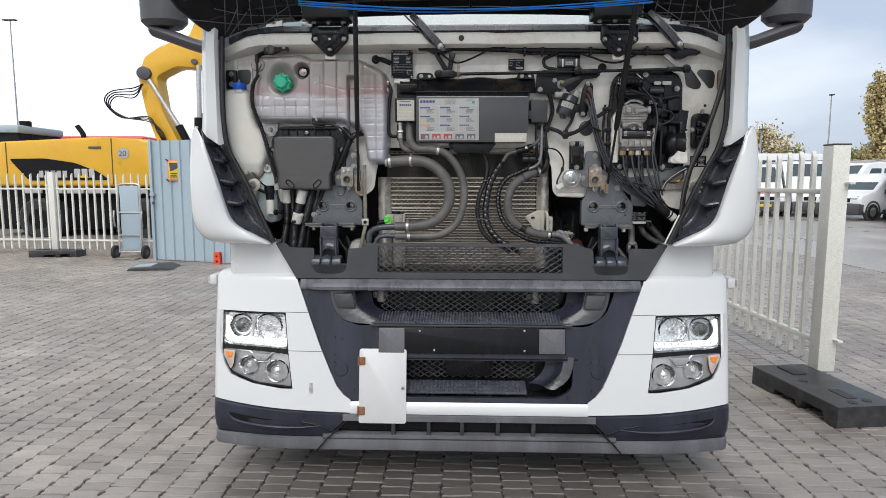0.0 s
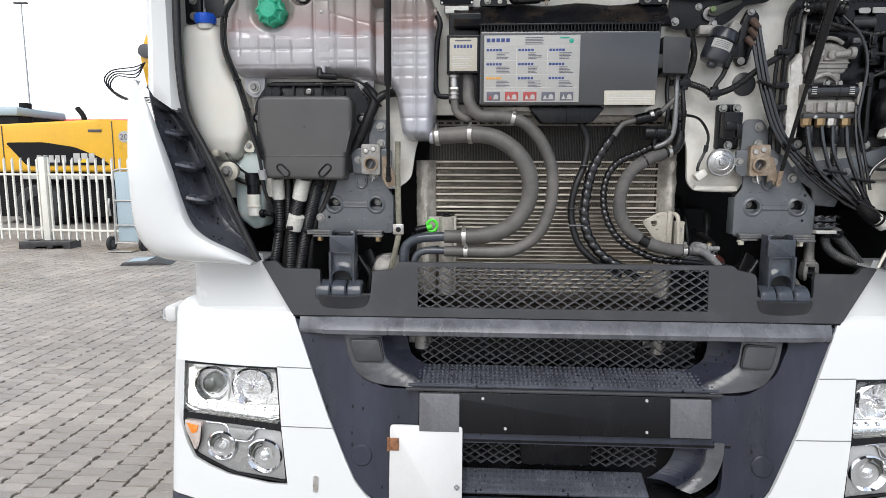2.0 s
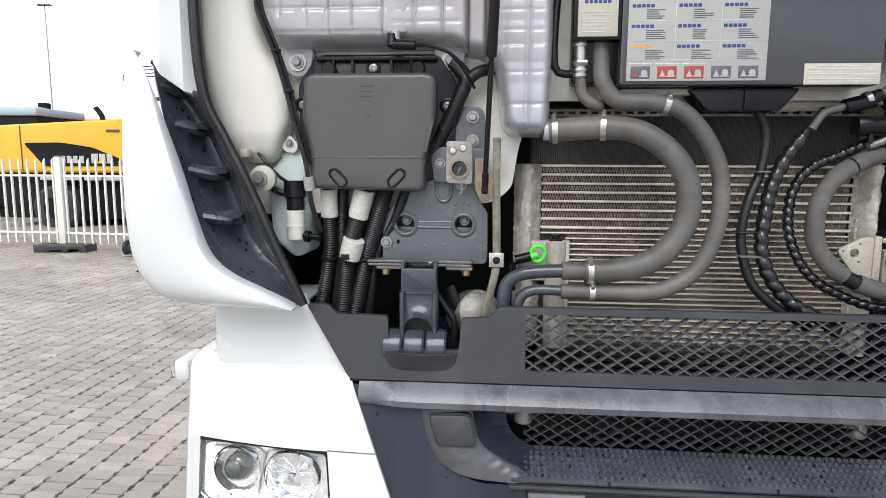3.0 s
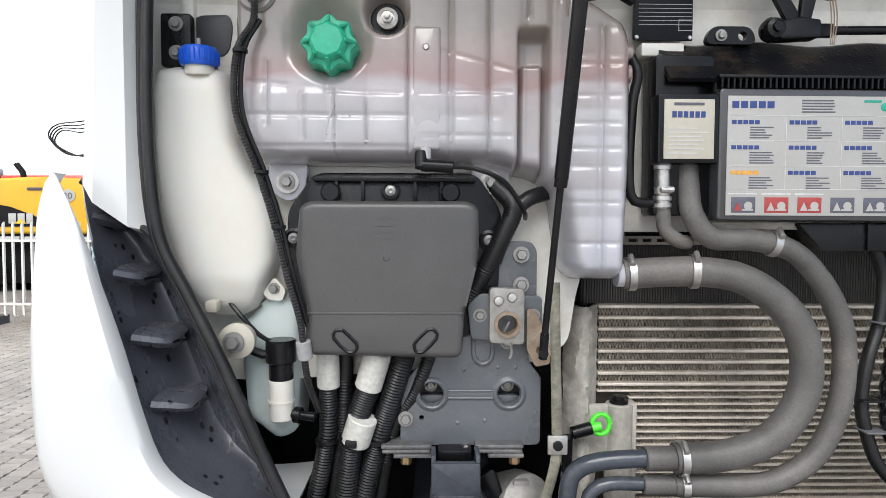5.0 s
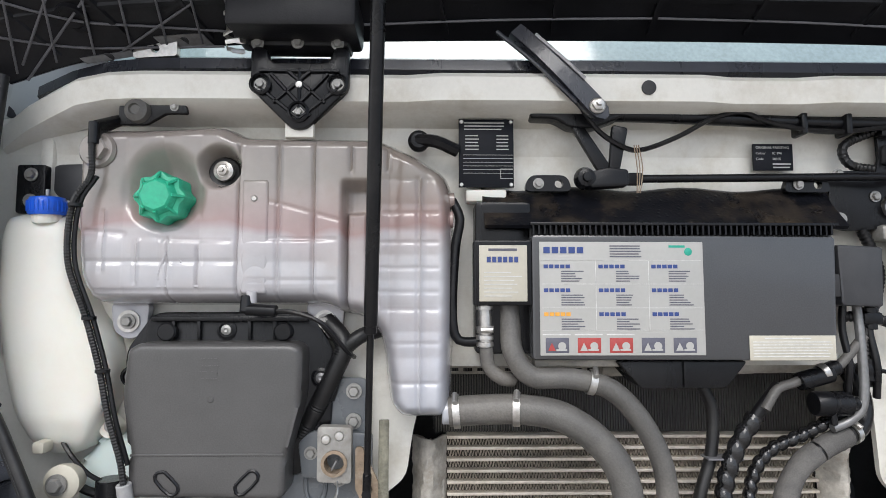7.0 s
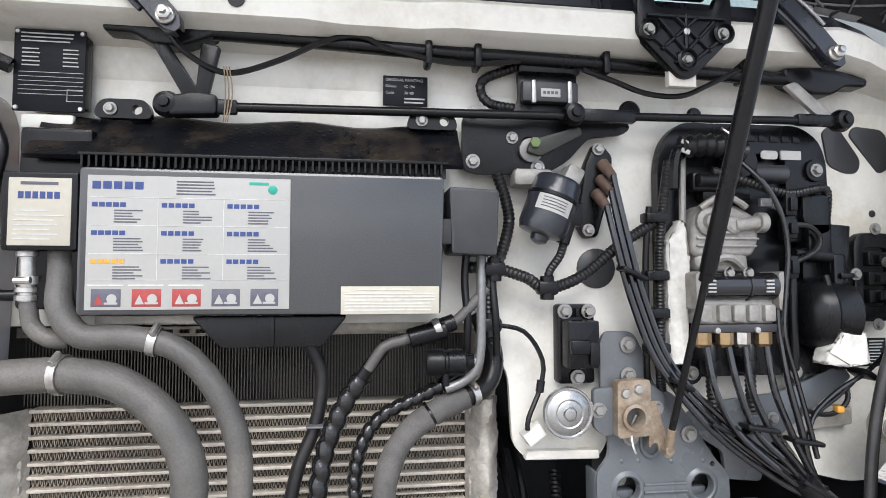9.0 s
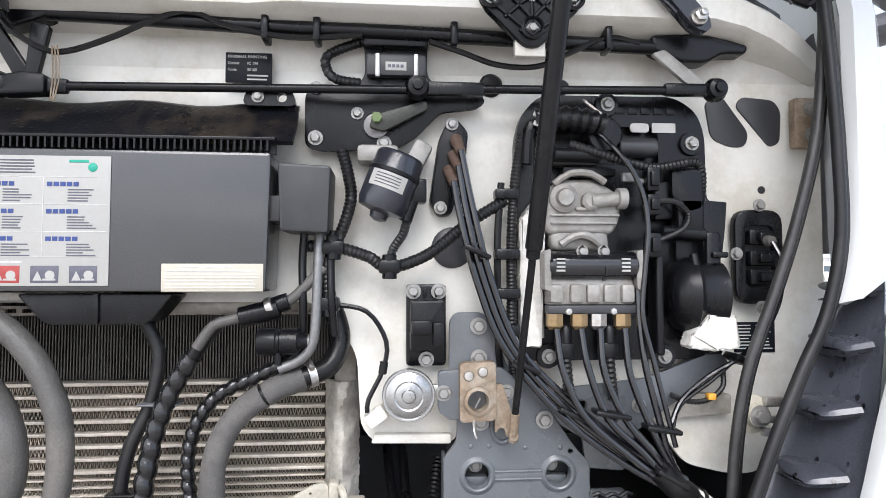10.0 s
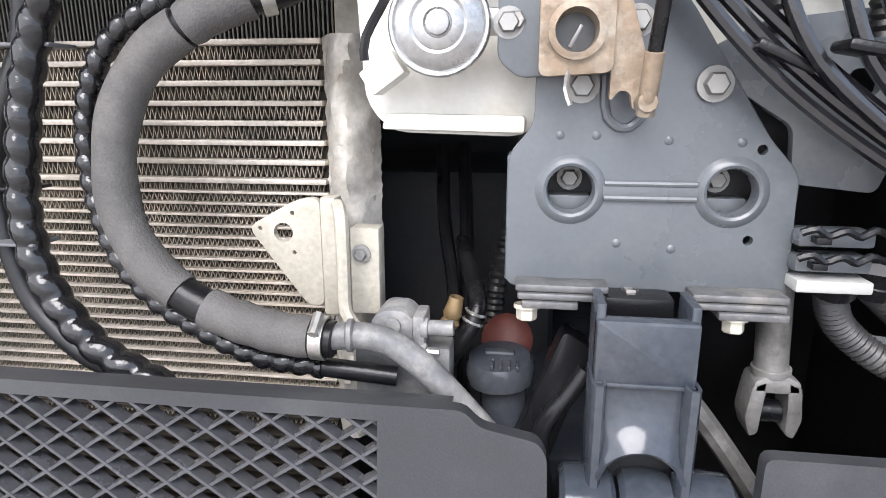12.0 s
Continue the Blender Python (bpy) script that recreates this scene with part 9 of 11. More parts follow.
part("barrel", join(cyl((0.716, 0.080, 1.693), (0.864, 0.080, 1.693), 0.024, bev=0.004), cyl((0.806, 0.080, 1.693), (0.811, 0.080, 1.693), 0.026)), SPIRAL, bv, "glossy black barrel")
for x in (0.732, 0.840):
    part("barrel_print", join(*[bx(x - 0.007, x + 0.007, 0.0545, 0.058, 1.683 + 0.0062 * k, 1.686 + 0.0062 * k, 0) for k in range(4)]), LABEL, bv)
for x in (0.712, 0.866):
    part("end_flange", ext(rnd([(x - 0.005, 1.655), (x - 0.005, 1.715), (x + 0.005, 1.720), (x + 0.006, 1.65)], 0.003), 0.062, 0.12), CASTALU, bv)
for x in (0.770, 0.806):
    bolt(bv, x, 0.066, 1.716, 0.008)
    part("bolt_strap", tube([(x - 0.008, 0.072, 1.712), (x, 0.062, 1.724), (x + 0.008, 0.072, 1.712)], 0.003, 6), BLACK, bv)
part("manifold", bx(0.716, 0.860, 0.075, 0.14, 1.628, 1.672, 0.005), CASTALU, bv, "pale cast manifold")
for x in (0.728, 0.762, 0.790, 0.818, 0.848):
    part("manifold_lobe", bx(x - 0.011, x + 0.011, 0.066, 0.082, 1.632, 1.662, 0.004), CASTALU, bv)
part("manifold_bar", bx(0.714, 0.862, 0.070, 0.095, 1.614, 1.628, 0.002), PANELGREY, bv)
for x in (0.748, 0.823):
    part("bar_screw", lathe([(0.006, 0), (0.005, 0.004), (0, 0.005)], (x, 0.070, 1.618), (0, -1, 0), 10), STEEL, bv)
lines = [(0.727, [(0.727, 0.07, 1.59), (0.736, 0.06, 1.52), (0.771, 0.055, 1.449), (0.843, 0.055, 1.386), (0.905, 0.06, 1.340), (0.93, 0.065, 1.32)]), (0.768, [(0.768, 0.07, 1.59), (0.776, 0.06, 1.529), (0.806, 0.055, 1.449), (0.861, 0.055, 1.395), (0.912, 0.06, 1.342), (0.935, 0.065, 1.325)]),
         (0.800, [(0.800, 0.07, 1.59), (0.803, 0.06, 1.52), (0.834, 0.055, 1.448), (0.879, 0.055, 1.394), (0.920, 0.06, 1.345), (0.94, 0.065, 1.33)]), (0.841, [(0.841, 0.07, 1.59), (0.845, 0.06, 1.519), (0.870, 0.055, 1.448), (0.897, 0.055, 1.394), (0.925, 0.06, 1.350), (0.945, 0.065, 1.335)])]
for k, (x, pts) in enumerate(lines):
    part("union_nut", join(lathe([(0.0145, 0), (0.0145, 0.020), (0.012, 0.022), (0.009, 0.026)], (x, 0.080, 1.614), (0, 0, -1), 6)), BRASS if k != 2 else STEEL, bv, "brass pipe union")
    part("air_pipe", tube(pts, 0.0060, 9), SPIRAL, bv, "shiny black air pipe")
part("air_pipe", tube([(0.868, 0.08, 1.70), (0.866, 0.07, 1.608), (0.872, 0.06, 1.528), (0.890, 0.055, 1.448), (0.908, 0.058, 1.385), (0.93, 0.06, 1.345)], 0.006, 8), SPIRAL, bv)
for x, z, n in ((0.812, 1.455, 2), (0.895, 1.43, 2), (0.908, 1.352, 4)):
    part("cable_tie", moved(bx(-0.030, 0.030, 0.040, 0.072, -0.0045, 0.0045, 0.004), Matrix.Translation((x, 0, z)) @ Matrix.Rotation(radians(30 if n == 4 else 10), 4, "Y")), RUBBER, bv)
for x in (0.748, 0.822):
    part("pressure_switch", join(lathe([(0.011, 0), (0.011, 0.025), (0.007, 0.03), (0, 0.03)], (x, 0.09, 1.565), (0, 0, 1), 12), bx(x - 0.014, x + 0.014, 0.08, 0.105, 1.54, 1.566, 0.004)), BLACK, bv)
    part("switch_lead", tube([(x, 0.09, 1.545), (x + 0.004, 0.095, 1.51), (x + 0.01, 0.10, 1.47)], 0.010, 9, rib=0.002, pitch=0.008), CONDUIT, bv)

shift(bv, 0.003, 0.0, 0.0)

we = thing("taped_loom_end", "bundle of black pipes ending in white tape", "cable", (0.96, 0.06, 1.3))
part("sleeve", tube([(0.895, 0.062, 1.365), (0.925, 0.065, 1.335), (0.955, 0.07, 1.312)], 0.022, 10), RUBBER, we)
part("white_end", cyl((0.943, 0.068, 1.322), (0.985, 0.07, 1.292), 0.020), TAPE, we, "white tape end")
part("end_tie", cyl((0.958, 0.068, 1.311), (0.964, 0.069, 1.307), 0.0225), RUBBER, we)

# ---- grey carrier arm and clip stack ----
ca = thing("carrier_arm", "blue-grey steel carrier arm for the pipe bundle", "bracket", (0.85, 0.13, 1.35))
part("arm_plate", ext(rnd([(0.70, 1.455), (0.755, 1.485), (0.90, 1.50), (1.03, 1.548), (1.050, 1.525), (0.955, 1.462), (0.880, 1.41), (0.860, 1.345), (0.792, 1.352), (0.788, 1.40)], 0.008), 0.118, 0.128, holes=(rnd(rect(0.775, 0.795, 1.445, 1.465), 0.008), rnd(rect(0.825, 0.850, 1.425, 1.447), 0.008)), bev=0.002), BLUEGREY, ca)
bolt(ca, 0.885, 0.117, 1.455, 0.010)
cs = thing("clip_stack", "stack of grey pipe clips on the carrier arm", "clip", (0.825, 0.11, 1.265))
for k in range(2):
    z0 = 1.283 + 0.022 * k
    part("clip_body", bx(0.797, 0.858, 0.100, 0.128, z0 - 0.004, z0 + 0.010, 0.003), BLUEGREY, cs)
    part("clip_spring", tube([(0.795, 0.092, z0 + 0.010), (0.806, 0.090, z0 + 0.014), (0.815, 0.090, z0 + 0.008), (0.828, 0.089, z0 + 0.013), (0.840, 0.090, z0 + 0.008), (0.850, 0.090, z0 + 0.014), (0.862, 0.092, z0 + 0.010)], 0.0034, 6, 0.004), BLACK, cs)
    part("clip_tooth", bx(0.806, 0.818, 0.088, 0.10, z0 + 0.001, z0 + 0.007, 0.001), BLACK, cs)
part("white_pad", bx(0.797, 0.858, 0.092, 0.13, 1.263, 1.274, 0.002), LABEL, cs)
CONVOLUTE = mat("dusty_convoluted_plastic", (0.040, 0.040, 0.041), 0.42, var=0.25, scale=16, bump=0.15, stain=(0.15, 0.145, 0.135), stain_amt=0.55, stain_scale=9)
for run, r in (([(0.842, 0.12, 1.265), (0.846, 0.135, 1.250), (0.866, 0.15, 1.214), (0.910, 0.15, 1.180), (0.966, 0.15, 1.159), (1.016, 0.15, 1.138), (1.06, 0.17, 1.10), (1.08, 0.20, 1.04)], 0.0150), ([(0.880, 0.13, 1.265), (0.888, 0.15, 1.255), (0.925, 0.16, 1.223), (0.957, 0.165, 1.187), (0.985, 0.17, 1.150), (1.00, 0.18, 1.09)], 0.0165)):
    cv = hose("convoluted_hose", "grey-black convoluted hose dropping from the pipe clips", run, r, (), CONVOLUTE, "hose", rib=0.0022)
    part("hose_cuff", cyl(Vector(run[0]) + Vector((0, 0, 0.004)), Vector(run[0]) + Vector((0.001, 0.006, -0.010)), r + 0.003), BLACK, cv, "black end cuff")

# ---- tilt cylinder clevis, oil cap and engine bay shapes ----
FORK = mat("grimy_bare_steel", (0.20, 0.195, 0.185), 0.45, metal=0.3, var=0.3, scale=22, bump=0.4, bscale=150, stain=(0.07, 0.065, 0.06), stain_amt=0.75, stain_scale=18)
tc_ = thing("tilt_cylinder", "bare steel tilt cylinder with a forked end", "cylinder", (0.806, 0.135, 1.16))
part("barrel", join(cyl((0.800, 0.14, 1.275), (0.805, 0.136, 1.168), 0.0150), cyl((0.8048, 0.136, 1.176), (0.8052, 0.136, 1.169), 0.0178)), FORK, tc_)
for sd in (-1, 1):
    part("fork_arm", ext(rnd([(0.807 + sd * 0.008, 1.168), (0.807 + sd * 0.022, 1.162), (0.807 + sd * 0.026, 1.128), (0.807 + sd * 0.020, 1.108), (0.807 + sd * 0.012, 1.112), (0.807 + sd * 0.011, 1.147)], 0.005), 0.120, 0.150, bev=0.004), FORK, tc_)
part("fork_yoke", ext(rnd([(0.785, 1.154), (0.786, 1.166), (0.797, 1.172), (0.817, 1.172), (0.828, 1.166), (0.829, 1.154)], 0.004), 0.120, 0.150, bev=0.003), FORK, tc_)
part("fork_pin", cyl((0.797, 0.135, 1.130), (0.817, 0.135, 1.130), 0.011), RUBBER, tc_)
oc = thing("oil_filler", "dark grey oil filler cap deep in the engine bay", "filler cap", (0.545, 0.2, 1.05))
part("filler_neck", cyl((0.555, 0.20, 1.02), (0.548, 0.195, 1.125), 0.027), DARKBLUE, oc)
part("cap", join(lathe([(0.033, 0), (0.038, 0.004), (0.039, 0.022), (0.034, 0.030), (0, 0.033)], (0.546, 0.195, 1.116), (-0.05, -0.12, 1), 28), *[bx(0.536 + 0.009 * q, 0.540 + 0.009 * q, 0.158, 0.176, 1.143, 1.149, 0.0015) for q in range(4)], bx(0.528, 0.562, 0.186, 0.198, 1.147, 1.153, 0.003)), DARKBLUE, oc, "dark grey screw cap")
eb = thing("engine_block", "engine parts behind the bracket, block in near-black shade colour", "engine", (0.3, 0.5, 0.6))
# block and cross beam take the shade colour of the bay
part("block", bx(-0.35, 0.62, 0.50, 0.80, 0.5, 1.32, 0.03), VOIDSHADE, eb)
part("red_cover", lathe([(0, 0), (0.028, 0), (0.031, 0.010), (0.022, 0.018), (0, 0.020)], (0.553, 0.245, 1.143), (-0.2, -1, 0.5), 20), mat("dull_red_plastic", (0.095, 0.020, 0.014), 0.6, var=0.25, scale=20, bump=0.2), eb, "dull red cover")
for k in range(2):
    part("dark_pipe", tube([(0.47 + 0.02 * k, 0.30 + 0.03 * k, 1.02), (0.48 + 0.014 * k, 0.31 + 0.02 * k, 1.16), (0.46 + 0.03 * k, 0.36, 1.27), (0.45 + 0.03 * k, 0.42, 1.36)], 0.009, 8), RUBBER, eb)
part("conduit", tube([(0.53, 0.28, 1.10), (0.535, 0.29, 1.19), (0.545, 0.31, 1.24), (0.56, 0.36, 1.30)], 0.013, 9, rib=0.002, pitch=0.008), CONDUIT, eb)
for s in (-1, 1):
    part("chassis_rail", bx(s * 0.67 - 0.10, s * 0.67 + 0.10, 0.20, 2.2, 0.72, 1.02, 0.012), DARKBLUE, eb)
    part("spring_hanger", ext(rnd([(s * 0.61, 1.20), (s * 0.64, 1.18), (s * 0.60, 1.05), (s * 0.56, 1.02), (s * 0.56, 1.06)], 0.01), 0.14, 0.17, bev=0.004), BLACK, eb)
part("grimy_link", tube([(0.690, 0.17, 1.175), (0.728, 0.13, 1.142), (0.765, 0.12, 1.095), (0.803, 0.12, 1.040)], 0.011, 8), FORK, eb)
part("cross_beam", bx(-0.85, 0.85, 0.13, 0.20, 0.55, 0.92, 0.012), VOIDSHADE, eb)

# ---- cable gland at the far edge ----
cg = thing("cable_gland", "black oval cable gland with connectors on the firewall edge", "gland", (1.095, 0.14, 1.61))
part("gland_plate", ext(rect(1.050, 1.140, 1.617, 1.785, 0.028), 0.134, 0.150, holes=(rect(1.068, 1.122, 1.645, 1.757, 0.012),), bev=0.005), BLACK, cg)
part("gland_well", bx(1.066, 1.124, 0.145, 0.152, 1.643, 1.759, 0), VOIDSHADE, cg)
for z in (1.735, 1.698, 1.665):
    part("connector", join(bx(1.072, 1.118, 0.125, 0.148, z - 0.013, z + 0.013, 0.003), bx(1.083, 1.107, 0.112, 0.128, z - 0.008, z + 0.008, 0.003)), BLACK, cg)
for x, z in ((1.094, 1.792), (1.050, 1.706), (1.094, 1.612)):
    bolt(cg, x, 0.132, z, 0.009)
part("connector_boss", lathe([(0.010, 0), (0.008, 0.012), (0, 0.013)], (1.096, 0.112, 1.728), (0, -1, 0), 12), HOSE, cg)
part("thin_lead", tube([(1.096, 0.10, 1.725), (1.102, 0.085, 1.69), (1.094, 0.08, 1.63), (1.07, 0.085, 1.575), (1.03, 0.095, 1.53), (0.98, 0.10, 1.50), (0.93, 0.10, 1.46), (0.905, 0.09, 1.42)], 0.0042, 8), SPIRAL, cg)
part("second_lead", tube([(1.035, 0.105, 1.53), (0.985, 0.105, 1.49), (0.93, 0.105, 1.45), (0.91, 0.095, 1.41)], 0.0035, 8), RUBBER, cg)
part("lead_tie", moved(bx(-0.012, 0.012, 0.08, 0.125, -0.006, 0.006, 0.003), Matrix.Translation((1.028, 0, 1.527)) @ Matrix.Rotation(radians(35), 4, "Y")), RUBBER, cg)
part("sensor_lead", tube([(1.02, 0.13, 1.505), (1.012, 0.12, 1.475), (0.98, 0.115, 1.455), (0.945, 0.115, 1.455), (0.92, 0.12, 1.465)], 0.005, 8, rib=0.001, pitch=0.006), CONDUIT, cg)
part("orange_clip", bx(0.980, 0.994, 0.105, 0.118, 1.457, 1.468, 0.002), INKORANGE, cg, "small orange clip")
shift(cg, 0.018, -0.012, 0.009)
pl2 = thing("wiring_diagram_label", "small black label with pale rows on the firewall", "label", (1.08, 0.145, 1.56))
part("label_sheet", bx(1.043, 1.120, 0.1475, 0.1498, 1.536, 1.590, 0.0005), DARKPLATE, pl2)
part("label_print", join(bars(1.047, 1.078, 1.540, 1.587, 8, 0.1475, 81, 0.35, 0.3), bars(1.083, 1.116, 1.540, 1.587, 8, 0.1475, 82, 0.35, 0.3)), INKPALE, pl2)
shift(pl2, 0.034, 0.0, 0.003)
er = thing("edge_tube", "twin black rubber tube running down the edge of the opening", "tube", (1.03, 0.1, 1.2))
line = [(1.188, 0.05, 2.14), (1.184, 0.045, 2.08), (1.164, 0.04, 1.918), (1.125, 0.04, 1.767), (1.083, 0.04, 1.647), (1.037, 0.04, 1.529), (1.012, 0.04, 1.41), (1.003, 0.04, 1.288), (1.000, 0.04, 1.18)]
part("tube", tube(line, 0.0088, 10), EDGERUBBER, er)
part("tube_twin", tube([(x + 0.012, y + 0.004, z) for x, y, z in line], 0.0050, 8), RUBBER, er)
kn = thing("edge_stop", "cream washer and bolt stop at the edge of the opening", "stop", (1.05, 0.07, 1.447))
part("washer", lathe([(0.030, 0), (0.032, 0.006), (0.020, 0.010), (0.018, 0.020), (0, 0.020)], (1.066, 0.10, 1.438), (0.15, -1, 0), 26), CREAM, kn)
bolt(kn, 1.070, 0.08, 1.438, 0.014)
part("stop_strap", join(bx(1.085, 1.125, 0.085, 0.10, 1.450, 1.466, 0.004), bx(1.08, 1.11, 0.085, 0.10, 1.402, 1.416, 0.004), bx(1.085, 1.118, 0.085, 0.10, 1.424, 1.436, 0.004)), STEEL, kn)
shift(kn, -0.010, -0.030, 0.011)
cl = thing("cross_rail", "stained pale rail under the pipes at the opening edge", "rail", (1.0, 0.15, 1.44))
part("rail", ext(rnd([(0.90, 1.475), (1.06, 1.468), (1.06, 1.435), (0.90, 1.425)], 0.005), 0.13, 0.15, bev=0.003), ALU, cl)


# ---- yard: materials ----
YELLOW = mat("yellow_machine_paint", (0.72, 0.40, 0.02), 0.32, var=0.06, scale=2, bump=0.03, coat=0.2, stain=(0.45, 0.27, 0.05), stain_amt=0.25, stain_scale=1.5)
MACHBLACK = mat("black_machine_paint", (0.009, 0.009, 0.010), 0.6, var=0.3, scale=3, bump=0.1, spec=0.15)
TYRE = mat("tyre_rubber", (0.02, 0.02, 0.021), 0.7, var=0.3, scale=12, bump=0.3, bscale=80)
FENCE = mat("cream_fence_paint", (0.72, 0.71, 0.64), 0.35, var=0.04, scale=4, bump=0.03, stain=(0.5, 0.48, 0.40), stain_amt=0.25)
GALV = mat("blue_grey_painted_sheet", (0.36, 0.45, 0.50), 0.45, var=0.08, scale=2, bump=0.05, stain=(0.27, 0.33, 0.36), stain_amt=0.4, stain_scale=2, streak=True)
RECYCLED = mat("black_recycled_plastic", (0.03, 0.03, 0.031), 0.4, var=0.4, scale=14, bump=0.5, bscale=80, stain=(0.10, 0.10, 0.10), stain_amt=0.5, stain_scale=9)
VANWHITE = mat("white_van_paint", (0.74, 0.75, 0.76), 0.25, var=0.03, scale=2, bump=0.01, coat=0.4)
VANGLASS = mat("dark_van_glass", (0.05, 0.07, 0.08), 0.05, var=0.05, bump=0.0, rvar=0.01)
VANRED = mat("red_paint", (0.60, 0.05, 0.03), 0.3, var=0.05, bump=0.01)
PLATEYELLOW = mat("yellow_plate", (0.75, 0.50, 0.02), 0.4, var=0.05, bump=0.0)
GREYTRIM = mat("grey_bumper_trim", (0.065, 0.065, 0.072), 0.5, var=0.1, bump=0.05)
BARK = mat("tree_bark", (0.10, 0.08, 0.06), 0.85, var=0.3, scale=8, bump=0.8, bscale=20)
LEAF = mat("autumn_leaves", (0.50, 0.41, 0.20), 0.6, var=0.3, scale=0.8, bump=0.1, island=0.45)
LEAFGREEN = mat("dull_green_leaves", (0.32, 0.31, 0.14), 0.6, var=0.3, scale=0.8, bump=0.1, island=0.45)
ORANGEM = mat("orange_rubber", (0.75, 0.08, 0.03), 0.5, var=0.1, bump=0.1)
POLE = mat("galvanised_pole", (0.35, 0.36, 0.37), 0.5, metal=0.5, var=0.1, bump=0.05)


# ---- picket fence sections ----
def fence_section(name, p0, p1, n, h, label, post_at_start, post_at_end):
    f = thing(name, label, "fence", (*p0, 0.0))
    d = Vector((p1[0] - p0[0], p1[1] - p0[1], 0))
    ln = d.length
    d.normalize()
    rot = Matrix.Translation((*p0, 0)) @ Matrix.Rotation(math.atan2(d.y, d.x), 4, "Z")
    for z in (0.32, h - 0.30):
        part("rail", moved(bx(0, ln, -0.02, 0.02, z - 0.018, z + 0.018, 0.004), rot), FENCE, f)
    pk = None
    for i in range(n):
        x = (i + 0.6) * ln / n
        b = ext(rnd([(x - 0.016, 0.16), (x + 0.016, 0.13), (x + 0.016, h), (x - 0.012, h - 0.05)], 0.003, 2), -0.016, 0.016)
        part("picket", moved(b, rot), FENCE, f)
    for flag, x in ((post_at_start, 0.0), (post_at_end, ln)):
        if flag:
            po = part("post", moved(bx(x - 0.06, x + 0.06, -0.06, 0.06, 0.13, h + 0.02, 0.006), rot), FENCE, f)
            part("post_cap", moved(bx(x - 0.062, x + 0.062, -0.062, 0.062, h + 0.02, h + 0.03, 0.003), rot), GREYTRIM, po)
            for z in (0.36, h - 0.24):
                part("bracket", moved(bx(x - 0.12, x - 0.04, -0.066, -0.03, z - 0.008, z + 0.008, 0.002), rot), FENCE, po)
    return f


fence_section("picket_fence", (2.555, 1.43), (2.45, 5.6), 27, 1.70, "cream-painted steel picket fence with a square end post", True, False)
fence_section("picket_fence", (-8.00, 8.62), (-5.70, 8.45), 15, 1.62, "cream-painted steel picket fence before a yellow excavator", True, False)
fence_section("picket_fence", (-11.56, 8.75), (-8.08, 8.64), 22, 1.62, "cream-painted steel picket fence before a yellow excavator", False, False)


def fence_foot(x, y, turn, ln=0.80, hw=0.17):
    m = Matrix.Translation((x, y, 0)) @ Matrix.Rotation(radians(turn), 4, "Z")
    f = thing("fence_foot", "worn black recycled-plastic fence foot on the paving", "fence foot", (x, y, 0), group="fence feet")
    side = [(-ln / 2, 0.0), (-ln / 2, 0.14), (ln / 2, 0.14), (ln / 2, 0.0), (ln / 2 - 0.10, 0.0), (ln / 2 - 0.13, 0.07), (ln / 2 - 0.30, 0.07), (ln / 2 - 0.33, 0.0), (0.06, 0.0), (0.04, 0.05), (-0.16, 0.05), (-0.18, 0.0)]
    part("block", moved(ext(side, -hw, hw, bev=0.006), m), RECYCLED, f)
    # near-black pads on top stand for shaded slots and holes
    parts("slot", (moved(bx(0.12, 0.28, -0.035, 0.035, 0.138, 0.1435, 0), m), moved(bx(-0.36, -0.18, -0.05, 0.05, 0.139, 0.15, 0.004), m)), VOIDSHADE, f)
    for dx, dy in ((-0.06, -0.07), (0.32, 0.06), (0.34, -0.05)):
        part("hole", moved(lathe([(0.028, 0), (0.028, 0.0045), (0.02, 0.0045), (0, 0.003)], (dx, dy, 0.139), (0, 0, 1), 14), m), VOIDSHADE, f)
    return f


fence_foot(2.34, 1.08, -82, 0.82, 0.20)
fence_foot(-7.91, 8.5, 4, 0.9)

# ---- corrugated sheet gate ----
gate = thing("sheet_gate", "blue-grey corrugated steel sheet gate with a pink warning notice", "gate", (-5.2, 8.0, 0))
prof = []
x = -5.80
k = 0
while x < -4.28:
    for dx, dy in ((0, 0.03), (0.13, 0.03), (0.15, 0.0), (0.19, 0.0)):
        prof.append((x + dx, 8.0 + dy - (x + dx + 5.8) * 0.30))
    x += 0.21
part("corrugated_sheet", sheet([[(a, b, z) for a, b in prof] for z in (0.03, 2.2)], 0.006), GALV, gate, angle=20)
part("gate_frame", join(bx(-5.84, -5.79, 7.97, 8.05, 0.0, 2.22, 0.004), bx(-5.84, -5.76, 7.95, 8.06, 1.20, 1.26, 0.004)), GALV, gate)
nb = part("notice", bx(-5.43, -5.19, 7.84, 7.85, 1.48, 1.85, 0.002), mat("pink_notice", (0.75, 0.25, 0.22), 0.5, var=0.05, bump=0.0), gate, "pink and yellow warning notice held by black tape")
part("notice_field", bx(-5.405, -5.215, 7.834, 7.84, 1.505, 1.825, 0.001), PLATEYELLOW, nb)
part("notice_picture", ext(rnd([(-5.39, 1.80), (-5.24, 1.80), (-5.24, 1.70), (-5.38, 1.64)], 0.02), 7.829, 7.833), GREYTRIM, nb)
part("notice_print", bars(-5.38, -5.24, 1.53, 1.62, 3, 7.832, 3, 0.6, 0.3), GREYTRIM, nb)
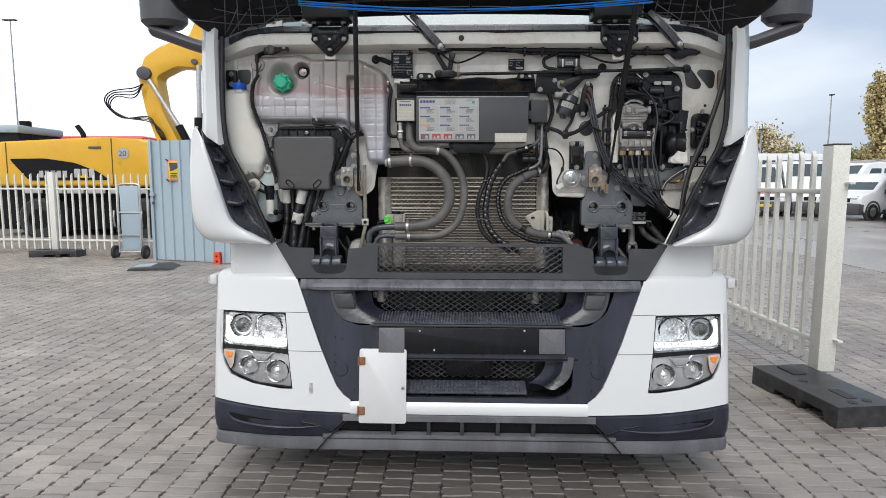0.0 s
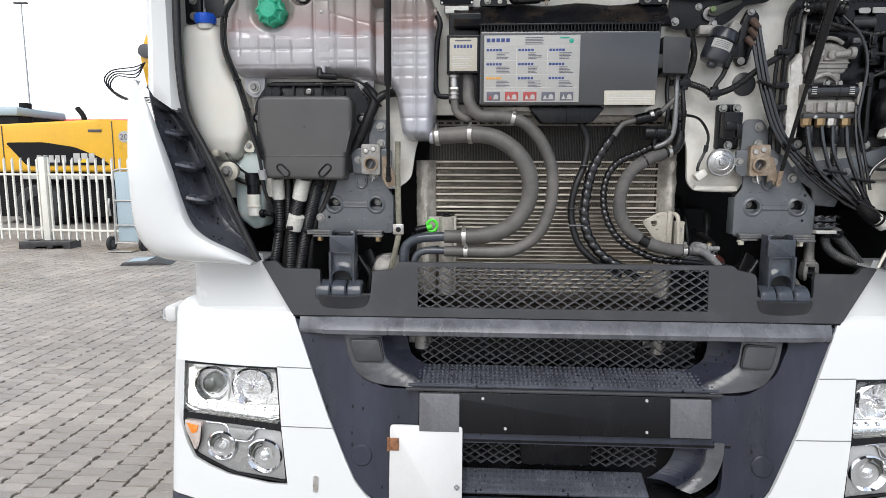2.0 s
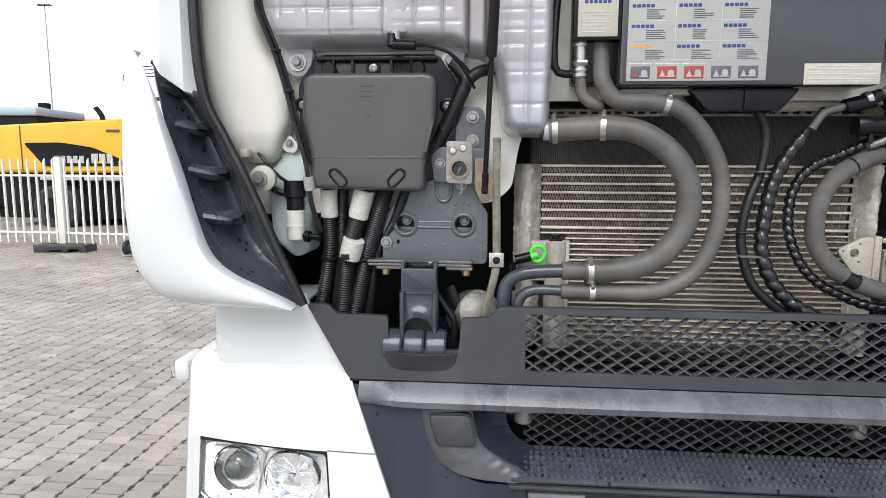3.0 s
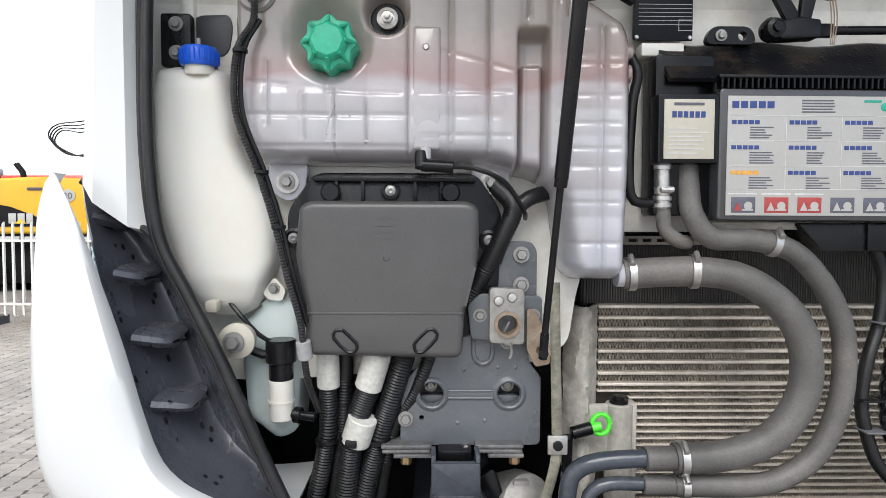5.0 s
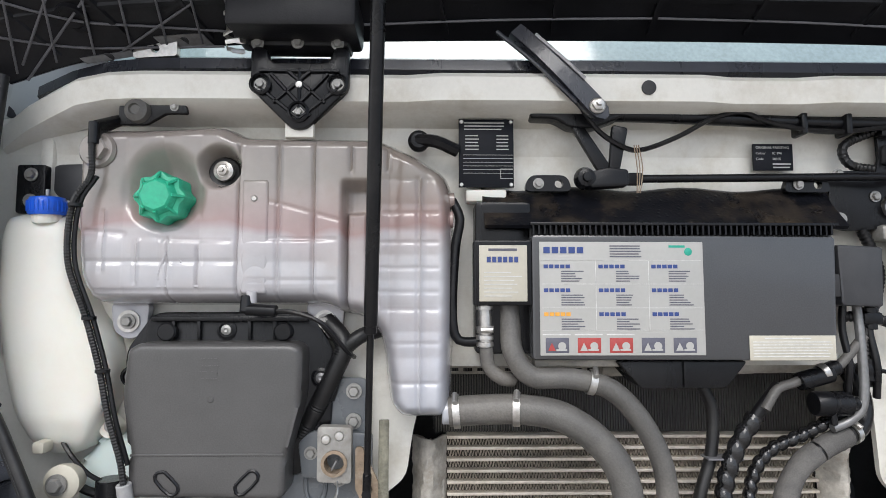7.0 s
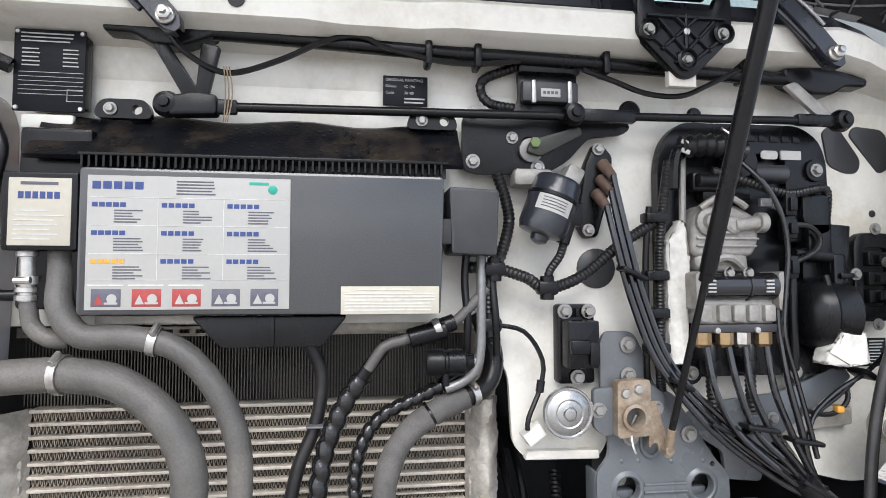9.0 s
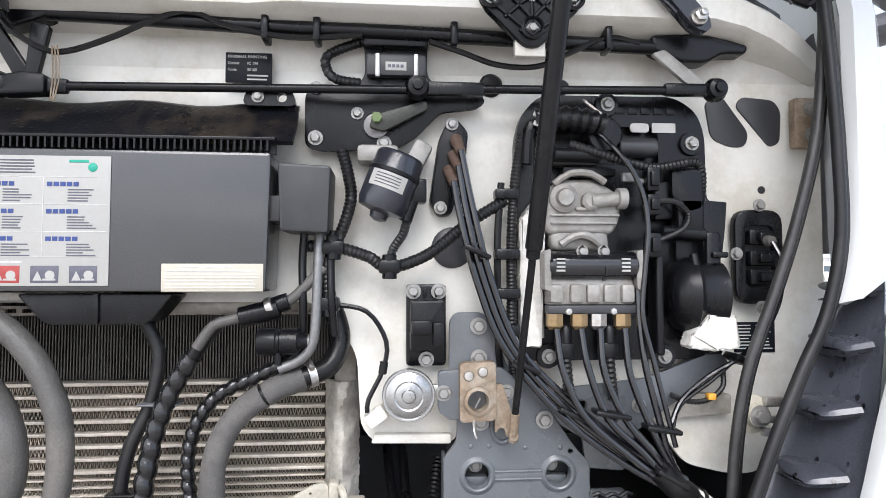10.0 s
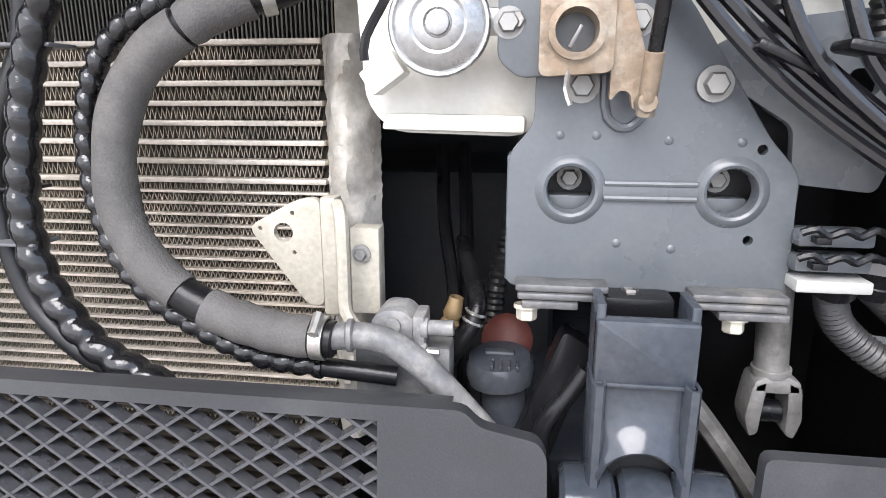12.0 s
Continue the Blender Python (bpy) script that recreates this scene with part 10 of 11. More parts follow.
for dx, dz in ((0, 0), (0.24, 0), (0, 0.36), (0.24, 0.36)):
    part("tape_corner", moved(bx(-0.03, 0.03, 7.827, 7.832, -0.014, 0.014, 0), Matrix.Translation((-5.43 + dx, 0, 1.485 + dz)) @ Matrix.Rotation(radians(45), 4, "Y")), GREYTRIM, nb)
part("lock_plate", bx(-5.80, -5.75, 7.945, 7.95, 1.05, 1.1, 0.001), GREYTRIM, gate)

gate.location.x += 0.10

# ---- hand truck ----
ht = thing("hand_truck", "silver and blue-grey hand truck with black wheels by the fence", "hand truck", (-6.3, 8.2, 0))
part("frame", join(tube([(-6.52, 8.25, 0.12), (-6.52, 8.27, 0.7), (-6.52, 8.30, 1.30), (-6.49, 8.31, 1.40), (-6.30, 8.31, 1.42), (-6.13, 8.31, 1.40), (-6.10, 8.30, 1.30), (-6.10, 8.27, 0.7), (-6.10, 8.25, 0.12)], 0.018, 8, 0.04),
                   cyl((-6.52, 8.28, 0.88), (-6.10, 8.28, 0.88), 0.014), cyl((-6.52, 8.26, 0.45), (-6.10, 8.26, 0.45), 0.014), cyl((-6.52, 8.25, 0.14), (-6.10, 8.25, 0.14), 0.014)), STEEL, ht)
part("back_panel", bx(-6.49, -6.13, 8.29, 8.31, 0.16, 1.38, 0.01), GALV, ht)
part("toe_plate", bx(-6.53, -6.09, 7.98, 8.25, 0.02, 0.035, 0.004), STEEL, ht)
for xx in (-6.60, -6.02):
    w = part("wheel", lathe([(0.05, -0.03), (0.11, -0.035), (0.13, -0.02), (0.13, 0.02), (0.11, 0.035), (0.05, 0.03)], (xx, 8.25, 0.13), (1, 0, 0), 20), TYRE, ht)
    part("rim", lathe([(0.0, -0.032), (0.06, -0.032), (0.06, 0.032), (0, 0.032)], (xx, 8.25, 0.13), (1, 0, 0), 14), GREYTRIM, w)
for xx in (-6.58, -6.05):
    part("grip", tube([(xx, 8.24, 0.62), (xx + 0.02, 8.18, 0.78), (xx + 0.02, 8.20, 0.92)], 0.016, 8), STEEL, ht)

ht.location.x -= 0.01
ramp = thing("kerb_ramp", "black rubber kerb ramp with a grey top lying on the paving", "ramp", (-5.1, 7.1, 0))
part("wedge", moved(ext([(-0.36, 0.0), (-0.31, 0.05), (0.22, 0.07), (0.38, 0.0)], -0.30, 0.30, bev=0.01), Matrix.Translation((-5.22, 7.0, 0)) @ Matrix.Rotation(radians(12), 4, "Z")), RECYCLED, ramp)
part("top_pad", moved(ext([(-0.28, 0.055), (-0.28, 0.06), (0.0, 0.070), (0.0, 0.062)], -0.20, 0.20), Matrix.Translation((-5.22, 7.0, 0)) @ Matrix.Rotation(radians(12), 4, "Z")), GALV, ramp)
chock = thing("wheel_chock", "small orange-red chock beside the sheet gate", "chock", (-4.35, 7.55, 0))
part("chock_body", ext(rnd([(-4.42, 0.0), (-4.30, 0.0), (-4.31, 0.22), (-4.41, 0.22)], 0.01), 7.5, 7.6, holes=(disc(-4.36, 0.06, 0.02, 10), disc(-4.36, 0.15, 0.02, 10))), ORANGEM, chock)

# ---- excavator ----
ex = thing("wheeled_excavator", "yellow wheeled excavator with a raised boom behind the fence", "excavator", (-8.6, 12.0, 0))
bodyp = rnd([(-11.3, 1.35), (-11.35, 2.10), (-11.12, 2.46), (-8.2, 2.60), (-7.2, 2.54), (-6.7, 2.40), (-6.55, 1.35)], 0.15, 5)
part("engine_hood", ext(bodyp, 10.9, 13.2, bev=0.08, seg=3), YELLOW, ex, "yellow engine hood")
parts("hood_seam", (bx(-8.02, -8.005, 10.885, 10.92, 1.4, 2.55, 0), bx(-10.52, -10.505, 10.885, 10.92, 1.4, 2.45, 0)), GREYTRIM, ex)
part("side_decal", ext(rnd([(-10.45, 2.05), (-9.6, 2.06), (-8.9, 1.95), (-8.35, 1.72), (-8.1, 1.52), (-10.0, 1.50)], 0.08), 10.885, 10.9), MACHBLACK, ex, "black swoosh decal on the hood")
part("model_mark", join(*[bx(-9.75 + 0.14 * k, -9.65 + 0.14 * k, 10.875, 10.884, 1.58, 1.75, 0) for k in range(5)]), LABEL, ex)
mk = part("maker_mark", join(bx(-8.92, -8.77, 10.875, 10.884, 1.58, 1.80, 0.02), bx(-8.74, -8.60, 10.875, 10.884, 1.58, 1.80, 0.02), bx(-8.57, -8.44, 10.875, 10.884, 1.58, 1.80, 0.02)), LABEL, ex)
part("maker_wedge", ext([(-8.80, 1.58), (-8.56, 1.58), (-8.68, 1.68)], 10.868, 10.874), PLATEYELLOW, mk)
sg = part("speed_disc", lathe([(0, 0), (0.135, 0), (0.135, 0.006), (0, 0.007)], (-7.74, 10.89, 2.19), (0, -1, 0), 28), LABEL, ex, "round white speed disc")
text(sg, "20", -7.845, 10.875, 2.122, 0.19, INK, "number")
part("hood_badge", bx(-8.55, -8.25, 10.88, 10.89, 2.30, 2.36, 0.004), GREYTRIM, ex)
part("exhaust", tube([(-9.35, 12.0, 2.45), (-9.36, 12.0, 2.75), (-9.50, 12.0, 2.98)], 0.06, 10), MACHBLACK, ex)
part("turntable", bx(-10.2, -6.7, 11.0, 13.1, 1.12, 1.36, 0.03), MACHBLACK, ex)
# chassis broadened in black to stand in for shadows and vehicles behind
part("chassis", bx(-11.2, -6.2, 11.2, 13.0, 0.25, 1.12, 0.03), MACHBLACK, ex)
for xx in (-9.7, -7.3):
    for yy in (10.95, 13.1):
        w = part("wheel", lathe([(0.25, -0.25), (0.46, -0.25), (0.53, -0.18), (0.53, 0.18), (0.46, 0.25), (0.25, 0.25)], (xx, yy, 0.53), (0, 1, 0), 28), TYRE, ex)
        part("hub", lathe([(0, -0.22), (0.27, -0.22), (0.27, 0.22), (0, 0.22)], (xx, yy, 0.53), (0, 1, 0), 18), MACHBLACK, w)
for k in range(6):
    part("catwalk_rail", bx(-10.1 + 0.5 * k, -9.7 + 0.5 * k, 10.84, 10.9, 1.18, 1.30, 0.01), LABEL, ex)
boom = rnd([(-7.05, 2.2), (-7.35, 3.2), (-7.52, 4.1), (-7.35, 4.65), (-6.85, 4.95), (-6.30, 5.10), (-6.05, 5.6), (-5.6, 6.3), (-5.1, 6.2), (-5.55, 5.2), (-5.72, 4.6), (-6.10, 4.35), (-6.60, 4.40), (-7.08, 4.15), (-6.98, 3.3), (-6.50, 2.2)], 0.12, 4)
part("boom", ext(boom, 11.3, 11.75, bev=0.03), YELLOW, ex, "yellow boom")
part("boom_pivot", lathe([(0, 0), (0.16, 0), (0.16, 0.10), (0.08, 0.12), (0, 0.12)], (-7.34, 11.3, 4.22), (0, -1, 0), 18), GREYTRIM, ex)
part("boom_pin", lathe([(0, 0), (0.07, 0), (0.07, 0.06), (0, 0.06)], (-6.15, 11.3, 4.5), (0, -1, 0), 14), GREYTRIM, ex)
part("ram_rod", cyl((-7.20, 11.2, 4.05), (-6.48, 11.2, 2.75), 0.055), STEEL, ex)
part("ram_barrel", cyl((-6.55, 11.2, 2.90), (-6.28, 11.2, 2.3), 0.09), MACHBLACK, ex)
part("ram_rod", cyl((-6.02, 11.2, 4.4), (-6.06, 11.2, 3.0), 0.055), STEEL, ex)
part("ram_barrel", cyl((-6.07, 11.2, 3.1), (-6.10, 11.2, 2.2), 0.10), MACHBLACK, ex)
for k in range(4):
    o = 0.04 * k
    part("hydraulic_hose", tube([(-6.85, 11.25, 2.3), (-6.95 - o, 11.2, 2.75), (-7.25, 11.2, 3.0 + o), (-7.75 - o, 11.15, 3.10), (-8.1 - o, 11.1, 3.35 + o), (-7.95 - o, 11.1, 3.62 + o), (-7.55, 11.15, 3.60 + 2 * o), (-7.35, 11.2, 3.95)], 0.014, 6, 0.06), RUBBER, ex)
part("cab", ext(rnd([(-6.35, 2.0), (-6.35, 3.32), (-5.1, 3.32), (-4.9, 2.0)], 0.08), 11.9, 13.2, bev=0.04), MACHBLACK, ex)
part("cab_window", ext(rnd([(-6.12, 2.25), (-6.10, 3.05), (-5.3, 3.05), (-5.2, 2.25)], 0.05), 11.88, 11.9), mat("green_tinted_glass", (0.35, 0.55, 0.48), 0.08, var=0.1, bump=0.0), ex)
ex.location = (-9.88, 13.98, -0.08)
ex.scale = (1.134, 1.134, 1.04)
# neighbouring machines further off
far = thing("parked_machine", "grey and red parked machinery beyond the excavator", "machine", (-13, 16, 0))
part("machine_base", bx(-15.3, -13.0, 15.2, 16.9, 0.0, 0.4, 0.05), MACHBLACK, far)
part("machine_body", bx(-15.5, -13.35, 15, 17, 0.3, 2.95, 0.1), MACHBLACK, far)
part("machine_hood", bx(-15.5, -13.3, 14.9, 17, 2.9, 3.15, 0.08), GALV, far)
part("machine_mast", cyl((-13.5, 15.5, 2.6), (-13.5, 15.5, 3.3), 0.16), MACHBLACK, far)
red = thing("parked_truck_body", "low red truck body parked beyond the excavator", "truck", (-11.5, 18, 0))
part("bed", bx(-15.0, -10.9, 17.5, 19.5, 0.9, 3.02, 0.15), VANRED, red)
part("bed_chassis", bx(-15.0, -10.4, 17.6, 19.4, 0.0, 0.9, 0.05), MACHBLACK, red)

# ---- mirrors of the truck ----
for s in (-1, 1):
    mi = thing("side_mirror", "grey-black truck side mirror on a stout arm", "mirror", (s * 1.5, 0.18, 2.2), group="mirrors of the truck")
    part("mirror_arm", tube([(s * 1.27, 0.17, 2.110), (s * 1.36, 0.17, 2.135), (s * 1.46, 0.17, 2.170), (s * 1.53, 0.175, 2.195), (s * 1.555, 0.18, 2.203)], 0.030, 14, 0.02, flat=1.8), GREYTRIM, mi)
    part("mirror_housing", moved(lathe([(0.0, 0.0), (0.085, 0.004), (0.112, 0.03), (0.116, 0.2), (0.116, 0.7), (0.09, 0.76), (0, 0.77)], (0, 0, 0), (0, 0, 1), 24), Matrix.Translation((s * 1.51, 0.18, 2.215)) @ Matrix.Diagonal((1, 0.8, 1, 1))), GREYTRIM, mi)


# ---- vans and cars of the far row ----
def van(x, y, turn, ln, wd_, h, label, colour, stripe=None, rack=False):
    v = thing("parked_van", label, "van", (x, y, 0), group="vans parked across the yard")
    m = Matrix.Translation((x, y, 0)) @ Matrix.Rotation(radians(turn), 4, "Z")
    hood = 0.24 * ln
    sil = rnd([(-ln / 2, 0.28), (-ln / 2, 0.85), (-ln / 2 + 0.12, 0.98), (-ln / 2 + hood * 0.8, 1.15), (-ln / 2 + hood * 1.5, h - 0.08), (-ln / 2 + hood * 1.8, h), (ln / 2 - 0.15, h), (ln / 2, h * 0.6), (ln / 2, 0.28)], 0.10, 4)
    body = ext(sil, -wd_ / 2, wd_ / 2, bev=0.08, seg=3)
    part("body", moved(body, m), colour, v)
    for sd in (-1, 1):
        for a, b in ((0.34, 0.50), (0.53, 0.72), (0.75, 0.93)):
            g = rnd([(-ln / 2 + a * ln, h * 0.58), (-ln / 2 + b * ln, h * 0.58), (-ln / 2 + b * ln, h * 0.88), (-ln / 2 + (a + (0.06 if a < 0.4 else 0)) * ln, h * 0.88)], 0.05)
            part("side_window", moved(ext(g, sd * (wd_ / 2 + 0.004) - 0.004, sd * (wd_ / 2 + 0.004) + 0.004), m), VANGLASS, v)
        for a in (0.17, 0.82):
            w = part("wheel", moved(lathe([(0.18, -0.1), (0.30, -0.1), (0.33, -0.06), (0.33, 0.06), (0.30, 0.1), (0.18, 0.1)], (-ln / 2 + a * ln, sd * (wd_ / 2 - 0.08), 0.33), (0, 1, 0), 24), m), TYRE, v)
            part("rim", moved(lathe([(0, -0.105), (0.18, -0.09), (0.20, 0), (0.18, 0.09), (0, 0.105)], (-ln / 2 + a * ln, sd * (wd_ / 2 - 0.08), 0.33), (0, 1, 0), 16), m), STEEL, w)
            part("wheel_arch", moved(lathe([(0.34, -0.06), (0.42, -0.06), (0.42, 0.06), (0.34, 0.06), (0.34, -0.06)], (-ln / 2 + a * ln, sd * (wd_ / 2 - 0.045), 0.35), (0, 1, 0), 24), m), GREYTRIM, v)
        part("sill", moved(bx(-ln / 2 + 0.3 * ln, -ln / 2 + 0.7 * ln, sd * (wd_ / 2) - 0.02, sd * (wd_ / 2) + 0.02, 0.25, 0.42, 0.01), m), GREYTRIM, v)
        part("headlamp", moved(bx(-ln / 2 - 0.01, -ln / 2 + 0.28, sd * (wd_ / 2 - 0.26) - 0.16, sd * (wd_ / 2 - 0.26) + 0.16, 0.80, 0.95, 0.05), m), CHROME, v)
        part("door_mirror", moved(bx(-ln / 2 + 0.30 * ln, -ln / 2 + 0.34 * ln, sd * (wd_ / 2 + 0.10) - 0.10, sd * (wd_ / 2 + 0.10) + 0.10, h * 0.56, h * 0.66, 0.04), m), GREYTRIM, v)
    ws = [[(-ln / 2 + hood * (0.86 + 0.62 * u) - 0.03, yy * (1 - 0.1 * u), 1.2 + u * (h - 1.34)) for yy in np.linspace(-wd_ / 2 + 0.14, wd_ / 2 - 0.14, 6)] for u in (0, 0.5, 1)]
    part("windscreen", moved(sheet(ws, 0.01), m), VANGLASS, v)
    part("bumper", moved(bx(-ln / 2 - 0.06, -ln / 2 + 0.25, -wd_ / 2 - 0.01, wd_ / 2 + 0.01, 0.22, 0.66, 0.06), m), GREYTRIM, v)
    part("grille", moved(bx(-ln / 2 - 0.02, -ln / 2 + 0.1, -wd_ * 0.28, wd_ * 0.28, 0.70, 0.86, 0.02), m), MACHBLACK, v)
    part("plate_bar", moved(bx(-ln / 2 - 0.075, -ln / 2 - 0.055, -0.26, 0.26, 0.42, 0.53, 0.004), m), PLATEYELLOW, v)
    if stripe:
        part("bonnet_stripe", moved(sheet([[(-ln / 2 + a, yy, 0.99 + (a - 0.1) * 0.19 + 0.012) for a in (0.16, hood * 0.75)] for yy in (-0.5, 0.5)], 0.006), m), stripe, v)
    if rack:
        for dx in (0.45, 0.65, 0.85):
            part("roof_bar", moved(bx(-ln / 2 + dx * ln - 0.03, -ln / 2 + dx * ln + 0.03, -wd_ / 2 + 0.05, wd_ / 2 - 0.05, h, h + 0.12, 0.01), m), STEEL, v)
        part("roof_rail", moved(bx(-ln / 2 + 0.42 * ln, ln / 2 - 0.2, -wd_ / 2 + 0.1, -wd_ / 2 + 0.14, h + 0.12, h + 0.16, 0.008), m), STEEL, v)
    return v


van(11.6, 26.5, 76, 5.4, 1.95, 2.45, "white panel van parked in a row across the yard", VANWHITE)
van(13.7, 26.0, 76, 5.0, 1.9, 2.3, "white van with a red bonnet stripe in the row", VANWHITE, stripe=VANRED)
van(15.8, 25.8, 76, 5.4, 2.0, 2.45, "white panel van parked in a row across the yard", VANWHITE)
van(20.1, 28.0, 12, 5.6, 1.95, 2.45, "white crew van with a roof rack", VANWHITE, rack=True)
van(16.9, 22.3, 22, 4.3, 1.83, 1.84, "white compact van with black bumper", VANWHITE)
van(16.9, 19.8, 60, 4.8, 1.9, 2.2, "white van with red and white chevrons", VANWHITE, stripe=VANRED)
coach = thing("parked_coach", "long white coach with dark windows behind the vans", "bus", (15, 38, 0))
part("body", bx(9, 24, 37, 39.5, 0.4, 3.35, 0.2), VANWHITE, coach)
for k in range(9):
    part("window", bx(9.4 + 1.6 * k, 10.7 + 1.6 * k, 36.97, 37.01, 1.9, 2.9, 0.05), VANGLASS, coach)
for k in (10.5, 13.5, 21.5):
    part("wheel", lathe([(0.0, -0.15), (0.45, -0.15), (0.5, 0), (0.45, 0.15), (0, 0.15)], (k, 37.3, 0.5), (0, 1, 0), 20), TYRE, coach)
part("red_band", bx(9.0, 24, 36.98, 37.0, 1.35, 1.5, 0), VANRED, coach)


# ---- trees and lamp posts ----
def tree(x, y, h, spread, label, leafmat, n, seed, low=0.12, columnar=False):
    rn = random.Random(seed)
    t = thing("tree", label, "tree", (x, y, 0))
    bms = [tube([(x, y, -0.1), (x + 0.1, y, h * 0.35), (x, y + 0.1, h * 0.7), (x, y, h * 0.95)], lambda u: 0.02 * h * (1 - 0.9 * u) + 0.02, 8, 0.4)]
    limbs = []
    for i in range(26):
        u = low + (0.92 - low) * (i + rn.random()) / 26
        a = rn.random() * 6.283
        wdt = spread * (math.sin(math.pi * min(1, (u - low) / (1.02 - low)) ** 0.7) * 0.8 + 0.2) * (0.6 + 0.5 * rn.random())
        z0 = h * u * 0.85
        rise = h * (0.28 if columnar else 0.14)
        p = [Vector((x, y, z0)), Vector((x + wdt * 0.5 * math.cos(a), y + wdt * 0.5 * math.sin(a), z0 + rise * 0.45)), Vector((x + wdt * math.cos(a), y + wdt * math.sin(a), z0 + rise))]
        limbs.append(p)
        bms.append(tube(p, lambda q: 0.006 * h * (1 - 0.8 * q) + 0.008, 5, 0.5))
    part("trunk", join(*bms), BARK, t)
    verts, faces = [], []
    for i in range(n):
        p = limbs[rn.randrange(len(limbs))]
        u = 0.25 + 0.8 * rn.random()
        c = p[0].lerp(p[2], u) + Vector((rn.gauss(0, 0.11), rn.gauss(0, 0.11), rn.gauss(0, 0.10))) * spread * 1.3
        sz = 0.10 + 0.13 * rn.random()
        d1 = Vector((rn.gauss(0, 1), rn.gauss(0, 1), rn.gauss(0, 1))).normalized() * sz
        d2 = d1.cross(Vector((rn.gauss(0, 1), rn.gauss(0, 1), rn.gauss(0, 1)))).normalized() * sz * 0.6
        k = len(verts)
        verts += [c - d1, c - d2, c + d1, c + d2]
        faces.append((k, k + 1, k + 2, k + 3))
    me = bpy.data.meshes.new("crown")
    me.from_pydata(verts, [], faces)
    me.materials.append(leafmat)
    ob = new("crown", me)
    ob.parent = t
    ob.matrix_parent_inverse = Matrix.Translation(-Vector(t.location))
    return t


tree(31.5, 62, 8.0, 2.9, "thin autumn tree with yellowing leaves", LEAF, 2600, 3)
tree(36.5, 66, 5.8, 2.4, "low autumn tree with dull green leaves", LEAFGREEN, 2600, 4)
tree(41.0, 58, 11.6, 1.7, "tall columnar poplar with thinning leaves", LEAF, 9000, 5, low=0.05, columnar=True)
tree(47.0, 70, 6.0, 2.6, "low autumn tree with dull green leaves", LEAFGREEN, 3600, 6)
tree(26.0, 72, 6.0, 2.6, "low autumn tree with dull green leaves", LEAFGREEN, 3000, 8)


def lamp_post(x, y, h, label, heads):
    p = thing("yard_lamp_post", label, "lamp post", (x, y, 0), group="lamp posts of the yard")
    part("pole", cyl((x, y, 0), (x, y, h), 0.10, 0.05, 10), POLE, p)
    for k in range(heads):
        dx = (k - (heads - 1) / 2) * 0.5
        part("lamp_head", bx(x + dx - 0.2, x + dx + 0.2, y - 0.25, y + 0.15, h, h + 0.14, 0.03), GREYTRIM, p)


lamp_post(-47, 60, 18.0, "tall slim floodlight mast with several lamp heads", 3)
lamp_post(37.2, 60, 10.2, "slim yard lamp post", 1)
lamp_post(25.6, 50, 5.9, "slim yard lamp post", 1)


# ---- ground ----
PAVE = mat("wet_concrete_pavers", (0.275, 0.246, 0.218), 0.40, var=0.3, scale=1.1, bump=0.8, bscale=120, stain=(0.15, 0.13, 0.112), stain_amt=0.65, stain_scale=0.6, island=0.18, rvar=0.28)


def darken_by_truck(m):
    """Ragged dark patch: water dripped off the truck, with its shade painted in."""
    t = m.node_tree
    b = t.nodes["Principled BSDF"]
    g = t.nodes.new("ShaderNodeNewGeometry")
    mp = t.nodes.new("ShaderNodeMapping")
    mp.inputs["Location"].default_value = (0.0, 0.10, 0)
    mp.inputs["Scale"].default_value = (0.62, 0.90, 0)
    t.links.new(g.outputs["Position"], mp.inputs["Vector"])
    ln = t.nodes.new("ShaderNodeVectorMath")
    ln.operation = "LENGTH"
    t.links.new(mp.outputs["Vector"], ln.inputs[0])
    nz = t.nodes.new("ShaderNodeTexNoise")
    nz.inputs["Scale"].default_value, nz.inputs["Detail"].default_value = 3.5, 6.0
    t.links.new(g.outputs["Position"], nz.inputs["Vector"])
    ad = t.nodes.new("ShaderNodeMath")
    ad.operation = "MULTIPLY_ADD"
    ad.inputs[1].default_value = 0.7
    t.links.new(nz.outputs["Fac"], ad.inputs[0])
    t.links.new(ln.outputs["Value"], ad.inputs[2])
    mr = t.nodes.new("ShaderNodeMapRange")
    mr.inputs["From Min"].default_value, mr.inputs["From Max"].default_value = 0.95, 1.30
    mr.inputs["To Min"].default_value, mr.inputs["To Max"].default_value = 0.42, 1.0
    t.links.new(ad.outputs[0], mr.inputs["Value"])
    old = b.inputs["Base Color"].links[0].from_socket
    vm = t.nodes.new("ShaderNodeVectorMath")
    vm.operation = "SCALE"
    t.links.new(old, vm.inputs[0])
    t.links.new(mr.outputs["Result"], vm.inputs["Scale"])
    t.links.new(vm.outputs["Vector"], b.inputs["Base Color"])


darken_by_truck(PAVE)
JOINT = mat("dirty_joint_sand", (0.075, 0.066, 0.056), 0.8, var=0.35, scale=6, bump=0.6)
darken_by_truck(JOINT)
gm = mat("far_paving", (0.30, 0.275, 0.25), 0.32, var=0.35, scale=0.5, bump=0.5, bscale=9, stain=(0.15, 0.14, 0.13), stain_amt=0.5, stain_scale=0.12, rvar=0.25)
bm = bmesh.new()
xs = [-500, -120, -40, -14, 0, 14, 40, 120, 500]
ys = [-60, -12, -4, 4, 14, 40, 120, 600]
vv = [[bm.verts.new((x, y, -0.006)) for x in xs] for y in ys]
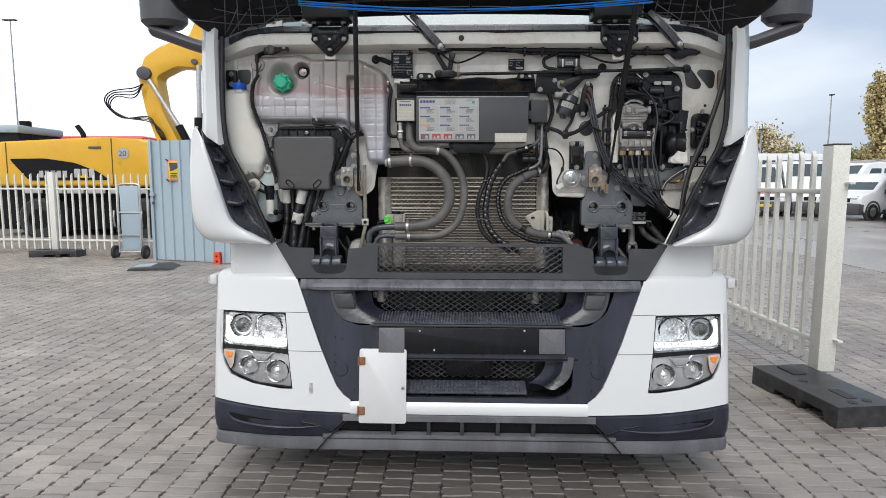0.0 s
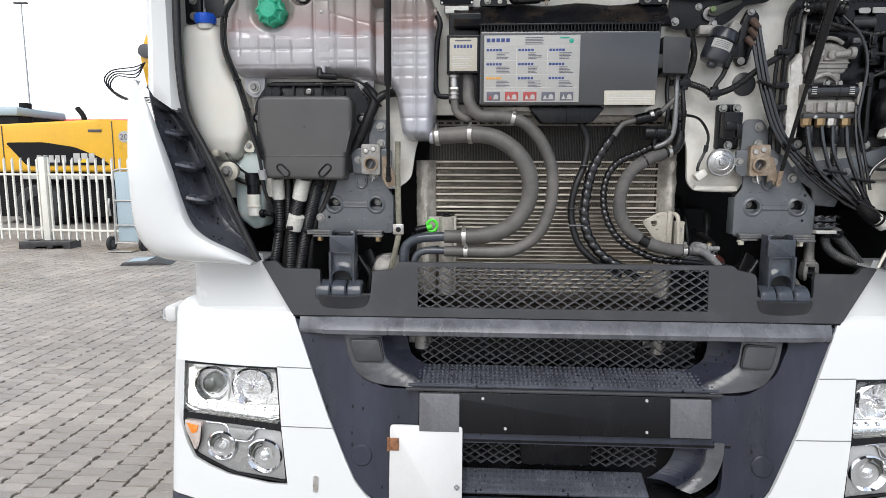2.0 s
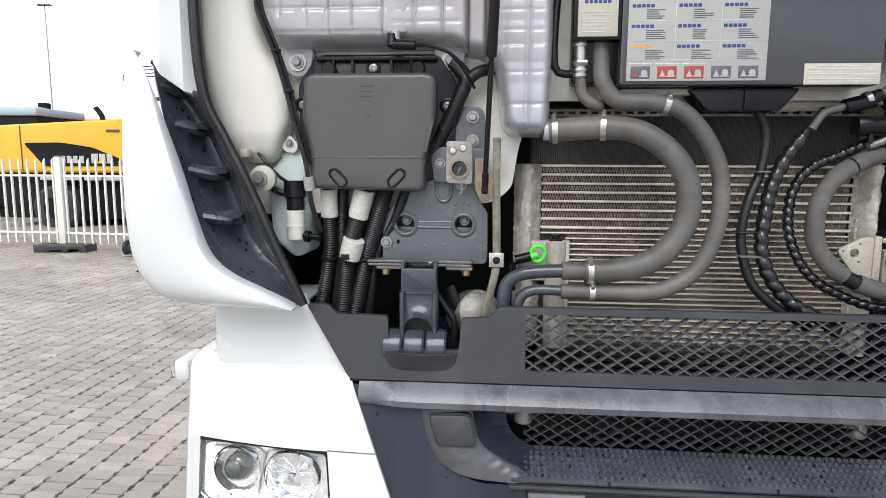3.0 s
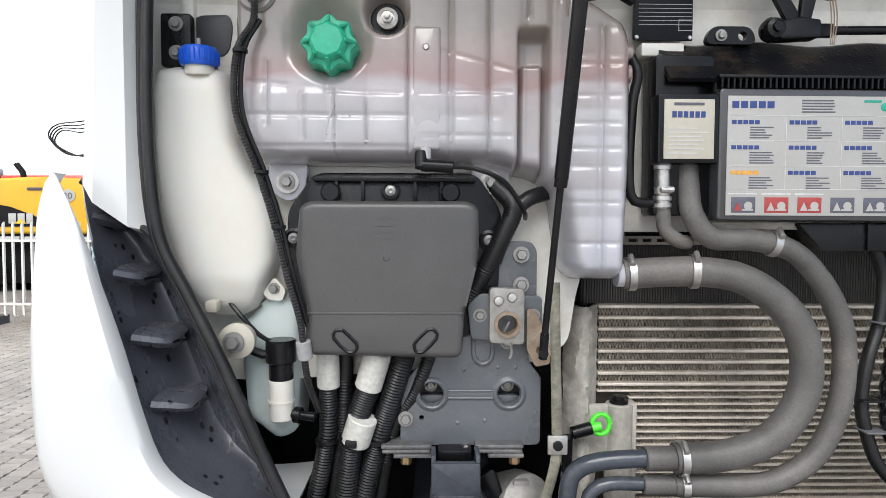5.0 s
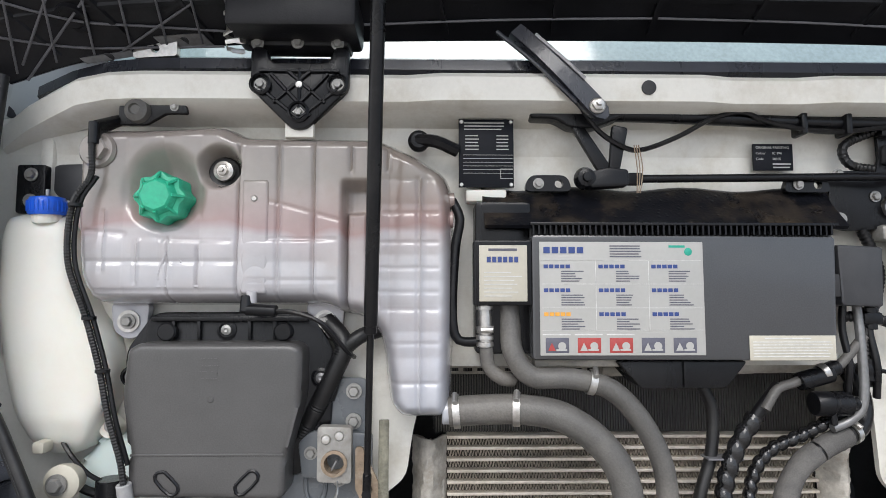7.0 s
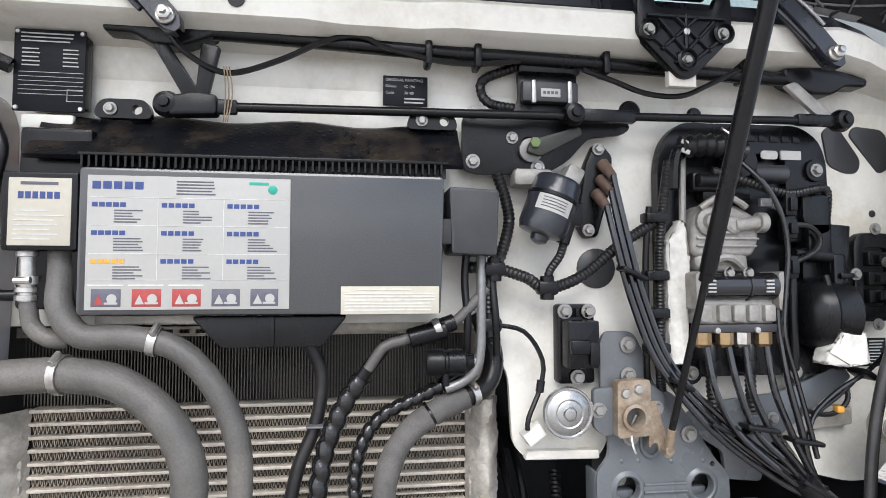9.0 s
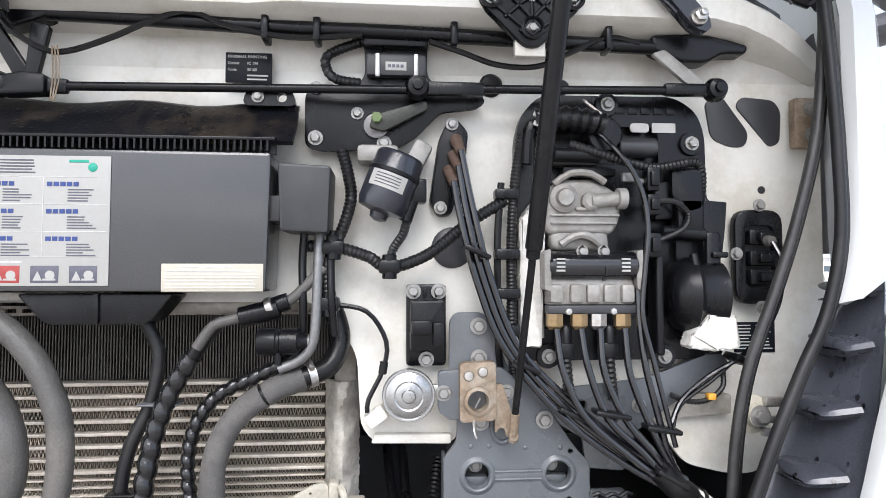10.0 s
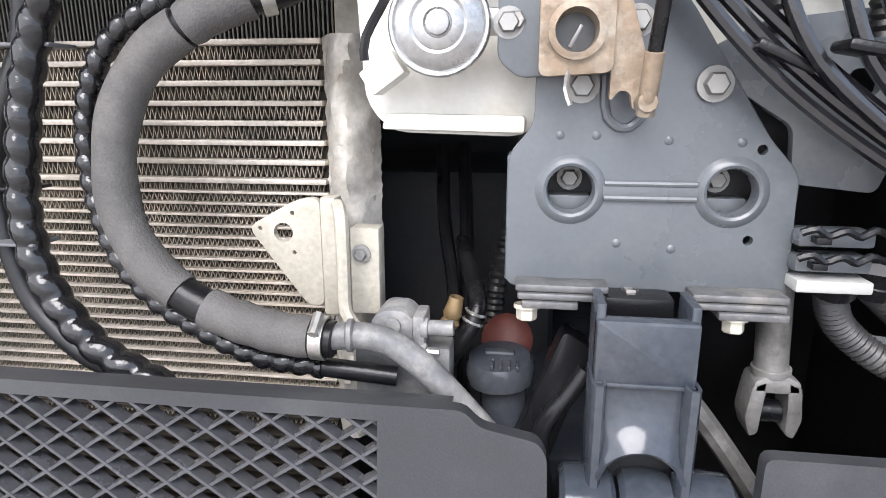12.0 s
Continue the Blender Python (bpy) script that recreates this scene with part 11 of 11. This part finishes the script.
for a, b in zip(vv, vv[1:]):
    for i in range(len(xs) - 1):
        bm.faces.new((a[i], a[i + 1], b[i + 1], b[i]))
ground = solo("ground", bm, gm, "wet grey paved yard reaching to the horizon", "ground", kind="structure", smooth=False)
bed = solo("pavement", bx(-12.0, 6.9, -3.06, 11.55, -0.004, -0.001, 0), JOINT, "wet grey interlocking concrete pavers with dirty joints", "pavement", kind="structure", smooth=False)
PX, PY, GAP = 0.145, 0.080, 0.0065


def paver_mesh(seed):
    rn = random.Random(seed)
    hx, hy = (PX - GAP) / 2, (PY - GAP) / 2
    rim = []
    z = 0.0
    pts = [(x + rn.uniform(-1, 1) * 0.0036, y + rn.uniform(-1, 1) * 0.0030) for x, y in ((-hx, -hy), (-hx * 0.35, -hy), (hx * 0.35, -hy), (hx, -hy), (hx + 0.006, -hy * 0.3), (hx - 0.006, hy * 0.3), (hx, hy), (hx * 0.35, hy), (-hx * 0.35, hy), (-hx, hy), (-hx - 0.006, hy * 0.3), (-hx + 0.006, -hy * 0.3))]
    b = bmesh.new()
    lo = [b.verts.new((x, y, -0.01)) for x, y in pts]
    mi = [b.verts.new((x, y, 0.004 + rn.uniform(-0.001, 0.001))) for x, y in pts]
    hi = [b.verts.new((x * 0.94, y * 0.90, 0.009 + rn.uniform(-0.001, 0.001))) for x, y in pts]
    k = len(pts)
    for A, B in ((lo, mi), (mi, hi)):
        for i in range(k):
            b.faces.new((A[i], A[(i + 1) % k], B[(i + 1) % k], B[i]))
    b.faces.new(hi)
    return b


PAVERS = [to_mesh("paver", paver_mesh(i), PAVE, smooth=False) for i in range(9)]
rn = random.Random(11)
verts, faces = [], []
cx = -11.8
col = 0
while cx < 6.8:
    off = 0.5 * PY * (col % 2)
    cy = -3.0 + off
    far_col = cx < -9 or cx > 5.0
    while cy < 11.5:
        hid = -1.15 < cx < 1.15 and cy > 0.35
        if not hid:
            near = -1.95 < cx < -0.55 and -0.55 < cy < 0.0 or 1.2 < cx < 2.5 and -0.20 < cy < 0.30
            z = rn.uniform(-0.002, 0.002)
            tilt = pose(cx + rn.uniform(-0.003, 0.003), cy + rn.uniform(-0.003, 0.003), z, rn.uniform(-1.6, 1.6), rn.uniform(-1.0, 1.0), rn.uniform(-1.4, 1.4))
            if near:
                ob = new("paver", PAVERS[rn.randrange(9)])
                ob.parent = bed
                ob.matrix_basis = tilt
            else:
                src = PAVERS[rn.randrange(9)]
                k = len(verts)
                verts += [tilt @ v.co for v in src.vertices]
                faces += [tuple(k + i for i in p.vertices) for p in src.polygons]
        cy += PY
    cx += PX
    col += 1
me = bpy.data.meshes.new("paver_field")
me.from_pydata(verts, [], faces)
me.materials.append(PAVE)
pf = new("paver_field", me)
pf.parent = bed
tagged(pf, kind="stuff")
